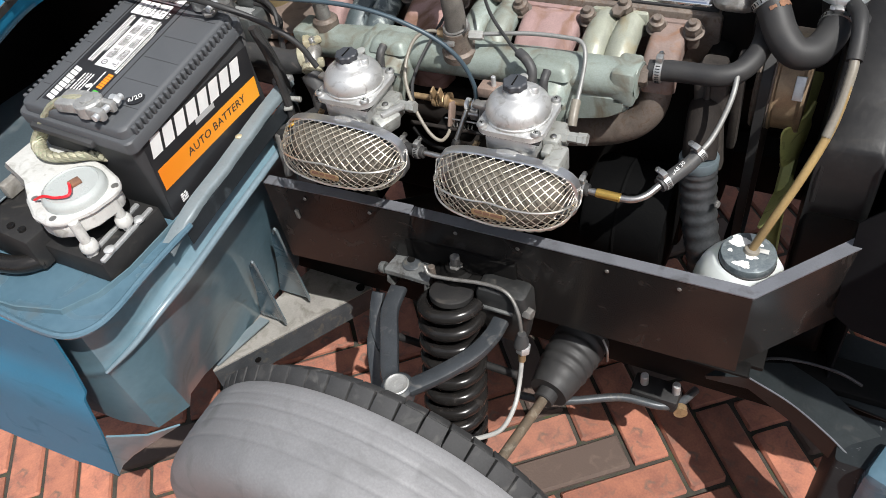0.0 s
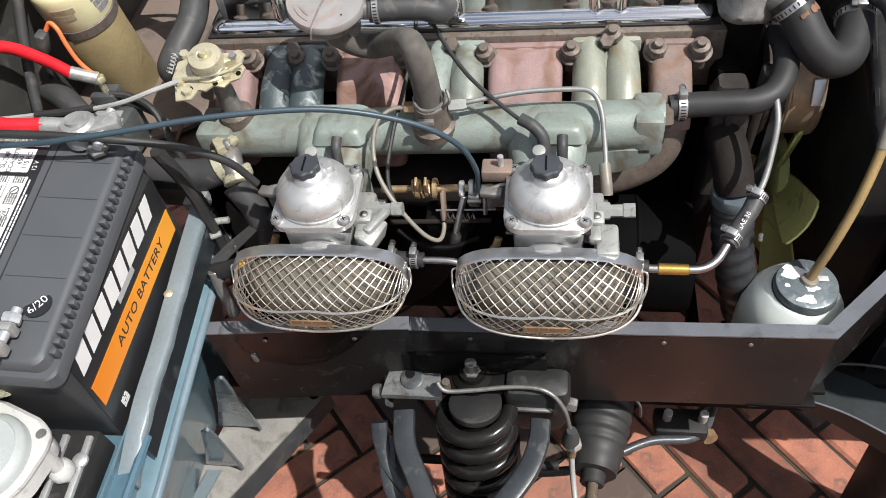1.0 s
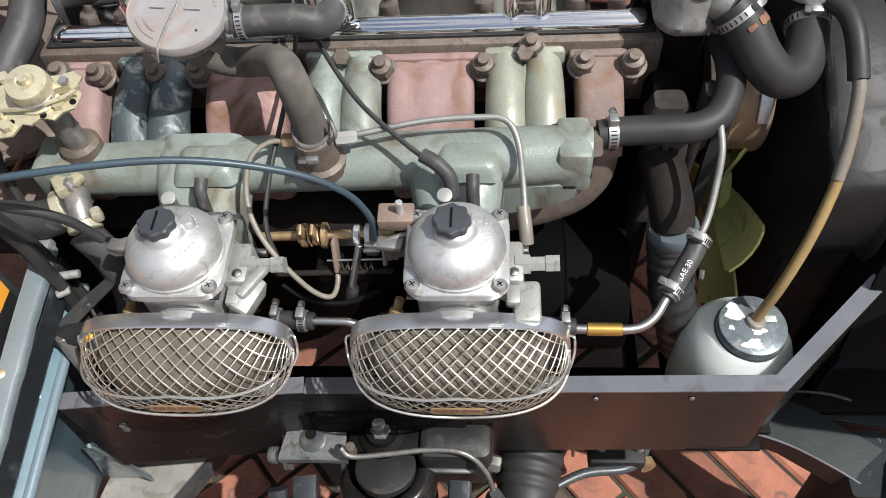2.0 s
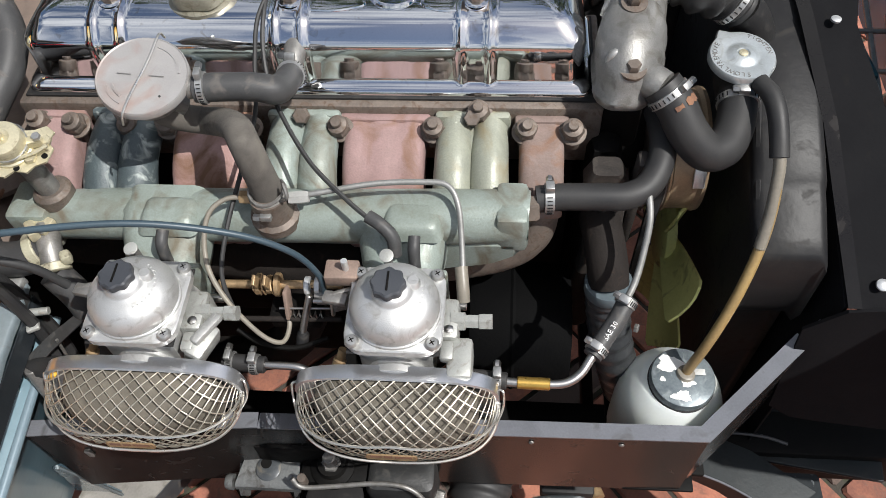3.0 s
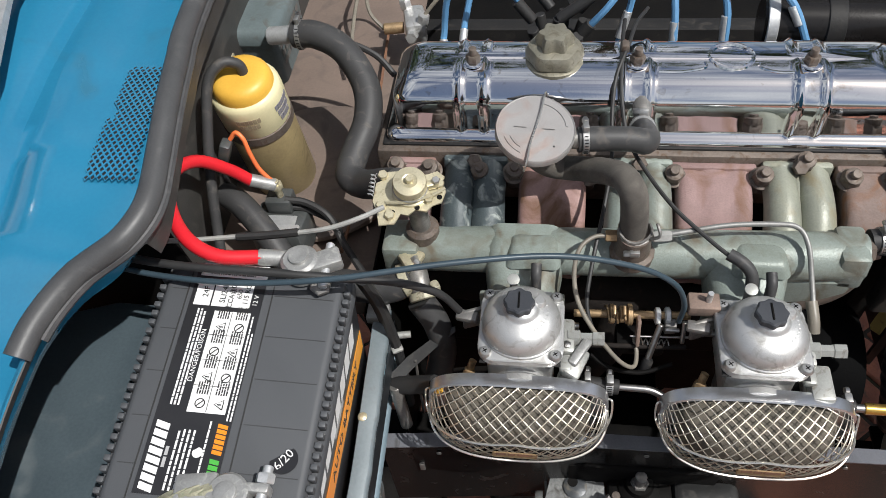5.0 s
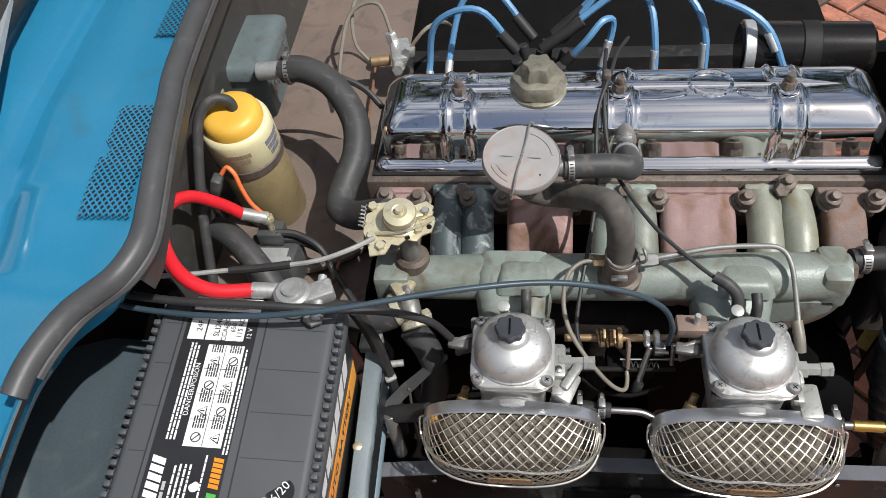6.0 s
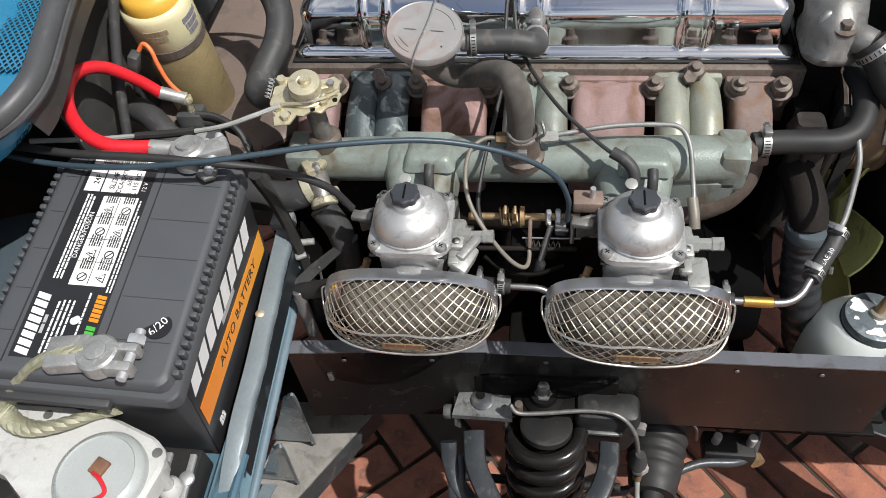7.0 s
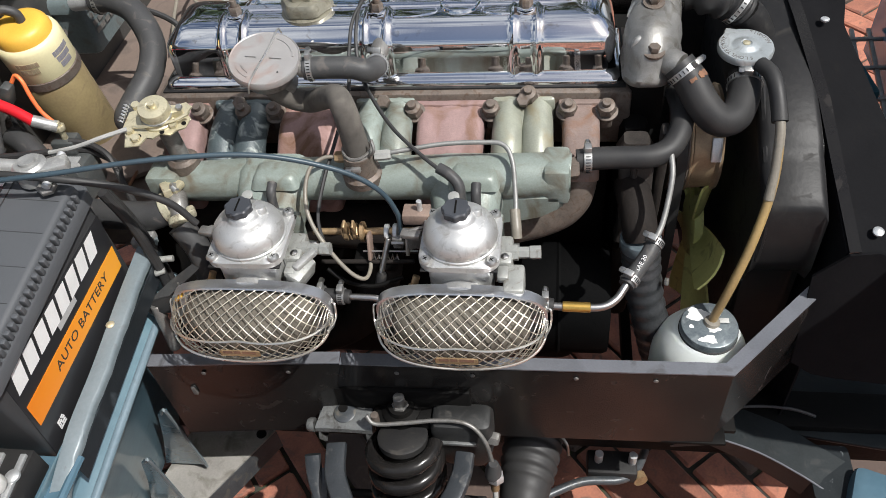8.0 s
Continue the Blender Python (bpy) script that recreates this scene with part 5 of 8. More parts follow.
loft(bm, [[BM @ Vector((x, y, z)) for x, y in rrect(-0.0885 + i, 0.0885 - i, -0.1195 + i, 0.1195 - i, 0.010, 4)] for z, i in ((0.768, 0.003), (0.770, 0.0), (0.785, 0.0), (0.787, 0.0015), (0.787, 0.006), (0.797, 0.0075), (0.7995, 0.010), (ZB, 0.013))])
lid = part("lid", bm, "batt_lid", battery, "dark grey ribbed lid")
for sx in (-1, 1):
    for i in range(23):
        part("edge_tooth", bx(B(), (sx * 0.0848, -0.098 + i * 0.0088, 0.792), (0.0062, 0.0052, 0.011), 0.0012), "batt_lid", lid)
for u in (-0.0590, 0.0190):
    part("lid_groove", bx(B(), (u, 0.005, ZB + 0.0002), (0.0011, 0.216, 0.0008), 0), "ink", lid)
for v in (-0.075, -0.035, 0.005, 0.045, 0.085):
    part("lid_seam", bx(B(), (0.048, v, ZB + 0.0001), (0.054, 0.0007, 0.0005), 0), "batt_case", lid)
    part("lid_seam", bx(B(), (-0.066, v, ZB + 0.0001), (0.016, 0.0007, 0.0005), 0), "batt_case", lid)
part("handle_lug", bx(B(), (-0.02, -0.121, 0.772), (0.10, 0.010, 0.010), 0.003), "batt_case", battery)
part("handle_lug", bx(B(), (-0.02, 0.121, 0.772), (0.10, 0.010, 0.010), 0.003), "batt_case", battery)


def onlid(u, v, dz=0.0006, turn=0.0):
    """A frame on the lid whose x runs to the battery's far end."""
    return BM @ Matrix.Translation((u, v, ZB + dz)) @ Matrix.Rotation(radians(90 + turn), 4, "Z")


def card(name, m, w, h, mtl, parent, label="", t=0.0004):
    return part(name, prism(B(), [(-w / 2, -h / 2), (w / 2, -h / 2), (w / 2, h / 2), (-w / 2, h / 2)], t, m, 0), mtl, parent, label)


def logo(m, w, h, mtl, parent, n=8, lean=0.25):
    """A maker's name as plain leaning blocks."""
    step = w / n
    for i in range(n):
        x = -w / 2 + i * step
        part("logo_block", prism(B(), [(x, -h / 2), (x + step * 0.78, -h / 2), (x + step * 0.78 + lean * h, h / 2), (x + lean * h, h / 2)], 0.0003, m, 0), mtl, parent)


label = card("top_label", onlid(-0.0215, 0.006), 0.208, 0.066, "label_black", battery, "black printed label on the lid")
card("barcode_field", onlid(-0.020, 0.1065, 0.0011), 0.014, 0.062, "label_white", label)
bm = B()
rnd = random.Random(8)
v = -0.024
while v < 0.018:
    w = rnd.choice((0.0005, 0.0009, 0.0014))
    bx(bm, (-0.018 + v, 0.106, ZB + 0.0017), (w, 0.009, 0.0003), 0)
    v += w + rnd.choice((0.0006, 0.001))
part("barcode", bm, "ink", label)
card("rating_field", onlid(-0.0165, 0.0830, 0.0011), 0.027, 0.035, "label_white", label)
card("group_field", onlid(-0.0430, 0.0830, 0.0011), 0.027, 0.015, "label_white", label)
for txt, u, v, s in (("24F", -0.0410, 0.083, 0.0075), ("SLI24F", -0.0245, 0.083, 0.0075), ("CCA@0°F", -0.0170, 0.083, 0.0065), ("650", -0.0100, 0.083, 0.0065), ("115 RC", -0.0035, 0.083, 0.0065)):
    part("print", lettering(txt, s, onlid(u, v, 0.0017)), "ink", label)
part("print", lettering("12 V", 0.006, onlid(0.0055, 0.078, 0.0010)), "label_white", label)
card("warning_field", onlid(-0.0125, 0.018, 0.0011), 0.094, 0.033, "label_white", label)
for j in range(2):
    for i in range(4):
        u, v = -0.0195 + j * 0.0165, -0.015 + i * 0.0235
        sign = onlid(u, v - 0.006, 0.0018)
        if (i + j) % 2:
            bm = tube(B(), [sign @ Vector(q) for q in ((-0.0042, -0.0034, 0), (0.0042, -0.0034, 0), (0.0, 0.0042, 0), (-0.0042, -0.0034, 0))], 0.0005, 5, 1)
            tube(bm, [sign @ Vector((0, -0.0018, 0)), sign @ Vector((0, 0.0016, 0))], 0.0006, 5, 1)
        else:
            bm = tube(B(), [sign @ Vector((0.0040 * math.cos(k * math.pi / 8), 0.0040 * math.sin(k * math.pi / 8), 0)) for k in range(17)], 0.0005, 5, 1)
            tube(bm, [sign @ Vector((-0.0027, 0.0027, 0)), sign @ Vector((0.0027, -0.0027, 0))], 0.0005, 5, 1)
        part("warning_sign", bm, "ink", label)
        part("small_print", bars(onlid(u - 0.004, v + 0.006, 0.0017), -0.004, 0.0085, 5, 0.0022, 0.0012, i + j * 7), "ink", label)
for v in (-0.0055, 0.0180, 0.0415):
    part("field_line", prism(B(), [(-0.0002, -0.016), (0.0002, -0.016), (0.0002, 0.016), (-0.0002, 0.016)], 0.0003, onlid(-0.0125, v, 0.0017), 0), "ink", label)
part("field_line", prism(B(), [(-0.046, -0.0002), (0.046, -0.0002), (0.046, 0.0002), (-0.046, 0.0002)], 0.0003, onlid(-0.0125, 0.018, 0.0017), 0), "ink", label)
part("print", lettering("DANGER/POISON", 0.0062, onlid(-0.0335, 0.022, 0.0011)), "label_white", label)
part("small_print", bars(onlid(-0.0430, 0.022, 0.0011), -0.046, 0.044, 3, 0.0032, 0.0017, 5), "label_white", label)
part("small_print", bars(onlid(0.0075, 0.016, 0.0011), -0.050, 0.046, 1, 0.0030, 0.0014, 6), "label_white", label)
part("small_print", bars(onlid(0.0105, 0.016, 0.0011), -0.050, 0.030, 1, 0.0030, 0.0014, 16), "label_white", label)
logo(onlid(-0.0450, -0.068, 0.0011), 0.058, 0.0118, "label_white", label)
part("small_print", bars(onlid(-0.0345, -0.066, 0.0011), -0.010, 0.010, 1, 0.003, 0.0028, 9), "label_grey", label)
part("small_print", bars(onlid(-0.0290, -0.068, 0.0011), -0.026, 0.024, 4, 0.0042, 0.0018, 10), "label_white", label)
part("recycle_sign", turned(B(), [(0.0030, 0), (0.0045, 0), (0.0045, 0.0003), (0.0030, 0.0003)], BM @ Vector((-0.0105, -0.062, ZB + 0.0012)), (0, 0, 1), 12), "label_white", label)
part("small_print", bars(onlid(-0.0050, -0.060, 0.0011), -0.024, 0.026, 1, 0.003, 0.0016, 12), "label_white", label)
logo(onlid(0.0050, -0.078, 0.0011), 0.024, 0.008, "green_ink", label, 5, 0.15)
logo(onlid(0.0050, -0.050, 0.0011), 0.026, 0.0085, "orange", label, 6, 0.15)
st = part("date_sticker", turned(B(), [(0.0118, 0), (0.0118, 0.0004)], BM @ Vector((0.0605, -0.061, ZB + 0.0003)), (0, 0, 1), 28), "label_black", battery, "round black date sticker")
part("date_print", lettering("6/20", 0.0105, BM @ Matrix.Translation((0.0605, -0.061, ZB + 0.0011)) @ Matrix.Rotation(radians(55), 4, "Z")), "label_white", st)


def onside(v, z, du=0.0004):
    """A frame on the long side that faces the engine."""
    m = facing(BM @ Vector((0.0835 + du, v, z)), BM.to_3x3() @ Vector((1, 0, 0)))
    return m


side = card("side_label", onside(-0.002, 0.692), 0.212, 0.135, "label_black", battery, "black side label with an orange band")
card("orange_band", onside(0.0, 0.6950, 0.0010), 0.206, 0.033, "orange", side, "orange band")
part("print", lettering("AUTO BATTERY", 0.0168, onside(0.012, 0.6950, 0.0016), spacing=1.02), "ink", side)
logo(onside(-0.004, 0.7435, 0.0010), 0.184, 0.027, "label_white", side, 8, 0.22)
part("small_print", bars(onside(0.004, 0.7205, 0.0010), -0.022, 0.022, 1, 0.01, 0.0080, 2), "label_grey", side)
part("small_print", bars(onside(-0.085, 0.662, 0.0010), -0.006, 0.006, 4, 0.0034, 0.0026, 4), "label_white", side)

# battery terminals and cables
neg = thing("earth_lead", (-0.307, -0.487, ZB), "braided earth strap with grey lead clamp", "battery cable")
p0 = Vector((-0.324, -0.488, 0.7930))
bm = B()
turned(bm, [(0.017, 0.004), (0.017, 0.018), (0.015, 0.020)], p0, seg=28)
block(bm, p0 + Vector((-0.026, 0.000, 0.012)), (0.034, 0.030, 0.014), 0.003, Matrix.Rotation(radians(8), 4, "Z"))
block(bm, p0 + Vector((0.018, -0.010, 0.011)), (0.028, 0.009, 0.014), 0.002)
block(bm, p0 + Vector((0.018, 0.007, 0.011)), (0.028, 0.008, 0.014), 0.002)
part("clamp_body", bm, "lead", neg)
part("post", turned(B(), [(0.0095, 0), (0.0088, 0.022), (0.0075, 0.0225)], p0, seg=24), "lead", neg)
part("clamp_bolt", rod(B(), p0 + Vector((0.026, -0.020, 0.012)), p0 + Vector((0.026, 0.026, 0.012)), 0.0042), "zinc", neg)
part("bolt_head", hexnut(B(), p0 + Vector((0.026, 0.012, 0.012)), (0, 1, 0.2), 0.0078, 0.008), "zinc", neg)
part("washer", turned(B(), [(0.013, 0), (0.013, 0.002)], p0 + Vector((0.001, 0, 0.001)), seg=20), "alloy_dull", neg)
path = [(-0.336, -0.484, 0.806), (-0.358, -0.488, 0.805), (-0.378, -0.494, 0.798), (-0.400, -0.500, 0.779), (-0.421, -0.506, 0.757), (-0.428, -0.514, 0.744), (-0.415, -0.522, 0.739), (-0.395, -0.524, 0.738), (-0.370, -0.516, 0.738), (-0.350, -0.504, 0.736), (-0.335, -0.496, 0.730)]
strands = spline(path, 6)
bm = B()
for k in range(5):
    pts = []
    for i, q in enumerate(strands):
        a = i * 0.55 + k * 2 * math.pi / 5
        pts.append(q + Vector((0.0028 * math.cos(a), 0.0045 * math.cos(a + 0.6), 0.0042 * math.sin(a))))
    tube(bm, pts, 0.0042, 7, 1)
part("braid", bm, "braid", neg, "pale greenish woven strap")

pos = thing("positive_lead", (-0.308, -0.268, ZB), "red battery cable with lead clamp", "battery cable")
p1 = Vector((-0.308, -0.2815, 0.812))
bm = B()
turned(bm, [(0.017, 0.006), (0.017, 0.024), (0.014, 0.027)], p1, seg=28)
block(bm, p1 + Vector((0.022, 0.004, 0.017)), (0.030, 0.020, 0.014), 0.003, Matrix.Rotation(radians(25), 4, "Z"))
part("clamp_body", bm, "lead", pos)
part("post", turned(B(), [(0.0095, 0), (0.0085, 0.030)], p1, seg=24), "lead", pos)
part("clamp_bolt", rod(B(), p1 + Vector((0.024, -0.022, 0.014)), p1 + Vector((0.024, 0.022, 0.020)), 0.0042), "zinc", pos)
part("bolt_head", hexnut(B(), p1 + Vector((0.020, -0.016, 0.006)), (0.1, -0.2, 1), 0.010, 0.006), "alloy_dull", pos)
part("lug", rod(B(), (-0.322, -0.272, 0.824), (-0.350, -0.275, 0.829), 0.0078), "lead", pos)
part("cable", tube(B(), [(-0.346, -0.275, 0.829), (-0.385, -0.281, 0.836), (-0.417, -0.268, 0.845), (-0.443, -0.233, 0.851), (-0.456, -0.188, 0.846), (-0.448, -0.155, 0.828), (-0.430, -0.135, 0.795), (-0.413, -0.127, 0.768)], 0.0068, 16), "red_cable", pos, "thick glossy red cable")
part("cable_lug", rod(B(), (-0.416, -0.128, 0.772), (-0.392, -0.121, 0.757), 0.0075), "lead", pos)

# terminal relay below the cable
relay = thing("starter_relay", (-0.395, -0.14, 0.668), "grey starter relay with orange wire", "relay")
part("relay_body", block(B(), (-0.393, -0.138, 0.695), (0.062, 0.048, 0.050), 0.005, Matrix.Rotation(radians(-6), 4, "Z")), "box_grey", relay)
part("relay_top", block(B(), (-0.393, -0.120, 0.728), (0.030, 0.024, 0.022), 0.003), "box_grey", relay)
part("relay_label", block(B(), (-0.390, -0.146, 0.7205), (0.036, 0.022, 0.001), 0), "zinc", relay)
for s in (-1, 1):
    part("relay_screw", turned(B(), [(0.0035, 0), (0.0035, 0.002)], (-0.393 + s * 0.024, -0.152, 0.720), seg=10), "zinc", relay)
part("stud", rod(B(), (-0.391, -0.121, 0.735), (-0.391, -0.121, 0.764), 0.004), "gold_zinc", relay)
part("stud_nut", hexnut(B(), (-0.391, -0.121, 0.752), (0, 0, 1), 0.0075, 0.007), "gold_zinc", relay)
part("orange_wire", tube(B(), [(-0.432, -0.106, 0.812), (-0.424, -0.104, 0.820), (-0.416, -0.108, 0.814), (-0.412, -0.113, 0.798), (-0.405, -0.118, 0.778), (-0.392, -0.121, 0.760)], 0.0026, 10), "orange_wire", relay, "orange wire")
part("spade_plug", block(B(), (-0.440, -0.112, 0.800), (0.012, 0.016, 0.028), 0.003, Matrix.Rotation(radians(22), 4, "Y")), "box_grey", relay)
part("plug_tail", tube(B(), [(-0.444, -0.114, 0.790), (-0.450, -0.116, 0.765), (-0.448, -0.122, 0.72)], 0.003, 8), "rubber", relay)
for dz, x1 in ((0.0, -0.33), (0.012, -0.335)):
    part("loom", tube(B(), [(-0.385, -0.125, 0.725 + dz), (-0.362, -0.124, 0.720 + dz), (x1, -0.135, 0.710 + dz), (-0.318, -0.155, 0.70), (-0.29, -0.19, 0.69)], 0.0042, 8), "rubber", relay)

# ---- round canister with yellow cap ----
can = thing("fluid_canister", (-0.40, -0.060, 0.68), "cream and olive fluid canister with yellow cap", "canister")
ax = Vector((0.005, -0.155, 1)).normalized()
cb = Vector((-0.420, -0.033, 0.680))
part("tin", turned(B(), [(0.0375, 0.0), (0.0388, 0.003), (0.0388, 0.114), (0.0375, 0.116)], cb, ax, 40), "olive_tin", can, "olive-brown tin lower half")
part("collar", turned(B(), [(0.0390, 0.1115), (0.0400, 0.1125), (0.0400, 0.1235), (0.0390, 0.1245)], cb, ax, 40), "brown_steel", can)
part("upper_body", turned(B(), [(0.0385, 0.1240), (0.0392, 0.1255), (0.0398, 0.158), (0.0392, 0.165), (0.0372, 0.1695), (0.0335, 0.1715)], cb, ax, 40), "cream", can, "cream plastic upper half")
part("cap", turned(B(), [(0.0328, 0.1705), (0.0338, 0.1715), (0.0336, 0.1745), (0.0322, 0.1810), (0.0290, 0.1855), (0.0235, 0.1878), (0.0150, 0.1886), (0.0080, 0.1884), (0.001, 0.1884)], cb, ax, 40), "yellow_cap", can, "amber yellow cap")
for a0, rows_n, mtl in ((-28, 3, "print_blue"), (-95, 2, "faded_ink")):
    bm = B()
    side_q = ax.to_track_quat("Z", "Y").to_matrix().to_4x4()
    for k in range(rows_n):
        for i in range(6 - k):
            a = radians(a0 + i * 6.5 + 2 * k)
            block(bm, cb + ax * (0.153 - 0.0085 * k) + side_q @ Vector((0.0396 * math.cos(a), 0.0396 * math.sin(a), 0)), (0.0014, 0.0040, 0.0066), 0, side_q @ Matrix.Rotation(a, 4, "Z"))
    part("faded_print", bm, mtl, can, "faded print")
solo("canister_hose", tube(B(), [(-0.414, -0.060, 0.862), (-0.416, -0.061, 0.877), (-0.430, -0.068, 0.884), (-0.444, -0.082, 0.872), (-0.450, -0.104, 0.838), (-0.454, -0.140, 0.780), (-0.452, -0.185, 0.71)], 0.0058, 12), "hose_grey", "grey rubber hose into the yellow cap", "hose")

# ---- heater valve with gold plate ----
hv = thing("heater_valve", (-0.232, -0.165, 0.74), "gold zinc-plated heater valve with control cable", "valve")
pl = facing((-0.230, -0.168, 0.799), (0.10, -0.25, 1), (0, 1, 0))
poly = [(-0.034, -0.012), (-0.033, 0.010), (-0.027, 0.012), (-0.027, 0.023), (-0.010, 0.026), (0.006, 0.022), (0.018, 0.024), (0.027, 0.030), (0.036, 0.024), (0.032, 0.014), (0.039, 0.008), (0.036, -0.006), (0.026, -0.010), (0.022, -0.018), (0.010, -0.016), (0.004, -0.024), (-0.004, -0.022), (-0.008, -0.034), (-0.024, -0.038), (-0.028, -0.020)]
part("plate", prism(B(), poly, 0.0022, pl, 0.0006), "gold_zinc", hv)
part("drum", turned(B(), [(0.0190, 0.0), (0.0190, 0.003), (0.0172, 0.004), (0.0172, 0.019), (0.0162, 0.0210), (0.0080, 0.0222), (0.0070, 0.0215)], pl @ Vector((0.003, 0.004, 0.002)), pl.to_3x3() @ Vector((0, 0, 1)), 30), "gold_zinc", hv)
part("spindle", rod(B(), pl @ Vector((0.003, 0.004, 0.018)), pl @ Vector((0.003, 0.004, 0.030)), 0.0040), "gold_zinc", hv)
part("drum_band", turned(B(), [(0.0174, 0), (0.0180, 0.0006), (0.0180, 0.0030), (0.0174, 0.0036)], pl @ Vector((0.003, 0.004, 0.009)), pl.to_3x3() @ Vector((0, 0, 1)), 30), "clip_zinc", hv)
part("side_arm", block(B(), pl @ Vector((0.023, 0.010, 0.008)), (0.016, 0.008, 0.010), 0.002, pl.to_3x3().to_4x4() @ Matrix.Rotation(radians(25), 4, "Z")), "gold_zinc", hv)
part("arm_bolt", hexnut(B(), pl @ Vector((0.028, 0.012, 0.013)), pl.to_3x3() @ Vector((0, 0, 1)), 0.0042, 0.004), "clip_zinc", hv)
for u, v in ((0.012, -0.014), (-0.012, -0.022), (0.033, 0.000)):
    part("plate_hole", turned(B(), [(0.0028, 0), (0.0028, 0.0004)], pl @ Vector((u, v, 0.0022)), pl.to_3x3() @ Vector((0, 0, 1)), 12), "oily_shade_black", hv)
for u, v in ((-0.027, 0.018), (-0.024, -0.016), (0.022, -0.004), (0.031, 0.014), (-0.014, -0.026)):
    part("plate_screw", hexnut(B(), pl @ Vector((u, v, 0.002)), pl.to_3x3() @ Vector((0, 0, 1)), 0.0055, 0.005), "gold_zinc", hv)
part("return_spring", tube(B(), [pl @ Vector((-0.036 + 0.003 * math.cos(i * 1.3), -0.008 + i * 0.0009, 0.006 + 0.003 * math.sin(i * 1.3))) for i in range(30)], 0.0007, 5, 1), "zinc", hv)
part("valve_pipe", rod(B(), (-0.222, -0.160, 0.726), (-0.225, -0.163, 0.796), 0.0105), "alloy_dull", hv)
part("valve_seat", turned(B(), [(0.018, 0), (0.018, 0.012), (0.014, 0.016)], (-0.222, -0.160, 0.727), seg=24), "brown_steel", hv)
part("lever", tube(B(), [pl @ Vector(p) for p in ((-0.020, -0.014, 0.007), (0.004, -0.012, 0.010), (0.026, -0.002, 0.010), (0.038, 0.006, 0.012))], 0.0018, 6), "gold_zinc", hv)
cable = solo("control_cable", tube(B(), [(-0.500, -0.246, 0.806), (-0.44, -0.238, 0.802), (-0.395, -0.231, 0.801), (-0.340, -0.225, 0.802), (-0.300, -0.222, 0.808), (-0.268, -0.212, 0.814), (-0.248, -0.196, 0.812)], 0.0026, 8), "cable_grey", "pale sheathed control cable to the heater valve", "cable")
part("sleeve", tube(B(), [(-0.392, -0.231, 0.8012), (-0.360, -0.2275, 0.8015), (-0.330, -0.2242, 0.8035)], 0.0042, 8), "rubber", cable)

# lower water fitting and hose beside the manifold
lw = thing("water_elbow", (-0.225, -0.20, 0.69), "cast water elbow with clipped hose end", "pipe fitting")
part("elbow", tube(B(), [(-0.238, -0.178, 0.690), (-0.230, -0.190, 0.706), (-0.225, -0.202, 0.708), (-0.219, -0.220, 0.694)], 0.0115, 12), "alloy_dull", lw)
part("clip", block(B(), (-0.232, -0.188, 0.722), (0.026, 0.018, 0.009), 0.003, Matrix.Rotation(radians(-20), 4, "Z")), "gold_zinc", lw)
part("clip_strap", turned(B(), [(0.0185, 0), (0.0195, 0.001), (0.0195, 0.009), (0.0185, 0.010)], (-0.243, -0.205, 0.699), (0.9, 0.35, 0.25), 18), "clip_cream", lw, "grimy cream clip strap")
part("clip_ear", block(B(), (-0.236, -0.196, 0.722), (0.010, 0.020, 0.012), 0.002, Matrix.Rotation(radians(35), 4, "Z")), "gold_zinc", lw)
part("ear_bolt", hexnut(B(), (-0.228, -0.196, 0.724), (0.8, 0.3, 0.5), 0.006, 0.006), "clip_zinc", lw)
part("outlet_clip", turned(B(), [(0.0135, 0), (0.0150, 0.001), (0.0150, 0.008), (0.0135, 0.009)], (-0.220, -0.216, 0.697), (0.3, -0.8, -0.5), 16), "clip_cream", lw)
part("plug", block(B(), (-0.205, -0.214, 0.705), (0.010, 0.012, 0.012), 0.003, Matrix.Rotation(radians(30), 4, "Z")), "clip_cream", lw)
solo("water_hose", tube(B(), [(-0.400, -0.175, 0.67), (-0.350, -0.195, 0.683), (-0.300, -0.208, 0.692), (-0.258, -0.210, 0.694), (-0.232, -0.200, 0.702)], 0.0175, 16), "hose_grey", "thick grey rubber water hose", "hose")
solo("lower_hose", tube(B(), [(-0.222, -0.222, 0.69), (-0.205, -0.232, 0.66), (-0.200, -0.245, 0.62), (-0.215, -0.265, 0.56)], 0.015, 14), "hose_grey", "grey rubber hose down beside the carburettor", "hose")
hh = solo("heater_hose", tube(B(), [(-0.398, 0.066, 0.820), (-0.370, 0.062, 0.822), (-0.335, 0.046, 0.812), (-0.306, 0.010, 0.790), (-0.300, -0.030, 0.772), (-0.310, -0.070, 0.757), (-0.312, -0.098, 0.750), (-0.292, -0.112, 0.752), (-0.262, -0.130, 0.775), (-0.245, -0.142, 0.788)], 0.0165, 16), "hose_grey", "grey rubber heater hose round the engine's end", "hose")
clamp(hh, (-0.394, 0.0660, 0.820), (1, 0, 0), 0.0168)
solo("shelf_hose", tube(B(), [(-0.455, -0.125, 0.745), (-0.43, -0.14, 0.742), (-0.40, -0.165, 0.725), (-0.37, -0.195, 0.70), (-0.34, -0.22, 0.68)], 0.0145, 14), "hose_grey", "short grey rubber hose on the shelf", "hose")

# wiper motor box
wb = thing("motor_box", (-0.46, 0.10, 0.70), "dark grey wiper motor box with raised marks", "motor box")
bm = B()
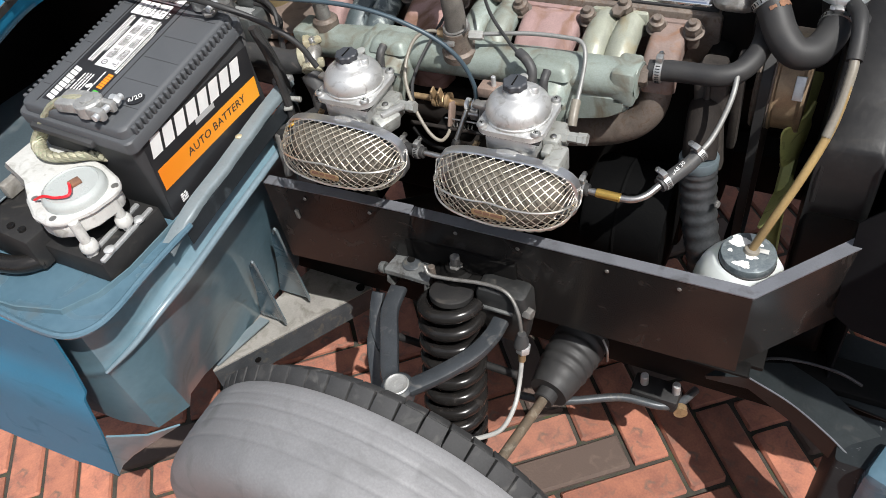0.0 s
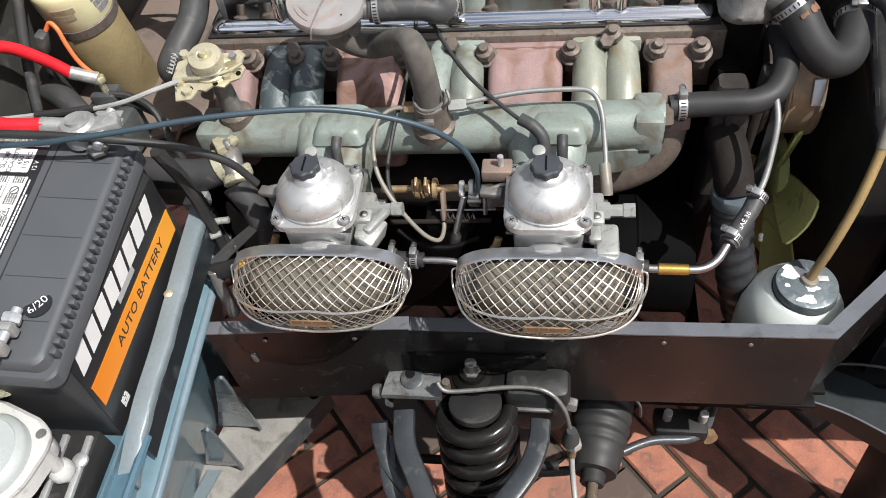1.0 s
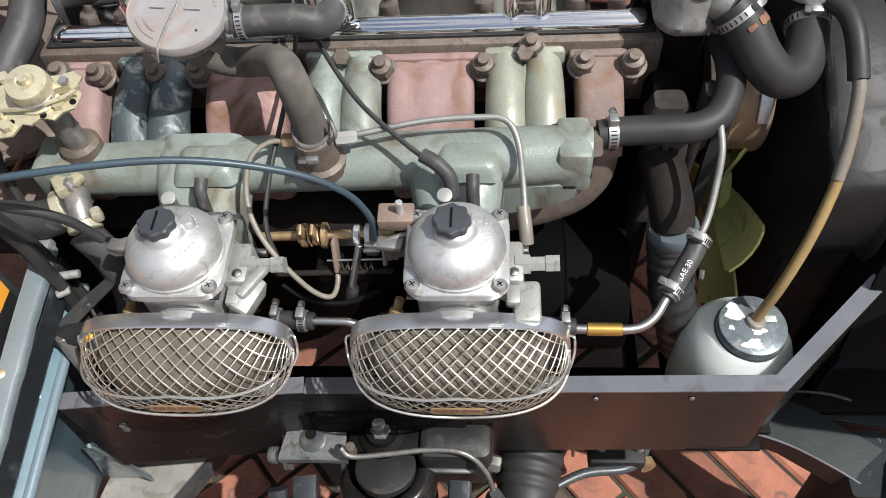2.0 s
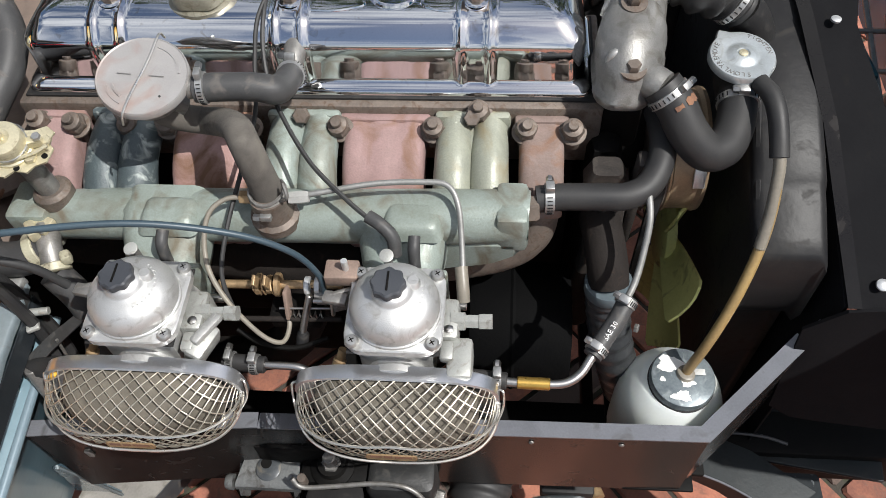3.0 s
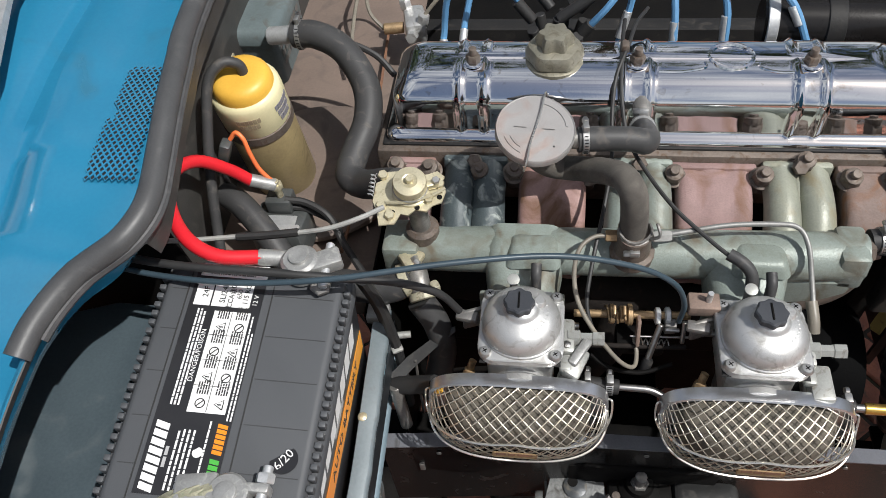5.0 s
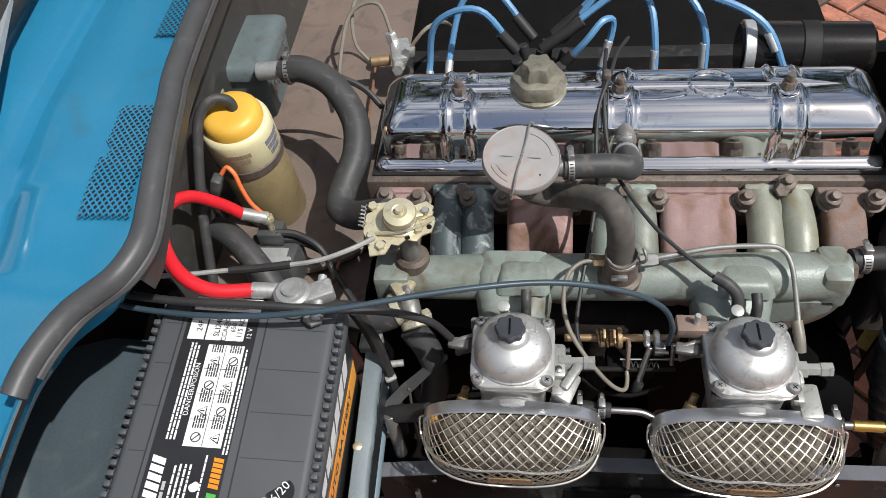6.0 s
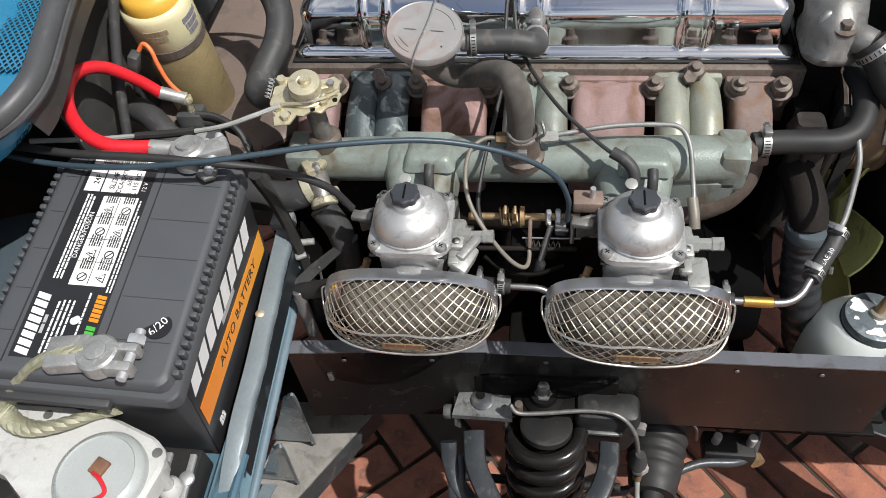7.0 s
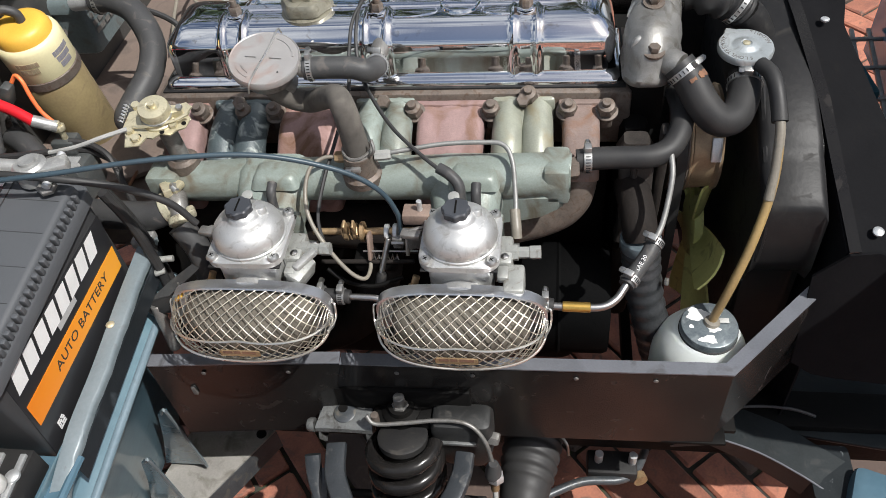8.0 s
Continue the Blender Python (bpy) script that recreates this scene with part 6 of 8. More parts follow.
loft(bm, [[(x, y, z) for x, y in rrect(-0.516 + i, -0.430 - i, 0.078 + i, 0.20 - i, 0.008, 3)] for z, i in ((0.725, 0.010), (0.730, 0.004), (0.792, 0.002), (0.794, -0.0015), (0.806, -0.0015), (0.812, 0.003), (0.815, 0.010), (0.8155, 0.018))])
part("housing", bm, "motor_grey", wb)
bm = bars(facing((-0.4315, 0.135, 0.778), (1, 0, 0.05)), -0.045, 0.045, 3, 0.011, 0.007, 31)
part("raised_marks", bm, "alloy_dull", wb)
part("spigot", rod(B(), (-0.432, 0.068, 0.816), (-0.395, 0.066, 0.820), 0.011), "zinc", wb)
part("lug", block(B(), (-0.486, 0.044, 0.80), (0.020, 0.020, 0.008), 0.003), "gold_zinc", wb)
part("lug_bolt", hexnut(B(), (-0.486, 0.040, 0.804), (0, 0, 1), 0.006, 0.006), "zinc", wb)
part("drive_tube", rod(B(), (-0.49, 0.040, 0.79), (-0.44, 0.036, 0.79), 0.006), "alloy_dull", wb)

# horn on its white bracket on the shelf
horn = thing("horn", (-0.335, -0.565, 0.632), "white cast horn with clear round cap on metal feet", "horn")
hm = Matrix.Translation((-0.328, -0.558, 0.722))
poly = [(-0.47, -0.486), (-0.42, -0.497), (-0.38, -0.498), (-0.335, -0.505), (-0.296, -0.519), (-0.283, -0.530), (-0.281, -0.545), (-0.288, -0.575), (-0.308, -0.604), (-0.325, -0.611), (-0.350, -0.608), (-0.384, -0.588), (-0.412, -0.560), (-0.47, -0.548)]
part("casting", prism(B(), poly, 0.010, Matrix.Translation((0, 0, 0.718)), 0.003), "white_cast", horn)
part("casting_wall", prism(B(), [(x * 0.93 - 0.024, y * 0.93 - 0.039) for x, y in poly], 0.022, Matrix.Translation((0, 0, 0.697)), 0.003), "white_cast", horn)
capo = part("clear_cap", turned(B(), [(0.0385, 0.004), (0.0385, 0.012), (0.0365, 0.016), (0.032, 0.0185), (0.0310, 0.0172), (0.001, 0.0172)], hm @ Vector((0, 0, 0)), (0, 0, 1), 40), "clear_cap", horn, "translucent grey cap")
part("contact", block(B(), hm @ Vector((0.002, 0.004, 0.0192)), (0.013, 0.014, 0.004), 0.001, Matrix.Rotation(radians(-22), 4, "Z")), "rust", capo)
part("red_wire", tube(B(), [hm @ Vector(p) for p in ((0.000, -0.002, 0.022), (0.010, -0.008, 0.025), (0.016, -0.018, 0.022), (0.002, -0.026, 0.021), (-0.016, -0.028, 0.020), (-0.036, -0.030, 0.010))], 0.0018, 7), "red_cable", capo, "thin red wire")
for p in ((-0.289, -0.533), (-0.322, -0.602), (-0.372, -0.583), (-0.40, -0.506)):
    part("flange_hole", turned(B(), [(0.0045, 0), (0.0045, 0.0008)], (p[0], p[1], 0.7275), (0, 0, 1), 12), "alloy_dull", horn)
for u, v in ((-0.291, -0.545), (-0.302, -0.594), (-0.375, -0.545)):
    ft = part("foot", rod(B(), (u, v, 0.668), (u, v, 0.722), 0.0065), "white_cast", horn)
    part("foot_nut", turned(B(), [(0.010, 0), (0.011, 0.002), (0.010, 0.010), (0.007, 0.013)], (u, v, 0.676), (0, 0, 1), 16), "white_cast", ft)
part("base_plate", block(B(), (-0.338, -0.553, 0.650), (0.118, 0.104, 0.034), 0.003), "black_matt", horn)
for x in (-0.306, -0.283):
    part("base_strip", block(B(), (x, -0.555, 0.6685), (0.006, 0.094, 0.005), 0.001, Matrix.Rotation(radians(3), 4, "Z")), "zinc", horn, "bare metal strip")
for p in ((-0.2835, -0.532, 0.6705), (-0.2825, -0.585, 0.6705)):
    part("strip_bolt", turned(B(), [(0.007, 0), (0.007, 0.003), (0.004, 0.005)], p, (0, 0, 1), 16), "zinc", horn)
part("support_box", block(B(), (-0.445, -0.580, 0.662), (0.14, 0.075, 0.050), 0.004, Matrix.Rotation(radians(-4), 4, "Z")), "black_matt", horn)
for x in (-0.42, -0.40):
    part("box_bolt", turned(B(), [(0.005, 0), (0.005, 0.003)], (x, -0.606, 0.687), (0, 0, 1), 10), "black_paint", horn)
part("support_tube", tube(B(), [(-0.54, -0.635, 0.648), (-0.46, -0.640, 0.650), (-0.41, -0.632, 0.648), (-0.385, -0.610, 0.645)], 0.012, 12), "black_paint", horn)

# wiper arm
wip = thing("wiper_arm", (-0.575, -0.25, 0.925), "silver metal windscreen wiper arm", "wiper arm")
part("head", turned(B(), [(0.013, 0), (0.013, 0.014), (0.010, 0.019), (0.004, 0.021)], (-0.606, -0.245, 0.929), (-0.1, 0, 1), 20), "zinc", wip)
bm = B()
loft(bm, [[(x + u, y, z + v) for u, v in ((-w, 0), (-w * 0.8, h), (w * 0.8, h), (w, 0))] for x, y, z, w, h in ((-0.606, -0.238, 0.930, 0.012, 0.014), (-0.609, -0.20, 0.938, 0.011, 0.013), (-0.614, -0.15, 0.946, 0.010, 0.010), (-0.629, -0.08, 0.956, 0.007, 0.007), (-0.649, 0.0, 0.965, 0.005, 0.004), (-0.68, 0.12, 0.975, 0.004, 0.003))])
part("arm", bm, "zinc", wip)
solo("windscreen_seal", tube(B(), [(-0.61, -0.5, 0.955), (-0.635, -0.2, 0.957), (-0.66, 0.0, 0.958), (-0.70, 0.4, 0.96)], 0.018, 10), "rubber", "dark rubber windscreen seal on the cowl", "rubber seal")


# ---- cooling, front of the engine ----
th = thing("thermostat_housing", (0.325, -0.03, 0.72), "dull cast alloy thermostat housing with bolts", "thermostat housing")
rings = []
for x, y, z, rx, ry in ((0.318, -0.035, 0.772, 0.026, 0.046), (0.318, -0.035, 0.778, 0.033, 0.055), (0.318, -0.035, 0.786, 0.034, 0.056), (0.318, -0.035, 0.789, 0.031, 0.052), (0.318, -0.034, 0.806, 0.032, 0.051), (0.318, -0.030, 0.819, 0.030, 0.046), (0.318, -0.024, 0.830, 0.025, 0.038), (0.319, -0.016, 0.837, 0.015, 0.025)):
    rings.append([(x + (rx * math.cos(a) + 0.12 * ry * math.sin(a)) * (1 + 0.035 * math.sin(7 * a)), y + ry * math.sin(a) * (1 + 0.03 * math.sin(5 * a)), z + 0.002 * math.sin(3 * a)) for a in (2 * math.pi * i / 40 for i in range(40))])
bm = B()
loft(bm, rings)
part("body", bm, "alloy_cast", th, "", 60)
part("pedestal", block(B(), (0.316, -0.020, 0.735), (0.044, 0.075, 0.085), 0.010), "oily_shade_black", th)
for k in range(6):
    y = 0.010 - 0.0135 * k
    part("cast_rib", tube(B(), [(0.294, y - 0.006, 0.812), (0.298, y - 0.004, 0.822), (0.307, y - 0.001, 0.830 - 0.0012 * k), (0.324, y + 0.002, 0.833 - 0.0022 * k)], [0.0030, 0.0042, 0.0044, 0.0028], 10, 5), "alloy_rib", th)
part("outlet", tube(B(), [(0.322, -0.010, 0.800), (0.325, 0.016, 0.818), (0.334, 0.034, 0.824), (0.352, 0.036, 0.824)], [0.030, 0.029, 0.024, 0.021], 20), "alloy_cast", th, "dull alloy outlet")
part("by_pass", tube(B(), [(0.328, -0.062, 0.800), (0.336, -0.072, 0.801), (0.345, -0.079, 0.800)], [0.016, 0.0155, 0.015], 16), "alloy_cast", th)
for p in ((0.316, -0.072, 0.810), (0.318, -0.012, 0.834)):
    bt = part("housing_bolt", hexnut(B(), Vector(p) + Vector((0, 0, 0.006)), (0, -0.2, 1), 0.0068, 0.008), "brown_steel", th)
    part("bolt_washer", turned(B(), [(0.012, 0), (0.012, 0.003)], Vector(p) + Vector((0, 0, 0.004)), (0, -0.2, 1), 18), "brown_steel", bt)
bm = bars(facing((0.345, -0.060, 0.783), (0.85, -0.25, 0.45)), -0.010, 0.012, 2, 0.006, 0.004, 3)
part("cast_marks", bm, "alloy", th)

bel = solo("top_hose", tube(B(), [(0.346, 0.036, 0.828), (0.362, 0.034, 0.829), (0.385, 0.022, 0.826), (0.407, 0.026, 0.818), (0.424, 0.028, 0.804)], 0.0215, 20, 14, 1.0, 0.11, 7), "rubber", "ribbed black rubber top hose", "hose")
clamp(bel, (0.415, 0.027, 0.812), (0.8, -0.2, -0.5), 0.0225)
clamp(bel, (0.350, 0.036, 0.829), (1, 0, 0), 0.0215)
uh = solo("by_pass_hose", tube(B(), [(0.343, -0.077, 0.801), (0.356, -0.088, 0.789), (0.370, -0.103, 0.769), (0.388, -0.110, 0.752), (0.407, -0.100, 0.747), (0.419, -0.076, 0.751), (0.424, -0.052, 0.757), (0.424, -0.042, 0.760)], 0.0182, 18), "rubber", "black rubber hose bent from thermostat to radiator neck", "hose")
clamp(uh, (0.347, -0.081, 0.798), (0.62, -0.5, -0.58), 0.0187, 0.0075)
clamp(uh, (0.4235, -0.056, 0.756), (0.05, 0.95, 0.25), 0.0187, 0.008)
wq = Vector((0.60, -0.56, -0.60)).to_track_quat("Z", "Y").to_matrix()
for a0, a1, w in ((40, 100, 0.007), (112, 138, 0.004)):
    part("worn_band", plate(B(), [[Vector((0.357, -0.0895, 0.7875)) + wq @ Vector((0.0188 * math.cos(radians(a)), 0.0188 * math.sin(radians(a)), h * (1 + 0.25 * math.sin(a * 0.3)))) for a in range(a0, a1 + 1, 6)] for h in (-w / 2, w / 2)], 0.0006), "rust", uh, "rusty stain from an old clip")
wh = solo("manifold_hose", tube(B(), [(0.236, -0.150, 0.727), (0.262, -0.148, 0.729), (0.295, -0.149, 0.731), (0.318, -0.148, 0.732), (0.337, -0.138, 0.735), (0.349, -0.116, 0.742), (0.353, -0.088, 0.748), (0.350, -0.055, 0.748)], 0.0128, 16), "rubber", "dark grey rubber hose from manifold to water pump", "hose")
clamp(wh, (0.243, -0.1495, 0.7275), (1, 0.05, 0), 0.0131, 0.009)

rad = thing("radiator", (0.47, 0.07, 0.36), "black painted radiator with brass core", "radiator")
slab = [(0.30, 0.788), (0.16, 0.788), (0.04, 0.781), (-0.05, 0.745), (-0.105, 0.722), (-0.112, 0.7145), (-0.130, 0.7065), (-0.160, 0.6905), (-0.1735, 0.683), (-0.178, 0.676), (-0.180, 0.600), (-0.172, 0.575), (-0.150, 0.560), (-0.150, 0.25), (0.30, 0.25)]
bm = B()
loft(bm, [[(x, y - k * 0.5, z - k) for y, z in slab] for x, k in ((0.440, 0.012), (0.443, 0.004), (0.450, 0.0), (0.500, 0.0), (0.506, 0.003), (0.509, 0.010))])
part("tank", bm, "radiator_black", rad, "", 50)
part("top_fold", tube(B(), [(0.446, 0.04, 0.780), (0.447, -0.05, 0.741), (0.446, -0.127, 0.701), (0.447, -0.165, 0.676), (0.446, -0.178, 0.64), (0.446, -0.178, 0.60)], 0.0045, 8), "radiator_black", rad)
part("side_bolt", turned(B(), [(0.0075, 0), (0.0075, 0.0015), (0.006, 0.002), (0.002, 0.001)], (0.483, -0.127, 0.7025), (0, -0.45, 0.9), 16), "radiator_black", rad)
part("seam", tube(B(), [(0.448, -0.085, 0.7255), (0.478, -0.086, 0.7250), (0.504, -0.085, 0.7255)], 0.0012, 6), "radiator_black", rad)
part("core", block(B(), (0.4440, 0.07, 0.52), (0.004, 0.40, 0.26), 0.001), "oily_shade_black", rad)
part("neck", tube(B(), [(0.450, -0.020, 0.735), (0.432, -0.024, 0.745), (0.424, -0.024, 0.765), (0.423, -0.024, 0.780)], [0.022, 0.022, 0.021, 0.021], 20), "black_matt", rad)
part("neck_inlet", tube(B(), [(0.424, -0.045, 0.759), (0.424, -0.028, 0.763)], 0.0165, 16), "black_matt", rad)
part("top_inlet", tube(B(), [(0.426, 0.028, 0.802), (0.440, 0.030, 0.785), (0.455, 0.030, 0.755)], 0.0195, 16), "black_matt", rad)
cz = Vector((0.423, -0.026, 0.787))
ca = Vector((0.02, -0.06, 1)).normalized()
rings = []
qc = facing(cz, ca, (0, 1, 0))
for r, h in ((0.0285, -0.004), (0.0305, -0.003), (0.0310, 0.002), (0.0295, 0.0050), (0.0200, 0.0056), (0.0170, 0.0045), (0.0140, 0.0047), (0.0105, 0.0075), (0.0060, 0.0082), (0.0050, 0.0070), (0.001, 0.0072)):
    ring = []
    for i in range(48):
        a = 2 * math.pi * i / 48
        k = 1.0
        if r > 0.027:
            k += 0.30 * math.exp(-((a - radians(300)) / 0.13) ** 2) + 0.22 * math.exp(-((a - radians(120)) / 0.16) ** 2)
        ring.append(qc @ Vector((r * k * math.cos(a), r * k * math.sin(a), h)))
    rings.append(ring)
bm = B()
loft(bm, rings)
rc = part("radiator_cap", bm, "lid_zinc", rad, "pressed zinc cap with an embossed ring of words")
part("rivet", turned(B(), [(0.0042, 0), (0.0042, 0.001), (0.002, 0.0018)], qc @ Vector((0, 0, 0.0072)), ca, 16), "gold_zinc", rc)
for word, a0, a1 in (("REMOVE", 205, 150), ("SLOWLY", 275, 215), ("TIGHTEN", 70, 10)):
    for i, ch in enumerate(word):
        a = radians(a0 + (a1 - a0) * i / (len(word) - 1))
        p = qc @ Matrix.Translation((0.0250 * math.cos(a), 0.0250 * math.sin(a), 0.0053)) @ Matrix.Rotation(a - math.pi / 2, 4, "Z")
        part("embossed_letter", lettering(ch, 0.0068, p, thick=0.0003), "alloy_dull", rc)

ov = solo("overflow_tube", tube(B(), [(0.447, -0.098, 0.774), (0.451, -0.128, 0.748), (0.447, -0.163, 0.702), (0.431, -0.198, 0.652), (0.412, -0.224, 0.602), (0.397, -0.237, 0.556)], 0.0052, 12), "tube_amber", "amber stained overflow tube into the bottle", "hose")
part("upper_sleeve", tube(B(), [(0.436, -0.054, 0.784), (0.443, -0.070, 0.785), (0.447, -0.086, 0.780), (0.4495, -0.104, 0.768), (0.4505, -0.120, 0.756)], 0.0088, 12), "rubber", ov, "black rubber sleeve")
part("grey_length", tube(B(), [(0.4506, -0.120, 0.757), (0.4510, -0.130, 0.746), (0.4485, -0.153, 0.716), (0.443, -0.173, 0.690)], 0.0056, 12), "tube_grey", ov)

bot = thing("overflow_bottle", (0.390, -0.240, 0.40), "white plastic overflow bottle with peeling dark cap", "bottle")
part("body", turned(B(), [(0.046, 0.0), (0.054, 0.006), (0.0570, 0.02), (0.0575, 0.085), (0.056, 0.102), (0.051, 0.118), (0.0445, 0.130), (0.038, 0.137), (0.034, 0.142)], (0.390, -0.240, 0.400), seg=44), "bottle", bot, "", 60)
part("cap", turned(B(), [(0.0325, 0.0), (0.0332, 0.002), (0.0332, 0.010), (0.0322, 0.0125), (0.0312, 0.0130), (0.001, 0.0132)], (0.394, -0.241, 0.541), (0.02, -0.03, 1), 40), "cap_dark", bot, "dark cap with flaked white paint")
part("cap_ring", turned(B(), [(0.0330, 0), (0.0342, 0.001), (0.0342, 0.003), (0.0330, 0.004)], (0.394, -0.241, 0.540), (0.02, -0.03, 1), 40), "ink", bot)
part("tube_socket", turned(B(), [(0.010, 0), (0.009, 0.004), (0.007, 0.005)], (0.397, -0.238, 0.553), (0.1, 0.1, 1), 16), "tube_grey", bot)
rnd = random.Random(5)
for at_, sx, sy in (((-0.012, 0.013), 0.0165, 0.0105), ((-0.003, -0.022), 0.0115, 0.0065), ((0.004, -0.007), 0.0085, 0.0050), ((-0.021, -0.004), 0.0035, 0.003), ((0.012, 0.015), 0.003, 0.0025)):
    poly = [(sx * k * math.cos(a), sy * k * math.sin(a)) for a, k in ((i * 2 * math.pi / 26, 0.82 + 0.16 * math.sin(3 * i * 2 * math.pi / 26 + sx * 900) + rnd.uniform(-0.12, 0.14)) for i in range(26))]
    part("paint_flake", prism(B(), poly, 0.0005, facing((0.394 + at_[0], -0.241 + at_[1], 0.5541 - at_[0] * 0.02 + at_[1] * 0.03), (0.02, -0.03, 1), (0, 1, 0)), 0), "flake_white", bot, "flake of white paint")
part("cap_tab", block(B(), (0.411, -0.236, 0.5555), (0.011, 0.007, 0.0016), 0.0005), "white_cast", bot)
part("bracket", block(B(), (0.390, -0.240, 0.394), (0.11, 0.10, 0.008), 0.002), "oily_shade_black", bot)
part("bracket_arm", block(B(), (0.390, -0.298, 0.396), (0.08, 0.024, 0.006), 0.002), "oily_shade_black", bot)

shroud = thing("radiator_shroud", (0.55, 0.0, 0.4), "black cardboard radiator duct panels", "duct panel")
bm = plate(B(), [[(0.487, 0.30, 0.790), (0.486, 0.16, 0.790), (0.487, 0.035, 0.787), (0.507, -0.06, 0.738), (0.519, -0.14, 0.690), (0.530, -0.210, 0.648)], [(0.60, 0.30, 0.785), (0.575, 0.16, 0.782), (0.545, 0.035, 0.776), (0.575, -0.06, 0.728), (0.605, -0.14, 0.683), (0.635, -0.205, 0.640)]], 0.003)
part("top_panel", bm, "card_black", shroud)
bm = plate(B(), [[(0.507, 0.0, 0.755), (0.510, -0.06, 0.732), (0.522, -0.14, 0.686), (0.531, -0.207, 0.645)], [(0.512, 0.0, 0.20), (0.514, -0.06, 0.20), (0.522, -0.14, 0.20), (0.530, -0.215, 0.20)]], 0.003)
part("inner_panel", bm, "card_black", shroud)
bm = plate(B(), [[(0.487, 0.30, 0.790), (0.487, 0.035, 0.787), (0.507, -0.06, 0.738), (0.530, -0.210, 0.648)], [(0.499, 0.30, 0.793), (0.499, 0.035, 0.790), (0.519, -0.06, 0.741), (0.541, -0.212, 0.651)]], 0.006)
part("folded_edge", bm, "black_paint", shroud)
bm = plate(B(), [[(0.500, -0.213, 0.610), (0.530, -0.214, 0.647), (0.560, -0.213, 0.650), (0.64, -0.212, 0.610), (0.70, -0.21, 0.60)], [(0.505, -0.232, 0.47), (0.53, -0.238, 0.455), (0.56, -0.24, 0.45), (0.64, -0.245, 0.445), (0.70, -0.25, 0.44)]], 0.004)
part("side_panel", bm, "card_black", shroud, "dark brown-black side panel")
part("panel_screw", turned(B(), [(0.006, 0), (0.006, 0.002), (0.003, 0.004)], (0.559, -0.192, 0.662), (0, -0.3, 1), 16), "zinc", shroud)
part("panel_screw", turned(B(), [(0.005, 0), (0.005, 0.002), (0.003, 0.003)], (0.520, 0.030, 0.786), (0, 0, 1), 14), "zinc", shroud)

# out-of-view sheet, added to keep sun off the paving under the engine
sun_blocker = thing("shade_panel", (0.80, 0.05, 0.36), "unseen blue sheet added ahead of the radiator to shade the bricks", "car panel")
part("nose_sheet", plate(B(), [[(0.785, y, z), (0.795, -0.18, z), (0.80, 0.05, z), (0.80, 0.55, z)] for y, z in ((-0.28, 0.40), (-0.345, 0.60), (-0.39, 0.80), (-0.40, 0.98))], 0.003), "blue_paint", sun_blocker)
part("nose_stay", block(B(), (0.806, 0.05, 0.20), (0.02, 0.03, 0.42), 0.004), "oily_shade_black", sun_blocker)

pump = thing("water_pump", (0.36, 0.0, 0.55), "dark water pump with bronze pulley and belt", "water pump")
part("pump_body", tube(B(), [(0.29, 0.0, 0.66), (0.33, 0.0, 0.665), (0.372, 0.0, 0.668)], [0.05, 0.045, 0.038], 20), "oily_shade_black", pump)
part("timing_cover", block(B(), (0.305, 0.01, 0.54), (0.035, 0.19, 0.36), 0.015), "oily_shade_black", pump)
bm = B()
loft(bm, [[(x + u, y + v, z) for u, v in rrect(-w, w, -0.012, 0.012, 0.006, 3)] for x, y, z, w in ((0.304, -0.104, 0.722, 0.014), (0.304, -0.106, 0.708, 0.022), (0.306, -0.112, 0.680, 0.020), (0.308, -0.118, 0.640, 0.018), (0.310, -0.122, 0.600, 0.021), (0.310, -0.124, 0.580, 0.024))])
part("front_bracket", bm, "brown_dark", pump, "oily brown cast bracket")
part("bracket_rib", tube(B(), [(0.300, -0.117, 0.712), (0.303, -0.125, 0.68), (0.307, -0.134, 0.60)], 0.004, 8), "brown_dark", pump)
part("front_bracket", block(B(), (0.336, -0.100, 0.665), (0.012, 0.020, 0.15), 0.004, Matrix.Rotation(radians(6), 4, "X")), "brown_dark", pump)
part("pulley", turned(B(), [(0.066, 0), (0.068, 0.003), (0.060, 0.010), (0.060, 0.014), (0.068, 0.020), (0.066, 0.024), (0.055, 0.025)], (0.350, -0.020, 0.655), (1, 0, 0), 44), "brown_steel", pump)
part("pulley_drum", turned(B(), [(0.066, 0), (0.068, 0.002), (0.068, 0.004), (0.065, 0.006), (0.064, 0.032), (0.067, 0.036), (0.066, 0.040), (0.03, 0.042)], (0.371, -0.020, 0.655), (1, 0, 0), 40), "drum_bronze", pump, "bronze fan hub drum")
part("drum_tag", block(B(), (0.402, -0.080, 0.683), (0.012, 0.004, 0.030), 0.001, Matrix.Rotation(radians(-24), 4, "X")), "zinc", pump)
rings = []
for i in range(60):
    a = 2 * math.pi * i / 60
    y, z = 0.062 * math.cos(a), 0.062 * math.sin(a)
    if z < 0:
        z = z - 0.26 * min(1, -z / 0.03)
    rings.append([(0.357 + u, -0.020 + y * (1 + v / 0.062), 0.655 + z * (1 + (v / 0.062 if z > 0 else 0))) for u, v in ((0, 0), (0.012, 0), (0.012, 0.006), (0, 0.006))])
bm = B()
vr = [[bm.verts.new(p) for p in r] for r in rings]
for a, b in zip(vr, vr[1:] + vr[:1]):
    for i in range(4):
        bm.faces.new((a[i], a[(i + 1) % 4], b[(i + 1) % 4], b[i]))
part("belt", bm, "rubber", pump)

fan = thing("cooling_fan", (0.43, -0.02, 0.47), "yellow plastic engine fan with seven pitched blades", "fan")
fc = Vector((0.410, -0.008, 0.486))
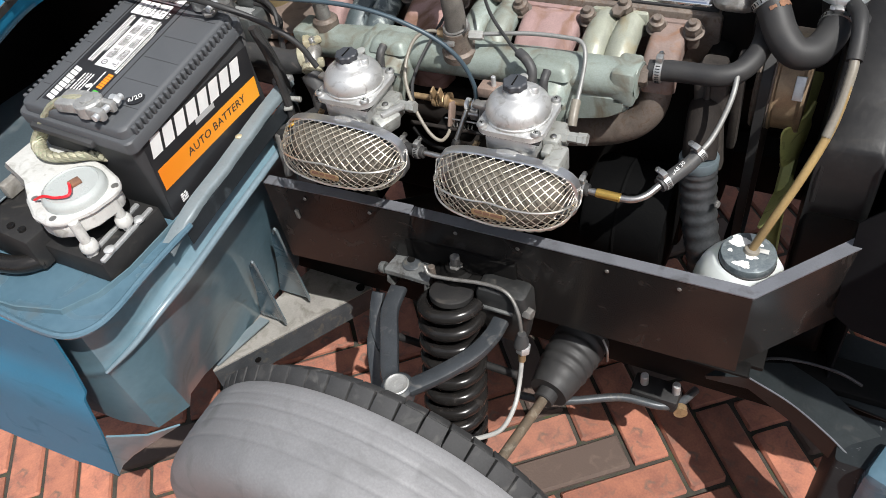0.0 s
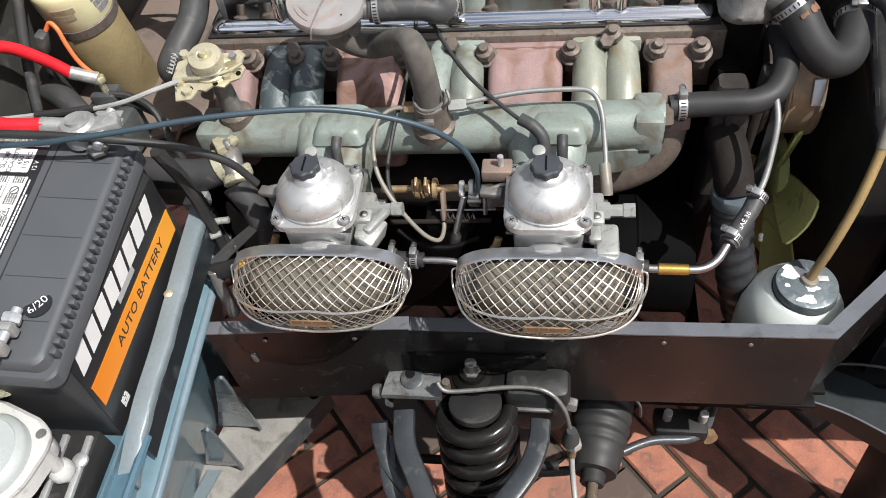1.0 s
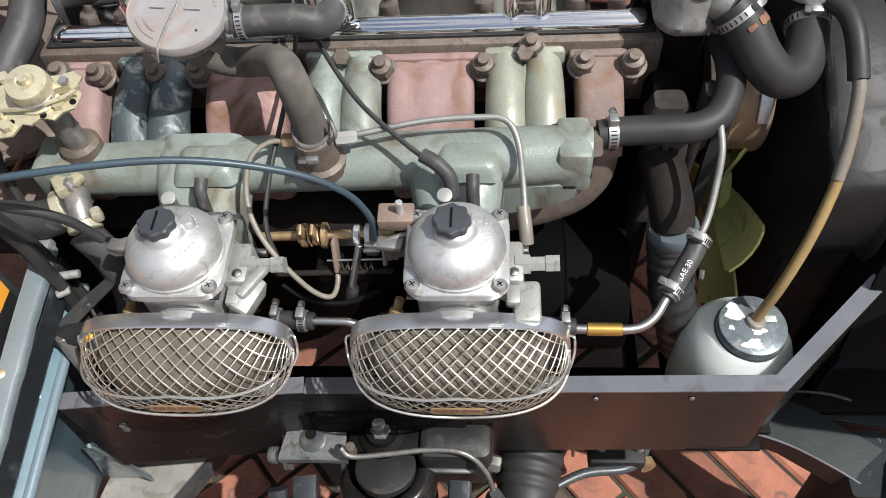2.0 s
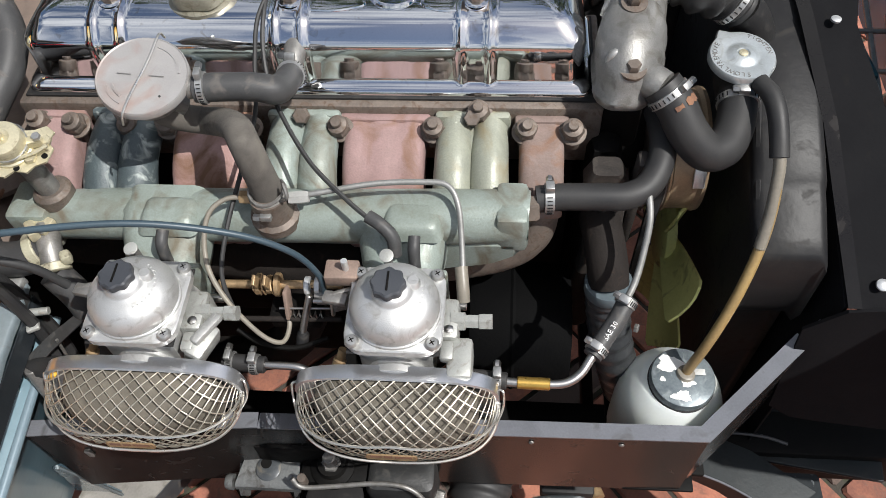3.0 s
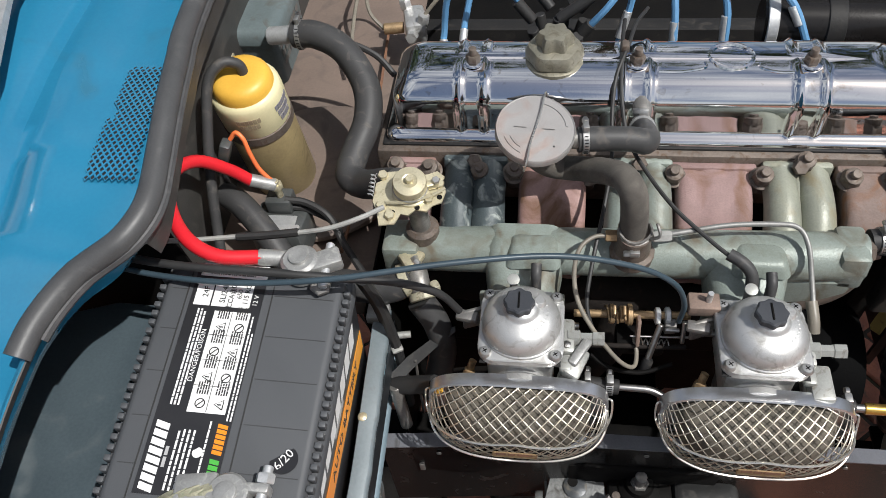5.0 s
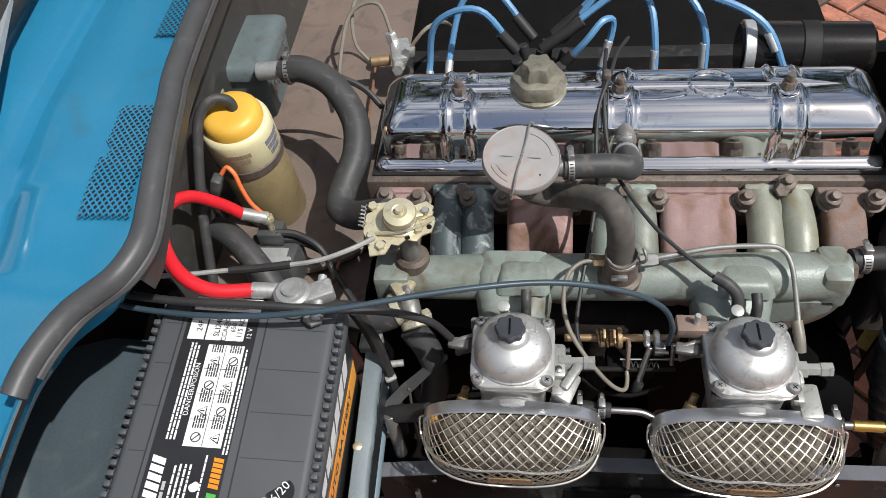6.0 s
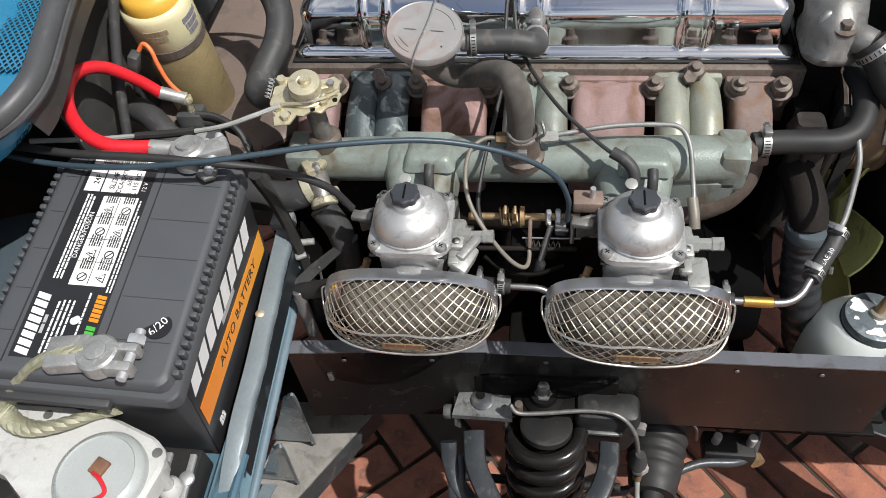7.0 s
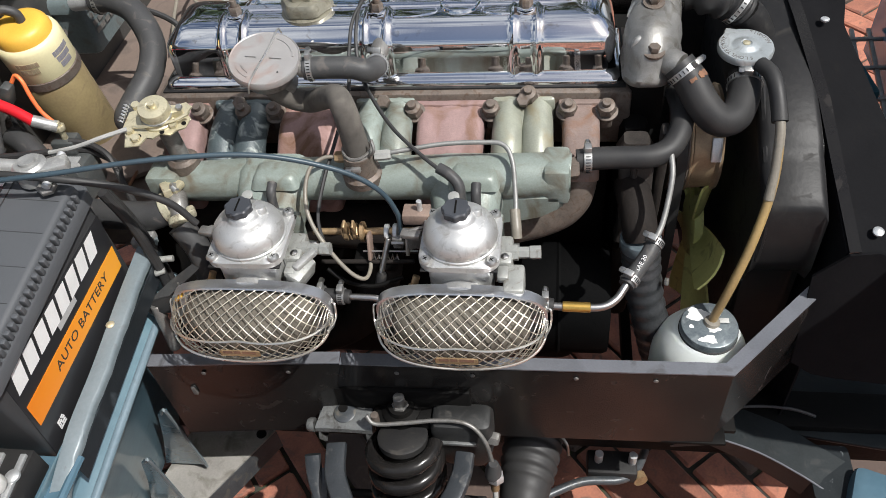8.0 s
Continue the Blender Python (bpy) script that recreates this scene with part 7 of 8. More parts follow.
part("hub", turned(B(), [(0.040, 0), (0.046, 0.004), (0.046, 0.016), (0.02, 0.02)], fc - Vector((0.01, 0, 0)), (1, 0, 0), 28), "fan_yellow", fan)
for k in range(7):
    a = radians(160 + k * 360 / 7)
    rad_, tan_ = Vector((0, math.cos(a), math.sin(a))), Vector((0, -math.sin(a), math.cos(a)))
    rows_ = []
    for r, w in ((0.035, 0.016), (0.06, 0.022), (0.09, 0.027), (0.12, 0.031), (0.140, 0.033), (0.147, 0.029)):
        ch = tan_ * math.cos(radians(27)) - Vector((1, 0, 0)) * math.sin(radians(27))
        nn = rad_.cross(ch)
        rows_.append([fc + rad_ * r + ch * (w * s) + nn * (0.006 * (1 - s * s)) for s in (-1, -0.5, 0, 0.5, 1)])
    part("blade", plate(B(), rows_, 0.003), "fan_yellow", fan, "", 60)

alt = thing("alternator", (0.24, -0.20, 0.45), "black alternator low beside the engine, deepened with painted shade", "alternator")
# alternator's colour carries the shade of the deep bay
part("drum", turned(B(), [(0.050, 0), (0.072, 0.006), (0.075, 0.015), (0.075, 0.110), (0.072, 0.117), (0.045, 0.120)], (0.166, -0.150, 0.488), (1, 0, 0), 36), "pit_shade_black", alt)
part("cooling_rib", turned(B(), [(0.0745, 0.0), (0.0765, 0.004), (0.0745, 0.008)], (0.215, -0.150, 0.488), (1, 0, 0), 36), "pit_shade_black", alt)
part("mount_arm", block(B(), (0.23, -0.11, 0.49), (0.03, 0.08, 0.03), 0.005), "pit_shade_black", alt)
part("back_cap", turned(B(), [(0.03, 0), (0.036, 0.004), (0.036, 0.02)], (0.16, -0.165, 0.490), (1, 0, 0), 24), "pit_shade_black", alt)

duct = thing("air_duct", (0.325, -0.19, 0.48), "ribbed grey foil duct hose with pale blue collar", "duct hose")
path = [(0.312, -0.180, 0.630), (0.316, -0.184, 0.595), (0.324, -0.192, 0.545), (0.338, -0.202, 0.490), (0.350, -0.205, 0.44)]
part("hose", tube(B(), path, 0.0225, 20, 12, 1.0, 0.05, 11), "silver_foil", duct)
part("collar", turned(B(), [(0.0232, 0), (0.0240, 0.0015), (0.0240, 0.013), (0.0232, 0.0145)], (0.3125, -0.181, 0.622), (-0.05, 0.05, 1), 28), "duct_blue", duct, "pale blue collar")
part("intake_pipe", tube(B(), [(0.312, -0.1805, 0.632), (0.309, -0.166, 0.650), (0.305, -0.140, 0.660), (0.302, -0.115, 0.660)], 0.0205, 18), "shade_brown", duct)
part("duct_bolt", hexnut(B(), (0.343, -0.203, 0.585), (1, -0.4, 0.2), 0.005, 0.004), "alloy_dull", duct)

# fuel line with brass fitting
fl = thing("fuel_line", (0.28, -0.27, 0.64), "steel fuel pipe with brass sleeve and clipped rubber joint", "fuel pipe")
part("steel_pipe", tube(B(), [(0.205, -0.302, 0.658), (0.235, -0.303, 0.658), (0.262, -0.302, 0.658), (0.277, -0.294, 0.661), (0.287, -0.280, 0.666), (0.294, -0.270, 0.668)], 0.0042, 10), "steel", fl)
part("brass_sleeve", rod(B(), (0.222, -0.3025, 0.658), (0.251, -0.3030, 0.658), 0.0056), "gold_brass", fl)
j = part("rubber_joint", tube(B(), [(0.288, -0.278, 0.666), (0.299, -0.262, 0.670), (0.312, -0.243, 0.676), (0.321, -0.226, 0.683)], 0.0088, 12), "hose_grey", fl)
part("joint_print", lettering("SAE 30", 0.0066, facing((0.3035, -0.2605, 0.6815), (-0.25, -0.42, 0.87), (-0.83, 0.55, 0.02))), "label_white", j)
for p, d in (((0.290, -0.275, 0.667), (0.55, 0.78, 0.25)), ((0.317, -0.233, 0.680), (0.5, 0.75, 0.4))):
    clamp(fl, p, d, 0.009, 0.008)
part("upper_pipe", tube(B(), [(0.318, -0.230, 0.681), (0.327, -0.213, 0.690), (0.334, -0.190, 0.706), (0.338, -0.168, 0.726), (0.336, -0.140, 0.742)], 0.0032, 10), "rail_grey", fl)
clamp(fl, (0.200, -0.300, 0.659), (1, 0, 0), 0.008, 0.008)
part("end_hose", rod(B(), (0.170, -0.299, 0.660), (0.213, -0.3015, 0.658), 0.0078), "rubber", fl)
lk = thing("balance_pipe", (0.0, -0.29, 0.65), "thin steel link pipe between the two carburettors", "fuel pipe")
part("steel_pipe", tube(B(), [(-0.022, -0.292, 0.652), (0.002, -0.292, 0.652), (0.024, -0.293, 0.650), (0.042, -0.300, 0.640), (0.050, -0.306, 0.625)], 0.0038, 10), "steel", lk)
part("rubber_end", rod(B(), (-0.050, -0.290, 0.653), (-0.010, -0.292, 0.652), 0.0080), "rubber", lk)
clamp(lk, (-0.046, -0.290, 0.653), (1, 0, 0), 0.0083, 0.007)
clamp(lk, (-0.024, -0.2915, 0.652), (1, 0, 0), 0.0083, 0.008)

# throttle linkage
tl = thing("throttle_linkage", (0.0, -0.225, 0.69), "brass-coloured throttle linkage between carburettors", "linkage")
part("shaft", rod(B(), (-0.058, -0.229, 0.690), (0.060, -0.226, 0.690), 0.0042), "brass", tl)
for x, r in ((-0.022, 0.0105), (-0.012, 0.009), (-0.004, 0.0115), (0.024, 0.009), (0.034, 0.010)):
    part("collar", turned(B(), [(r * 0.8, 0), (r, 0.001), (r, 0.005), (r * 0.8, 0.006)], (x, -0.228, 0.690), (1, 0.03, 0), 10), "brass" if x < 0.01 else "zinc", tl)
for x in (-0.018, -0.008):
    part("lever", block(B(), (x, -0.232, 0.697), (0.003, 0.010, 0.030), 0.001, Matrix.Rotation(radians(18), 4, "X")), "brass", tl)
part("spring_loop", tube(B(), [(-0.026 + i * 0.0012, -0.228 + 0.009 * math.cos(i * 0.9), 0.690 + 0.009 * math.sin(i * 0.9)) for i in range(24)], 0.0011, 6, 1), "brass", tl)
part("drop_link", rod(B(), (0.030, -0.238, 0.690), (0.018, -0.262, 0.648), 0.0034), "steel", tl)
part("drop_end", turned(B(), [(0.006, 0), (0.006, 0.014), (0.004, 0.017)], (0.017, -0.264, 0.640), (0.2, 0.3, 0.8), 12), "black_matt", tl)
part("cross_wire", rod(B(), (0.0, -0.245, 0.676), (0.062, -0.242, 0.674), 0.0012), "steel", tl)
part("return_spring", tube(B(), [(0.006 + 0.0010 * i, -0.246 + 0.0034 * math.cos(i * 1.2), 0.668 + 0.0034 * math.sin(i * 1.2)) for i in range(36)], 0.0007, 5, 1), "steel", tl)
part("bell_crank", block(B(), (0.008, -0.240, 0.680), (0.004, 0.016, 0.032), 0.0015, Matrix.Rotation(radians(-24), 4, "X")), "oxide", tl)
part("clevis", block(B(), (0.040, -0.236, 0.684), (0.012, 0.010, 0.016), 0.002), "alloy_dull", tl)
part("clevis_pin", rod(B(), (0.034, -0.243, 0.688), (0.048, -0.243, 0.688), 0.0022), "steel", tl)
part("stop_screw", rod(B(), (0.052, -0.250, 0.676), (0.052, -0.240, 0.700), 0.0024), "steel", tl)
part("lower_rod", rod(B(), (-0.050, -0.250, 0.662), (0.058, -0.248, 0.664), 0.0028), "shade_brown", tl)
part("heat_pipe", tube(B(), [(-0.040, -0.262, 0.664), (-0.020, -0.268, 0.650), (0.012, -0.270, 0.645), (0.045, -0.262, 0.652)], 0.0026, 8), "oily_shade_black", tl)
part("lower_bracket", block(B(), (0.012, -0.235, 0.655), (0.05, 0.03, 0.02), 0.004), "oily_shade_black", tl)

# thin pipes and cables over the engine
vp = thing("vacuum_pipe", (0.09, -0.17, 0.75), "thin bent metal vacuum pipe over the manifold", "pipe")
part("pipe", tube(B(), [(0.022, -0.180, 0.762), (0.045, -0.176, 0.764), (0.090, -0.166, 0.765), (0.135, -0.162, 0.764), (0.156, -0.164, 0.762), (0.166, -0.178, 0.752), (0.170, -0.205, 0.732), (0.172, -0.235, 0.713)], 0.0027, 10, 8), "rail_grey", vp)
part("union", hexnut(B(), (0.016, -0.181, 0.761), (1, 0.1, 0.02), 0.0060, 0.018), "cable_grey", vp)
part("end_boot", tube(B(), [(0.170, -0.222, 0.720), (0.172, -0.238, 0.711), (0.173, -0.247, 0.702)], 0.0058, 10), "tube_grey", vp)
bp = thing("brass_pipe", (-0.05, -0.2, 0.72), "thin brownish brass pipe curving down by the carburettor", "pipe")
part("pipe", tube(B(), [(-0.024, -0.178, 0.757), (-0.042, -0.182, 0.759), (-0.056, -0.195, 0.754), (-0.060, -0.216, 0.738), (-0.054, -0.238, 0.720), (-0.036, -0.258, 0.698), (-0.012, -0.272, 0.672), (0.004, -0.272, 0.660), (0.008, -0.256, 0.660), (0.005, -0.240, 0.668)], 0.0024, 10, 8), "tube_grey", bp)
part("union", hexnut(B(), (-0.030, -0.178, 0.757), (1, 0, 0), 0.0065, 0.016), "brass", bp)
pc = thing("plug_cable", (0.05, -0.15, 0.78), "thin black cable with angled rubber cap", "cable")
part("cable", tube(B(), [(-0.012, 0.062, 0.842), (-0.016, 0.02, 0.846), (-0.018, -0.020, 0.842), (-0.017, -0.055, 0.826), (-0.010, -0.085, 0.805), (0.006, -0.115, 0.792), (0.035, -0.155, 0.778), (0.070, -0.185, 0.764), (0.092, -0.200, 0.755)], 0.0022, 8, 8), "ink", pc)
part("cap", tube(B(), [(0.088, -0.196, 0.757), (0.100, -0.203, 0.754), (0.110, -0.210, 0.745), (0.112, -0.218, 0.730)], 0.0062, 10), "hose_grey", pc)
dc = thing("drop_cable", (-0.03, -0.1, 0.75), "thin black cable hanging down past the manifold", "cable")
part("cable", tube(B(), [(0.016, 0.10, 0.83), (0.000, 0.055, 0.842), (-0.010, 0.010, 0.849), (-0.023, -0.030, 0.838), (-0.026, -0.060, 0.815), (-0.025, -0.10, 0.785), (-0.032, -0.150, 0.765), (-0.042, -0.200, 0.740), (-0.046, -0.235, 0.715), (-0.036, -0.258, 0.690)], 0.0022, 8, 8), "ink", dc)
part("tie", block(B(), (-0.014, 0.004, 0.850), (0.008, 0.012, 0.010), 0.002), "brown_steel", dc)
cc = thing("choke_cable", (-0.1, -0.27, 0.83), "blue-black sheathed cable arching over the carburettors", "cable")
part("sheath", tube(B(), [(-0.50, -0.292, 0.835), (-0.44, -0.302, 0.832), (-0.36, -0.311, 0.838), (-0.272, -0.310, 0.848), (-0.17, -0.287, 0.847), (-0.08, -0.265, 0.834), (-0.010, -0.252, 0.806), (0.030, -0.246, 0.774), (0.046, -0.242, 0.735), (0.046, -0.240, 0.700)], 0.0028, 10, 8), "blue_cable", cc)
c2 = thing("throttle_cable", (-0.3, -0.29, 0.82), "black sheathed cable along the battery's end", "cable")
part("sheath", tube(B(), [(-0.50, -0.286, 0.842), (-0.42, -0.296, 0.840), (-0.34, -0.298, 0.838), (-0.272, -0.294, 0.828), (-0.225, -0.278, 0.802), (-0.190, -0.266, 0.770), (-0.172, -0.262, 0.735)], 0.0040, 10, 8), "ink", c2)
c3 = thing("loom_cable", (-0.25, -0.28, 0.6), "black wiring hanging behind the battery", "cable")
part("strand", tube(B(), [(-0.262, -0.262, 0.78), (-0.254, -0.255, 0.72), (-0.246, -0.26, 0.64), (-0.24, -0.28, 0.56)], 0.006, 8), "rubber", c3)
part("strand", tube(B(), [(-0.270, -0.250, 0.77), (-0.262, -0.24, 0.70), (-0.256, -0.24, 0.60), (-0.25, -0.26, 0.52)], 0.007, 8), "rubber", c3)
part("lower_lever", tube(B(), [(-0.255, -0.29, 0.62), (-0.225, -0.295, 0.635), (-0.200, -0.300, 0.65)], 0.010, 10), "rubber", c3)
part("drain_tube", rod(B(), (-0.246, -0.296, 0.632), (-0.238, -0.312, 0.570), 0.007), "alloy_dull", c3)

part("sheet_lever", plate(B(), [[(-0.256, -0.286, 0.632), (-0.236, -0.264, 0.640), (-0.205, -0.243, 0.654), (-0.185, -0.234, 0.660)], [(-0.250, -0.298, 0.624), (-0.230, -0.276, 0.634), (-0.202, -0.252, 0.648), (-0.184, -0.239, 0.657)]], 0.0025), "turret_grey", c3, "dark grey sheet lever")
part("white_tab", block(B(), (-0.246, -0.262, 0.653), (0.013, 0.010, 0.005), 0.002, Matrix.Rotation(radians(28), 4, "Z")), "alloy_side", c3, "chipped white tab")
part("lever_pin", rod(B(), (-0.250, -0.250, 0.660), (-0.232, -0.247, 0.660), 0.004), "alloy_side", c3)
part("thin_rod", tube(B(), [(-0.226, -0.268, 0.640), (-0.226, -0.275, 0.60), (-0.224, -0.285, 0.55)], 0.0016, 6), "alloy_dull", c3)

# ---- far side of the engine ----
ign = thing("distributor", (-0.10, 0.16, 0.70), "black distributor cap with plug lead sockets", "distributor")
part("cap", turned(B(), [(0.036, 0), (0.038, 0.01), (0.034, 0.035), (0.026, 0.045)], (-0.085, 0.165, 0.695), seg=30), "black_matt", ign)
for k in range(6):
    a = k * math.pi / 3 + 0.3
    part("socket", rod(B(), (-0.085 + 0.026 * math.cos(a), 0.165 + 0.026 * math.sin(a), 0.733), (-0.085 + 0.034 * math.cos(a), 0.165 + 0.034 * math.sin(a), 0.760), 0.0075), "rubber", ign)
part("socket", rod(B(), (-0.085, 0.165, 0.735), (-0.085, 0.165, 0.770), 0.0075), "rubber", ign)
leads = (((-0.118, 0.172, 0.762), (-0.165, 0.180, 0.82), (-0.222, 0.185, 0.80), (-0.236, 0.175, 0.74), (-0.238, 0.140, 0.70)),
         ((-0.095, 0.195, 0.764), (-0.15, 0.23, 0.82), (-0.19, 0.235, 0.80), (-0.21, 0.20, 0.74), (-0.215, 0.14, 0.70)),
         ((-0.055, 0.150, 0.758), (-0.030, 0.150, 0.79), (-0.008, 0.165, 0.81), (0.005, 0.175, 0.79), (-0.02, 0.14, 0.70)),
         ((-0.060, 0.190, 0.764), (0.0, 0.215, 0.83), (0.045, 0.20, 0.82), (0.058, 0.165, 0.78), (0.06, 0.13, 0.70)),
         ((-0.070, 0.200, 0.766), (0.02, 0.22, 0.84), (0.085, 0.20, 0.83), (0.118, 0.165, 0.79), (0.12, 0.13, 0.70)),
         ((-0.085, 0.165, 0.768), (0.03, 0.19, 0.845), (0.12, 0.165, 0.838), (0.180, 0.140, 0.815), (0.212, 0.110, 0.76)))
for pts in leads:
    ld = solo("spark_plug_lead", tube(B(), pts, 0.0045, 8), "blue_lead", "blue spark plug lead with metal ferrule", "spark plug lead", "spark plug leads")
    p, q = Vector(pts[-2]), Vector(pts[-1])
    part("ferrule", rod(B(), p + (q - p) * 0.15, p + (q - p) * 0.5, 0.0056), "zinc", ld)
    part("boot", rod(B(), pts[0], Vector(pts[0]) + (Vector(pts[1]) - Vector(pts[0])) * 0.45, 0.0075), "rubber", ld)
coil = thing("ignition_coil", (0.22, 0.15, 0.74), "dark cylindrical ignition coil behind the rocker cover", "ignition coil")
part("drum", turned(B(), [(0.030, 0), (0.034, 0.004), (0.034, 0.15), (0.028, 0.155)], (0.160, 0.158, 0.768), (1, -0.05, 0), 30), "black_paint", coil)
part("end_ring", turned(B(), [(0.0345, 0), (0.0355, 0.001), (0.0355, 0.012), (0.0345, 0.013)], (0.163, 0.158, 0.768), (1, -0.05, 0), 30), "zinc", coil)
part("strap", turned(B(), [(0.0345, 0), (0.0355, 0.001), (0.0355, 0.02), (0.0345, 0.021)], (0.23, 0.154, 0.768), (1, -0.05, 0), 30), "black_matt", coil)
brk = thing("brake_union", (-0.29, 0.235, 0.67), "cast brake pipe union block with bent pipes", "pipe fitting")
part("union_block", block(B(), (-0.286, 0.232, 0.712), (0.030, 0.052, 0.034), 0.006, Matrix.Rotation(radians(12), 4, "Z")), "alloy", brk)
for p, d in (((-0.300, 0.252, 0.725), (-0.2, 0.2, 1)), ((-0.272, 0.218, 0.725), (0.2, 0, 1)), ((-0.286, 0.205, 0.715), (0, -1, 0.3))):
    part("union_nut", hexnut(B(), p, d, 0.009, 0.014), "alloy", brk)
part("brass_plug", rod(B(), (-0.302, 0.226, 0.712), (-0.330, 0.222, 0.712), 0.008), "brass", brk)
for k, pts in enumerate((((-0.33, 0.222, 0.712), (-0.352, 0.24, 0.73), (-0.362, 0.29, 0.75), (-0.36, 0.36, 0.75)), ((-0.30, 0.255, 0.735), (-0.32, 0.28, 0.77), (-0.36, 0.27, 0.76), (-0.372, 0.21, 0.72), (-0.365, 0.16, 0.70)), ((-0.27, 0.22, 0.735), (-0.245, 0.23, 0.76), (-0.225, 0.26, 0.75), (-0.22, 0.32, 0.70)))):
    part("bent_pipe", tube(B(), pts, 0.0028, 8), "tube_grey", brk)
solo("bulkhead_wire", tube(B(), [(-0.395, 0.085, 0.80), (-0.35, 0.092, 0.79), (-0.31, 0.085, 0.775), (-0.285, 0.07, 0.755)], 0.004, 8), "ink", "black wire across the brown shelf", "wire")
solo("shelf_wire", tube(B(), [(-0.335, 0.26, 0.675), (-0.325, 0.10, 0.676), (-0.322, -0.02, 0.676), (-0.326, -0.15, 0.675)], 0.0022, 6), "rust", "thin rusty wire along the shelf edge", "wire")
fw = thing("far_panel", (0.1, 0.34, 0.3), "black inner wing panel beyond the engine", "car panel")
part("face_sheet", block(B(), (0.08, 0.305, 0.42), (0.76, 0.004, 0.46), 0.001), "black_matt", fw)
part("top_shelf", block(B(), (0.02, 0.400, 0.640), (0.66, 0.190, 0.004), 0.001), "oily_shade_black", fw)
part("top_flange", block(B(), (0.08, 0.318, 0.648), (0.76, 0.028, 0.003), 0.001), "black_matt", fw)


# ---- front suspension ----
sus = thing("suspension_turret", (0.03, -0.33, 0.40), "black suspension turret with grey bracket and bolts", "suspension bracket")
part("turret_back", block(B(), (0.030, -0.3155, 0.460), (0.17, 0.008, 0.09), 0.003), "oily_shade_black", sus)
part("turret_top", block(B(), (0.03, -0.330, 0.464), (0.075, 0.028, 0.016), 0.006), "oily_shade_black", sus)
bm = B()
loft(bm, [[(x, y, z) for x, y in rrect(0.066 + i, 0.142 - i, -0.352 + i, -0.312 - i, 0.008, 3)] for z, i in ((0.365, 0.012), (0.385, 0.006), (0.425, 0.0), (0.468, 0.0), (0.476, 0.003), (0.479, 0.008))])
part("turret_cheek", bm, "turret_grey", sus, "oily dark grey pressed cheek")
part("cheek_lip", block(B(), (0.098, -0.353, 0.446), (0.050, 0.006, 0.006), 0.002), "bracket_grey", sus)
part("top_tower", turned(B(), [(0.024, 0), (0.024, 0.012), (0.017, 0.016), (0.015, 0.022)], (0.028, -0.325, 0.462), (0, 0, 1), 20), "oily_shade_black", sus)
lb = part("left_bracket", plate(B(), [[(-0.074, -0.316, 0.464), (-0.045, -0.314, 0.464), (-0.012, -0.316, 0.463)], [(-0.080, -0.344, 0.461), (-0.045, -0.344, 0.461), (-0.008, -0.344, 0.460)], [(-0.081, -0.348, 0.458), (-0.045, -0.348, 0.458), (-0.008, -0.348, 0.457)], [(-0.081, -0.349, 0.451), (-0.045, -0.349, 0.452), (-0.008, -0.349, 0.451)]], 0.003), "bracket_grey", sus, "scuffed grey steel bracket")
for x, k in ((-0.0785, -1), (-0.014, 1)):
    part("bracket_ear", plate(B(), [[(x, -0.345, 0.455), (x + 0.003 * k, -0.318, 0.455)], [(x, -0.352, 0.438), (x + 0.003 * k, -0.322, 0.430)], [(x - 0.004 * k, -0.348, 0.424), (x, -0.330, 0.415)]], 0.003), "bracket_grey", lb)
part("bracket_slot", turned(B(), [(0.013, 0), (0.014, 0.0006), (0.013, 0.0012)], (-0.045, -0.328, 0.4645), (0, -0.1, 1), 20), "chassis_grey", lb)
part("bracket_hole", turned(B(), [(0.006, 0), (0.006, 0.0010)], (-0.048, -0.323, 0.4662), (0, -0.1, 1), 14), "oily_shade_black", lb)
part("bracket_bolt", turned(B(), [(0.009, 0), (0.009, 0.006), (0.0075, 0.009)], (-0.083, -0.342, 0.455), (-1, 0, 0), 14), "bracket_grey", sus)
part("top_bolt", rod(B(), (0.028, -0.325, 0.47), (0.028, -0.325, 0.502), 0.007), "alloy_dull", sus)
part("top_nut", hexnut(B(), (0.028, -0.325, 0.476), (0, 0, 1), 0.011, 0.010), "alloy_dull", sus)
part("side_nut", hexnut(B(), (0.138, -0.345, 0.450), (1, -0.2, 0), 0.009, 0.012), "alloy_dull", sus)
part("stud", rod(B(), (0.0, -0.345, 0.475), (0.0, -0.345, 0.492), 0.005), "brown_steel", sus)

spring = thing("coil_spring", (0.03, -0.40, 0.16), "glossy black coil spring over a damper", "coil spring")
top_, bot_ = Vector((0.033, -0.358, 0.455)), Vector((0.036, -0.425, 0.165))
axs = (bot_ - top_).normalized()
e1 = axs.cross(Vector((0, 1, 0))).normalized()
e2 = axs.cross(e1)
turns = 9.5
pts = [top_ + (bot_ - top_) * (i / 180) + e1 * (0.0405 * math.cos(turns * 2 * math.pi * i / 180)) + e2 * (0.0405 * math.sin(turns * 2 * math.pi * i / 180)) for i in range(181)]
part("coil", tube(B(), pts, 0.0098, 12, 1), "black_paint", spring, "", 60)
part("damper", turned(B(), [(0.024, 0), (0.026, 0.01), (0.026, 0.26), (0.020, 0.28)], top_, axs, 24), "oily_shade_black", spring)
part("damper_band", turned(B(), [(0.0262, 0), (0.0266, 0.001), (0.0266, 0.012), (0.0262, 0.013)], top_ + axs * 0.17, axs, 24), "zinc", spring)
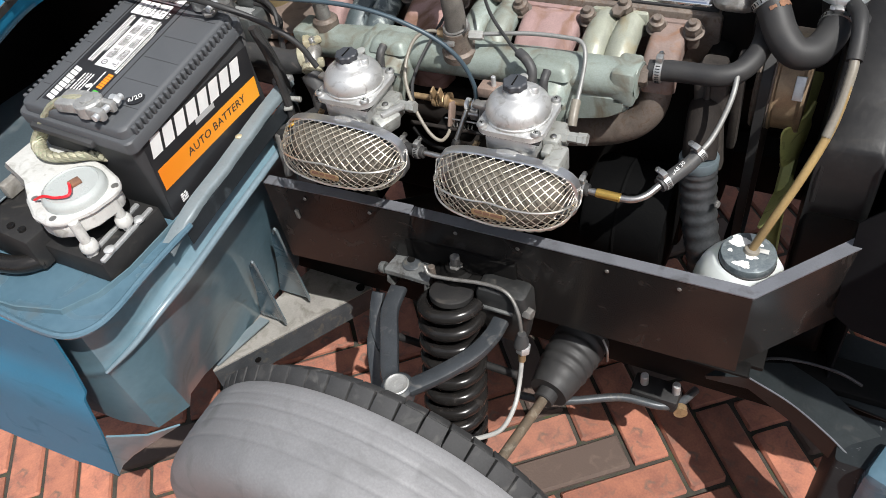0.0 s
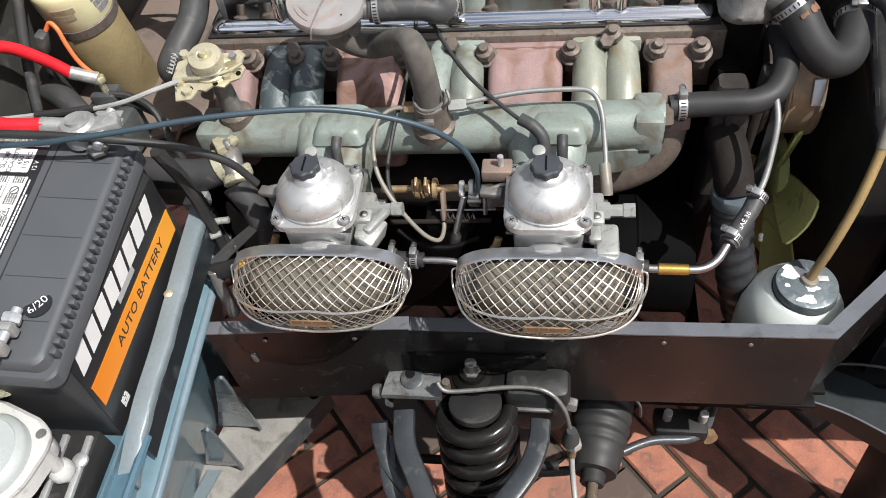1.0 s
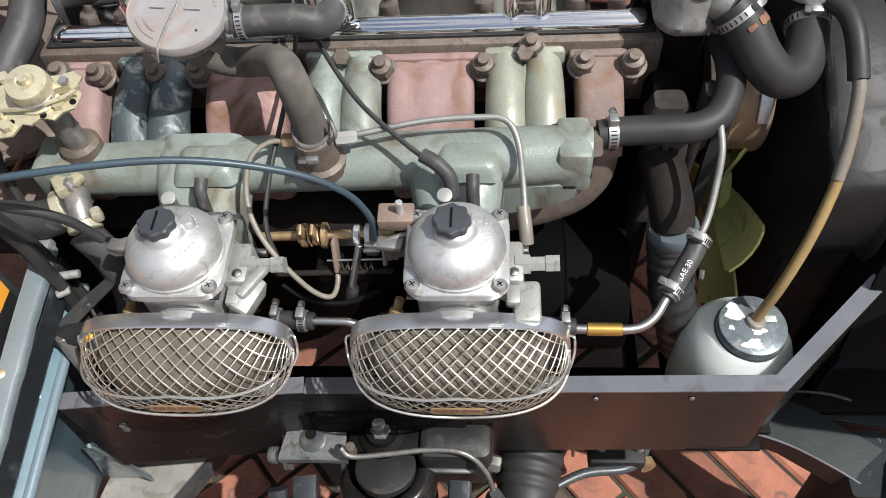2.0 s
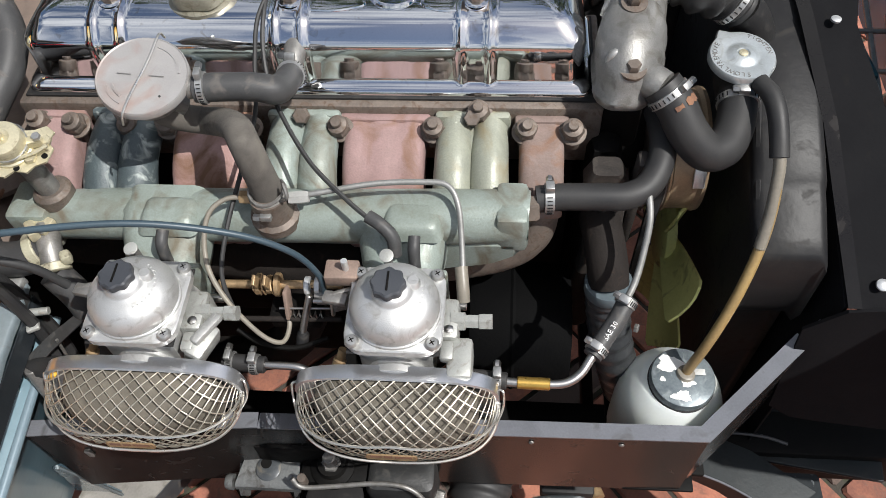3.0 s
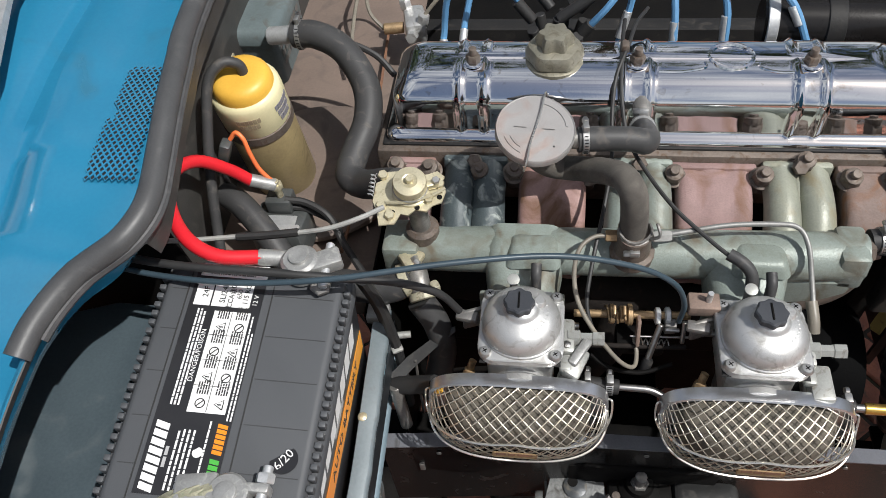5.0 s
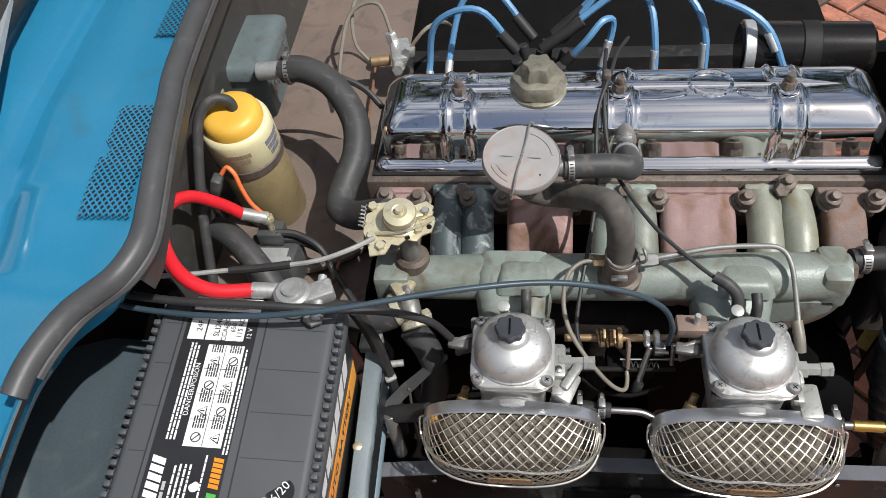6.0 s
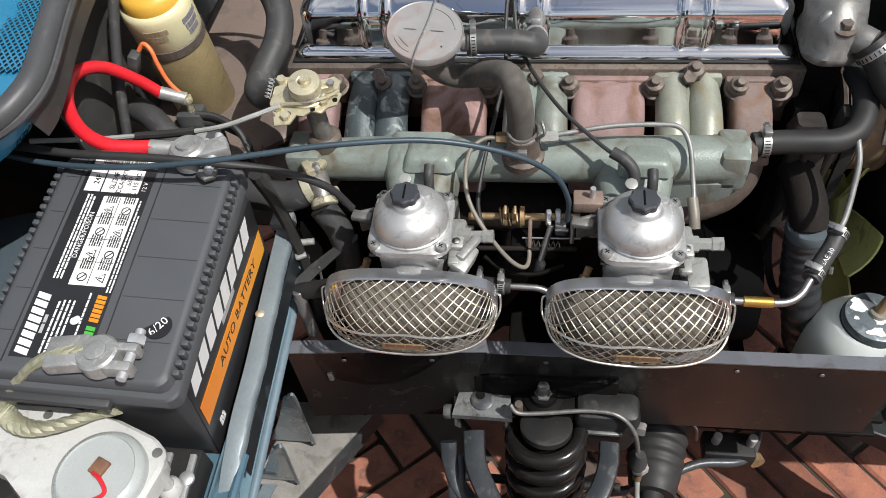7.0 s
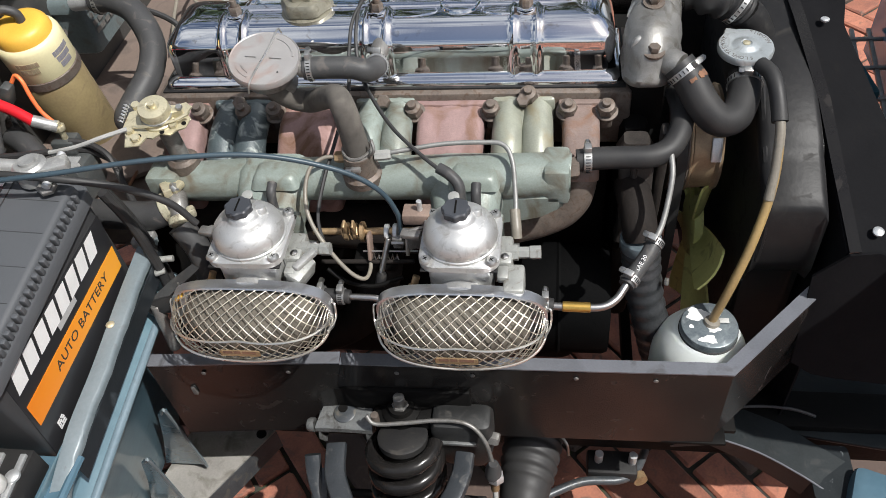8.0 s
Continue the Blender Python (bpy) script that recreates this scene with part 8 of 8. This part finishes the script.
part("seat", turned(B(), [(0.028, 0), (0.031, 0.002), (0.031, 0.010), (0.026, 0.012)], top_ - axs * 0.012, axs, 30), "black_matt", spring)

arm = thing("upper_wishbone", (0.03, -0.45, 0.40), "dark grey forged upper wishbone arms", "wishbone")


def strap(pts, w, t, name, mtl, parent):
    line = spline(pts, 6)
    rings = []
    for i, q in enumerate(line):
        d = (line[min(i + 1, len(line) - 1)] - line[max(i - 1, 0)]).normalized()
        s = d.cross(Vector((0, 0, 1))).normalized()
        n_ = s.cross(d)
        rings.append([q + s * u + n_ * v for u, v in rrect(-w / 2, w / 2, -t / 2, t / 2, t * 0.35, 2)])
    bm = B()
    loft(bm, rings)
    return part(name, bm, mtl, parent)


strap([(-0.054, -0.360, 0.440), (-0.048, -0.400, 0.436), (-0.028, -0.440, 0.430), (-0.004, -0.485, 0.424), (0.012, -0.500, 0.426)], 0.026, 0.013, "arm", "arm_black", arm)
strap([(0.108, -0.362, 0.436), (0.106, -0.390, 0.435), (0.094, -0.425, 0.433), (0.066, -0.465, 0.430), (0.034, -0.502, 0.428)], 0.024, 0.015, "arm", "arm_black", arm)
strap([(-0.075, -0.380, 0.415), (-0.070, -0.425, 0.39), (-0.045, -0.470, 0.36), (-0.02, -0.51, 0.34)], 0.022, 0.010, "lower_link", "arm_black", arm)
strap([(-0.085, -0.370, 0.430), (-0.082, -0.388, 0.414), (-0.072, -0.410, 0.398), (-0.050, -0.432, 0.386)], 0.020, 0.012, "rear_leg", "arm_black", arm)
part("ball_joint", turned(B(), [(0.020, -0.02), (0.022, 0.0), (0.022, 0.006), (0.018, 0.010)], (0.020, -0.505, 0.426), (0, 0, 1), 24), "chassis_grey", arm)
part("joint_cap", turned(B(), [(0.0165, 0.009), (0.0165, 0.0105), (0.0150, 0.0115), (0.0135, 0.0105), (0.006, 0.0110), (0.002, 0.0115)], (0.020, -0.505, 0.426), (0, 0, 1), 24), "lead", arm, "pale round joint cap")
part("cross_rod", rod(B(), (-0.09, -0.372, 0.33), (0.13, -0.372, 0.33), 0.006), "black_matt", arm)

brake = thing("brake_line", (0.12, -0.38, 0.42), "brake pipe with braided hose and hex union", "brake hose")
part("pipe", tube(B(), [(-0.010, -0.346, 0.490), (0.000, -0.352, 0.482), (0.030, -0.350, 0.482), (0.080, -0.346, 0.487), (0.114, -0.349, 0.486), (0.134, -0.360, 0.468), (0.143, -0.371, 0.430)], 0.0028, 10), "alloy_dull", brake)
part("boot", turned(B(), [(0.006, 0), (0.010, -0.012), (0.0105, -0.024)], (0.144, -0.373, 0.438), (0.05, 0.15, 1), 16), "hose_grey", brake)
part("union", hexnut(B(), (0.1455, -0.378, 0.405), (0.05, 0.15, 1), 0.0105, 0.013), "zinc", brake)
part("brass_end", rod(B(), (0.145, -0.379, 0.406), (0.1445, -0.382, 0.388), 0.0055), "brass", brake)
part("hose", tube(B(), [(0.1445, -0.382, 0.392), (0.1465, -0.398, 0.365), (0.150, -0.428, 0.345), (0.148, -0.468, 0.345), (0.135, -0.502, 0.368), (0.110, -0.530, 0.385)], 0.0034, 12), "cable_grey", brake, "pale braided hose")

rack = thing("steering_boot", (0.19, -0.30, 0.24), "black ribbed rubber steering rack boot", "steering boot")
a, b = Vector((0.190, -0.250, 0.302)), Vector((0.174, -0.366, 0.300))
d = b - a
prof = []
for i in range(49):
    t = i / 48
    prof.append(((0.041 - 0.012 * t ** 2.2) * (1 + 0.035 * math.sin(i * 0.92) * (1 if t < 0.7 else 0.2)), d.length * t))
part("bellows", turned(B(), prof, a, d, 32), "rubber", rack, "", 60)
part("neck", rod(B(), b - d * 0.05, b + d * 0.14, 0.016), "rubber", rack)
part("clip_tail", tube(B(), [a + Vector((0.035, -0.02, 0.03)), a + Vector((0.045, -0.03, 0.02)), a + Vector((0.047, -0.035, 0.0))], 0.002, 6), "steel", rack)
rod_ = thing("track_rod", (0.17, -0.45, 0.30), "grimy brown steering track rod", "steering rod")
part("bar", rod(B(), (0.174, -0.366, 0.300), (0.158, -0.525, 0.335), 0.0075), "rod_brown", rod_)
part("end", turned(B(), [(0.012, 0), (0.016, 0.01), (0.016, 0.03), (0.010, 0.04)], (0.160, -0.508, 0.331), (-0.08, -0.95, 0.25), 16), "brown_steel", rod_)
arb = thing("anti_roll_bar", (0.27, -0.25, 0.18), "dark steel anti-roll bar with clamp", "anti-roll bar")
part("bar", tube(B(), [(0.10, -0.33, 0.20), (0.150, -0.322, 0.198), (0.195, -0.304, 0.198), (0.258, -0.272, 0.196), (0.315, -0.262, 0.190), (0.342, -0.240, 0.180), (0.36, -0.20, 0.17)], 0.0068, 12), "chassis_grey", arb)
part("clamp_block", block(B(), (0.305, -0.240, 0.190), (0.075, 0.040, 0.030), 0.005), "black_matt", arb)
for x in (0.285, 0.335):
    part("clamp_bolt", rod(B(), (x, -0.238, 0.200), (x, -0.240, 0.228), 0.0065), "zinc", arb)
part("end_bush", turned(B(), [(0.011, 0), (0.011, 0.012)], (0.345, -0.246, 0.178), (0.3, -0.8, 0.1), 14), "brass", arb)

# ---- front wheel ----
WX, WY, WZ, WR = 0.035, -0.655, 0.284, 0.284
wheel = thing("road_wheel", (WX, WY, 0.0), "dusty black road tyre on steel wheel", "wheel")
prof = [(0.175, -0.066), (0.182, -0.074), (0.215, -0.082), (0.240, -0.0815), (0.256, -0.078), (0.268, -0.071), (0.2745, -0.062), (0.2785, -0.050), (0.2805, -0.036), (0.2818, -0.020), (0.2824, -0.004), (0.2826, 0.012), (0.2822, 0.028), (0.2812, 0.0395), (0.2790, 0.0445), (0.270, 0.047), (0.264, 0.066), (0.250, 0.078), (0.215, 0.082), (0.182, 0.074), (0.175, 0.066)]
worn = [p for p in prof if p[1] <= -0.045]
for i in range(41):
    y = -0.044 + i * 0.0020
    dip = sum(d * math.exp(-((y - c) / 0.0022) ** 2) for c, d in ((-0.034, 0.0011), (-0.012, 0.0008), (0.010, 0.0012), (0.026, 0.0007)))
    worn.append((float(np.interp(y, [p[1] for p in prof if p[0] > 0.25], [p[0] for p in prof if p[0] > 0.25])) - dip, y))
prof = worn + [p for p in prof if p[1] > 0.037]
part("tyre", turned(B(), prof, (WX, WY, WZ), (0, 1, 0), 120), "tyre_wall", wheel, "grey dusty worn tyre", 40)
part("rim", turned(B(), [(0.10, -0.02), (0.150, -0.05), (0.165, -0.066), (0.176, -0.070), (0.176, 0.07), (0.160, 0.06), (0.10, 0.03)], (WX, WY, WZ), (0, 1, 0), 64), "rail_grey", wheel)
part("hub_cap", turned(B(), [(0.05, 0), (0.045, 0.02), (0.02, 0.03)], (WX, WY - 0.02, WZ), (0, -1, 0), 32), "rail_grey", wheel)
# shoulder blocks, coloured dark for the shaded inner side
bm = B()
for k in range(58):
    a = 2 * math.pi * k / 58
    m = Matrix.Rotation(-a, 4, "Y")
    c = Vector((WX, WY + 0.058, WZ)) + m @ Vector((WR - 0.0115, 0, 0))
    block(bm, c, (0.016, 0.024, 0.0280), 0.0015, m @ Matrix.Rotation(radians(-22), 4, "Z"))
    c = Vector((WX, WY + 0.0735, WZ)) + m @ Vector((WR - 0.0235, 0, 0))
    block(bm, c, (0.016, 0.016, 0.0268), 0.0015, m @ Matrix.Rotation(radians(-48), 4, "Z"))
tr = part("tread", bm, "tyre", wheel, "shoulder blocks with narrow grooves, shade painted into their black")
tagged(tr, kind="stuff")

# grille beyond the radiator
gr = thing("grille", (0.78, 0.2, 0.35), "pale grey metal grille lattice in front of the radiator", "grille")
for i in range(7):
    x = 0.66 + 0.03 * i
    part("bar", block(B(), (x + 0.02, 0.22, 0.46), (0.008, 0.62, 0.006), 0.001, Matrix.Rotation(radians(-8), 4, "Z")), "rail_grey", gr)
for j in range(7):
    part("bar", block(B(), (0.77, -0.05 + 0.09 * j, 0.463), (0.24, 0.007, 0.006), 0.001), "rail_grey", gr)
tf = thing("tubular_frame", (0.62, 0.35, 0.3), "dark teal painted front frame tubes", "car frame")
part("tube", block(B(), (0.60, 0.36, 0.57), (0.035, 0.30, 0.035), 0.006, Matrix.Rotation(radians(-12), 4, "Z")), "teal_dark", tf)
part("tube", block(B(), (0.66, 0.34, 0.55), (0.030, 0.30, 0.030), 0.006, Matrix.Rotation(radians(6), 4, "Z")), "teal_dark", tf)
part("tube", block(B(), (0.45, 0.37, 0.60), (0.30, 0.028, 0.028), 0.006, Matrix.Rotation(radians(24), 4, "Z")), "black_paint", tf)
part("upright", block(B(), (0.60, 0.46, 0.28), (0.04, 0.04, 0.56), 0.006), "teal_dark", tf)
part("upright", block(B(), (0.80, 0.30, 0.23), (0.03, 0.03, 0.46), 0.006), "teal_dark", tf)

# ---- garden trees beyond the car ----
rnd = random.Random(21)
for tx, ty, th_, tr_ in ((-7.0, 7.5, 9.4, 2.6), (-3.2, 6.8, 8.2, 2.3), (0.4, 7.6, 10.2, 2.8), (3.9, 6.9, 9.0, 2.4), (7.6, 7.4, 9.2, 2.6)):
    tree = thing("tree", (tx, ty, 0), "leafy green garden tree beyond the car", "tree", "garden trees")
    part("trunk", tube(B(), [(tx, ty, 0), (tx + 0.1, ty, th_ * 0.3), (tx - 0.05, ty + 0.1, th_ * 0.7)], [0.17, 0.12, 0.05], 10), "bark", tree)
    for k in range(4):
        a = k * 1.6 + tx
        part("limb", tube(B(), [(tx, ty, th_ * (0.3 + 0.1 * k)), (tx + tr_ * 0.35 * math.cos(a), ty + tr_ * 0.35 * math.sin(a), th_ * (0.42 + 0.1 * k)), (tx + tr_ * 0.7 * math.cos(a), ty + tr_ * 0.7 * math.sin(a), th_ * (0.5 + 0.11 * k))], [0.06, 0.04, 0.015], 7), "bark", tree)
    vv, ff = [], []
    lumps = [(Vector((rnd.gauss(0, 0.42), rnd.gauss(0, 0.42), rnd.uniform(-0.75, 0.8))), rnd.uniform(0.25, 0.5)) for k in range(16)]
    for k in range(2600):
        lc, lr = rnd.choice(lumps)
        d = Vector((rnd.gauss(0, 1), rnd.gauss(0, 1), rnd.gauss(0, 1))).normalized() * lr * rnd.uniform(0.5, 1.0) + lc
        c = Vector((tx + d.x * tr_, ty + d.y * tr_, th_ * 0.62 + d.z * th_ * 0.36))
        u = Vector((rnd.gauss(0, 1), rnd.gauss(0, 1), rnd.gauss(0, 1))).normalized() * rnd.uniform(0.07, 0.13)
        w = u.cross(Vector((rnd.gauss(0, 1), rnd.gauss(0, 1), rnd.gauss(0, 1)))).normalized() * rnd.uniform(0.05, 0.09)
        n0 = len(vv)
        vv += [tuple(c - u), tuple(c + w), tuple(c + u), tuple(c - w)]
        ff.append((n0, n0 + 1, n0 + 2, n0 + 3))
    me = bpy.data.meshes.new("crown")
    me.from_pydata(vv, [], ff)
    me.materials.append(M["foliage"])
    crown = new("crown", me)
    crown.parent = tree
    crown.matrix_parent_inverse = Matrix.Translation(-Vector(tree.location))
    tagged(crown, "dense green leaves", kind="stuff")


# ---- paving bricks, herringbone at 45 degrees to the car ----
L, W, G = 0.216, 0.072, 0.0060
rnd = random.Random(11)
turn = Matrix.Rotation(radians(-50), 4, "Z")


def brick_mesh(seed):
    r = random.Random(seed)
    bm = bmesh.new()
    x, y = L / 2 - G / 2 - r.uniform(0, 0.0012), W / 2 - G / 2 - r.uniform(0, 0.0012)
    def ring(ins, z, cut_, jit):
        out = []
        for sx, sy in ((-1, -1), (1, -1), (1, 1), (-1, 1)):
            c1, c2 = cut_ + r.choice((0.0, 0.001, 0.002, 0.005)), cut_ + r.choice((0.0, 0.001, 0.002, 0.005))
            p = [(sx * (x - ins), sy * (y - ins - c1)), (sx * (x - ins - c2), sy * (y - ins))]
            if sx * sy < 0:
                p.reverse()
            out += [bm.verts.new((px + r.uniform(-jit, jit), py + r.uniform(-jit, jit), z + r.uniform(-jit, jit) * 0.6)) for px, py in p]
        return out
    lo, mid, hi = ring(0.0, -0.03, 0.0016, 0.0), ring(0.0006, -0.005, 0.0020, 0.0014), ring(0.0042, 0.0, 0.0030, 0.0018)
    for a, b in ((lo, mid), (mid, hi)):
        for i in range(8):
            bm.faces.new((a[i], a[(i + 1) % 8], b[(i + 1) % 8], b[i]))
    bm.faces.new(hi)
    return finish(bm, "brick", "brick", 25)


shapes = [brick_mesh(s) for s in range(12)]
P = L / 3
lead_in = Vector((0.472 - 3 * P, 0.187 - P, 0))
spots = []
for i in range(-62, 63):
    for j in range(-62, 63):
        # each cell of the pattern holds one brick along and one across
        k = (i - j) % 6
        if k == 0:
            spots.append(((i + 1.5) * P + lead_in.x, (j + 0.5) * P + lead_in.y, 0))
        elif k == 3:
            spots.append(((i + 0.5) * P + lead_in.x, (j - 0.5) * P + lead_in.y, 90))
near, far = [], []
for x, y, r in spots:
    q = turn @ Vector((x, y, 0))
    (near if (-0.95 < q.x < 0.95 and -0.95 < q.y < 0.62) else far).append((q, r))
near.sort(key=lambda s: (s[0] - Vector((0.15, -0.35, 0))).length)
far += near[300:]
for q, r in near[:300]:
    ob = new("brick", rnd.choice(shapes))
    ob.parent = ground
    ob.matrix_basis = Matrix.Translation((q.x, q.y, rnd.uniform(-0.003, 0.002))) @ turn @ Matrix.Rotation(radians(r), 4, "Z") @ Matrix.Rotation(rnd.uniform(-0.012, 0.012), 4, "X") @ Matrix.Rotation(rnd.uniform(-0.012, 0.012), 4, "Y")
vv, ff = [], []
for q, r in far:
    m = Matrix.Translation((q.x, q.y, rnd.uniform(-0.003, 0.002))) @ turn @ Matrix.Rotation(radians(r), 4, "Z")
    x, y = L / 2 - G / 2, W / 2 - G / 2
    n0 = len(vv)
    for z, ins in ((-0.02, 0.0), (-0.004, 0.001), (0.0, 0.006)):
        for sx, sy in ((-1, -1), (1, -1), (1, 1), (-1, 1)):
            vv.append(tuple(m @ Vector((sx * (x - ins), sy * (y - ins), z))))
    for lv in (0, 4):
        for i in range(4):
            ff.append((n0 + lv + i, n0 + lv + (i + 1) % 4, n0 + lv + 4 + (i + 1) % 4, n0 + lv + 4 + i))
    ff.append((n0 + 8, n0 + 9, n0 + 10, n0 + 11))
me = bpy.data.meshes.new("paving")
me.from_pydata(vv, [], ff)
me.materials.append(M["brick_far"])
pav = new("paving", me)
pav.parent = ground
tagged(pav, "red clay paving bricks laid in herringbone", kind="stuff")
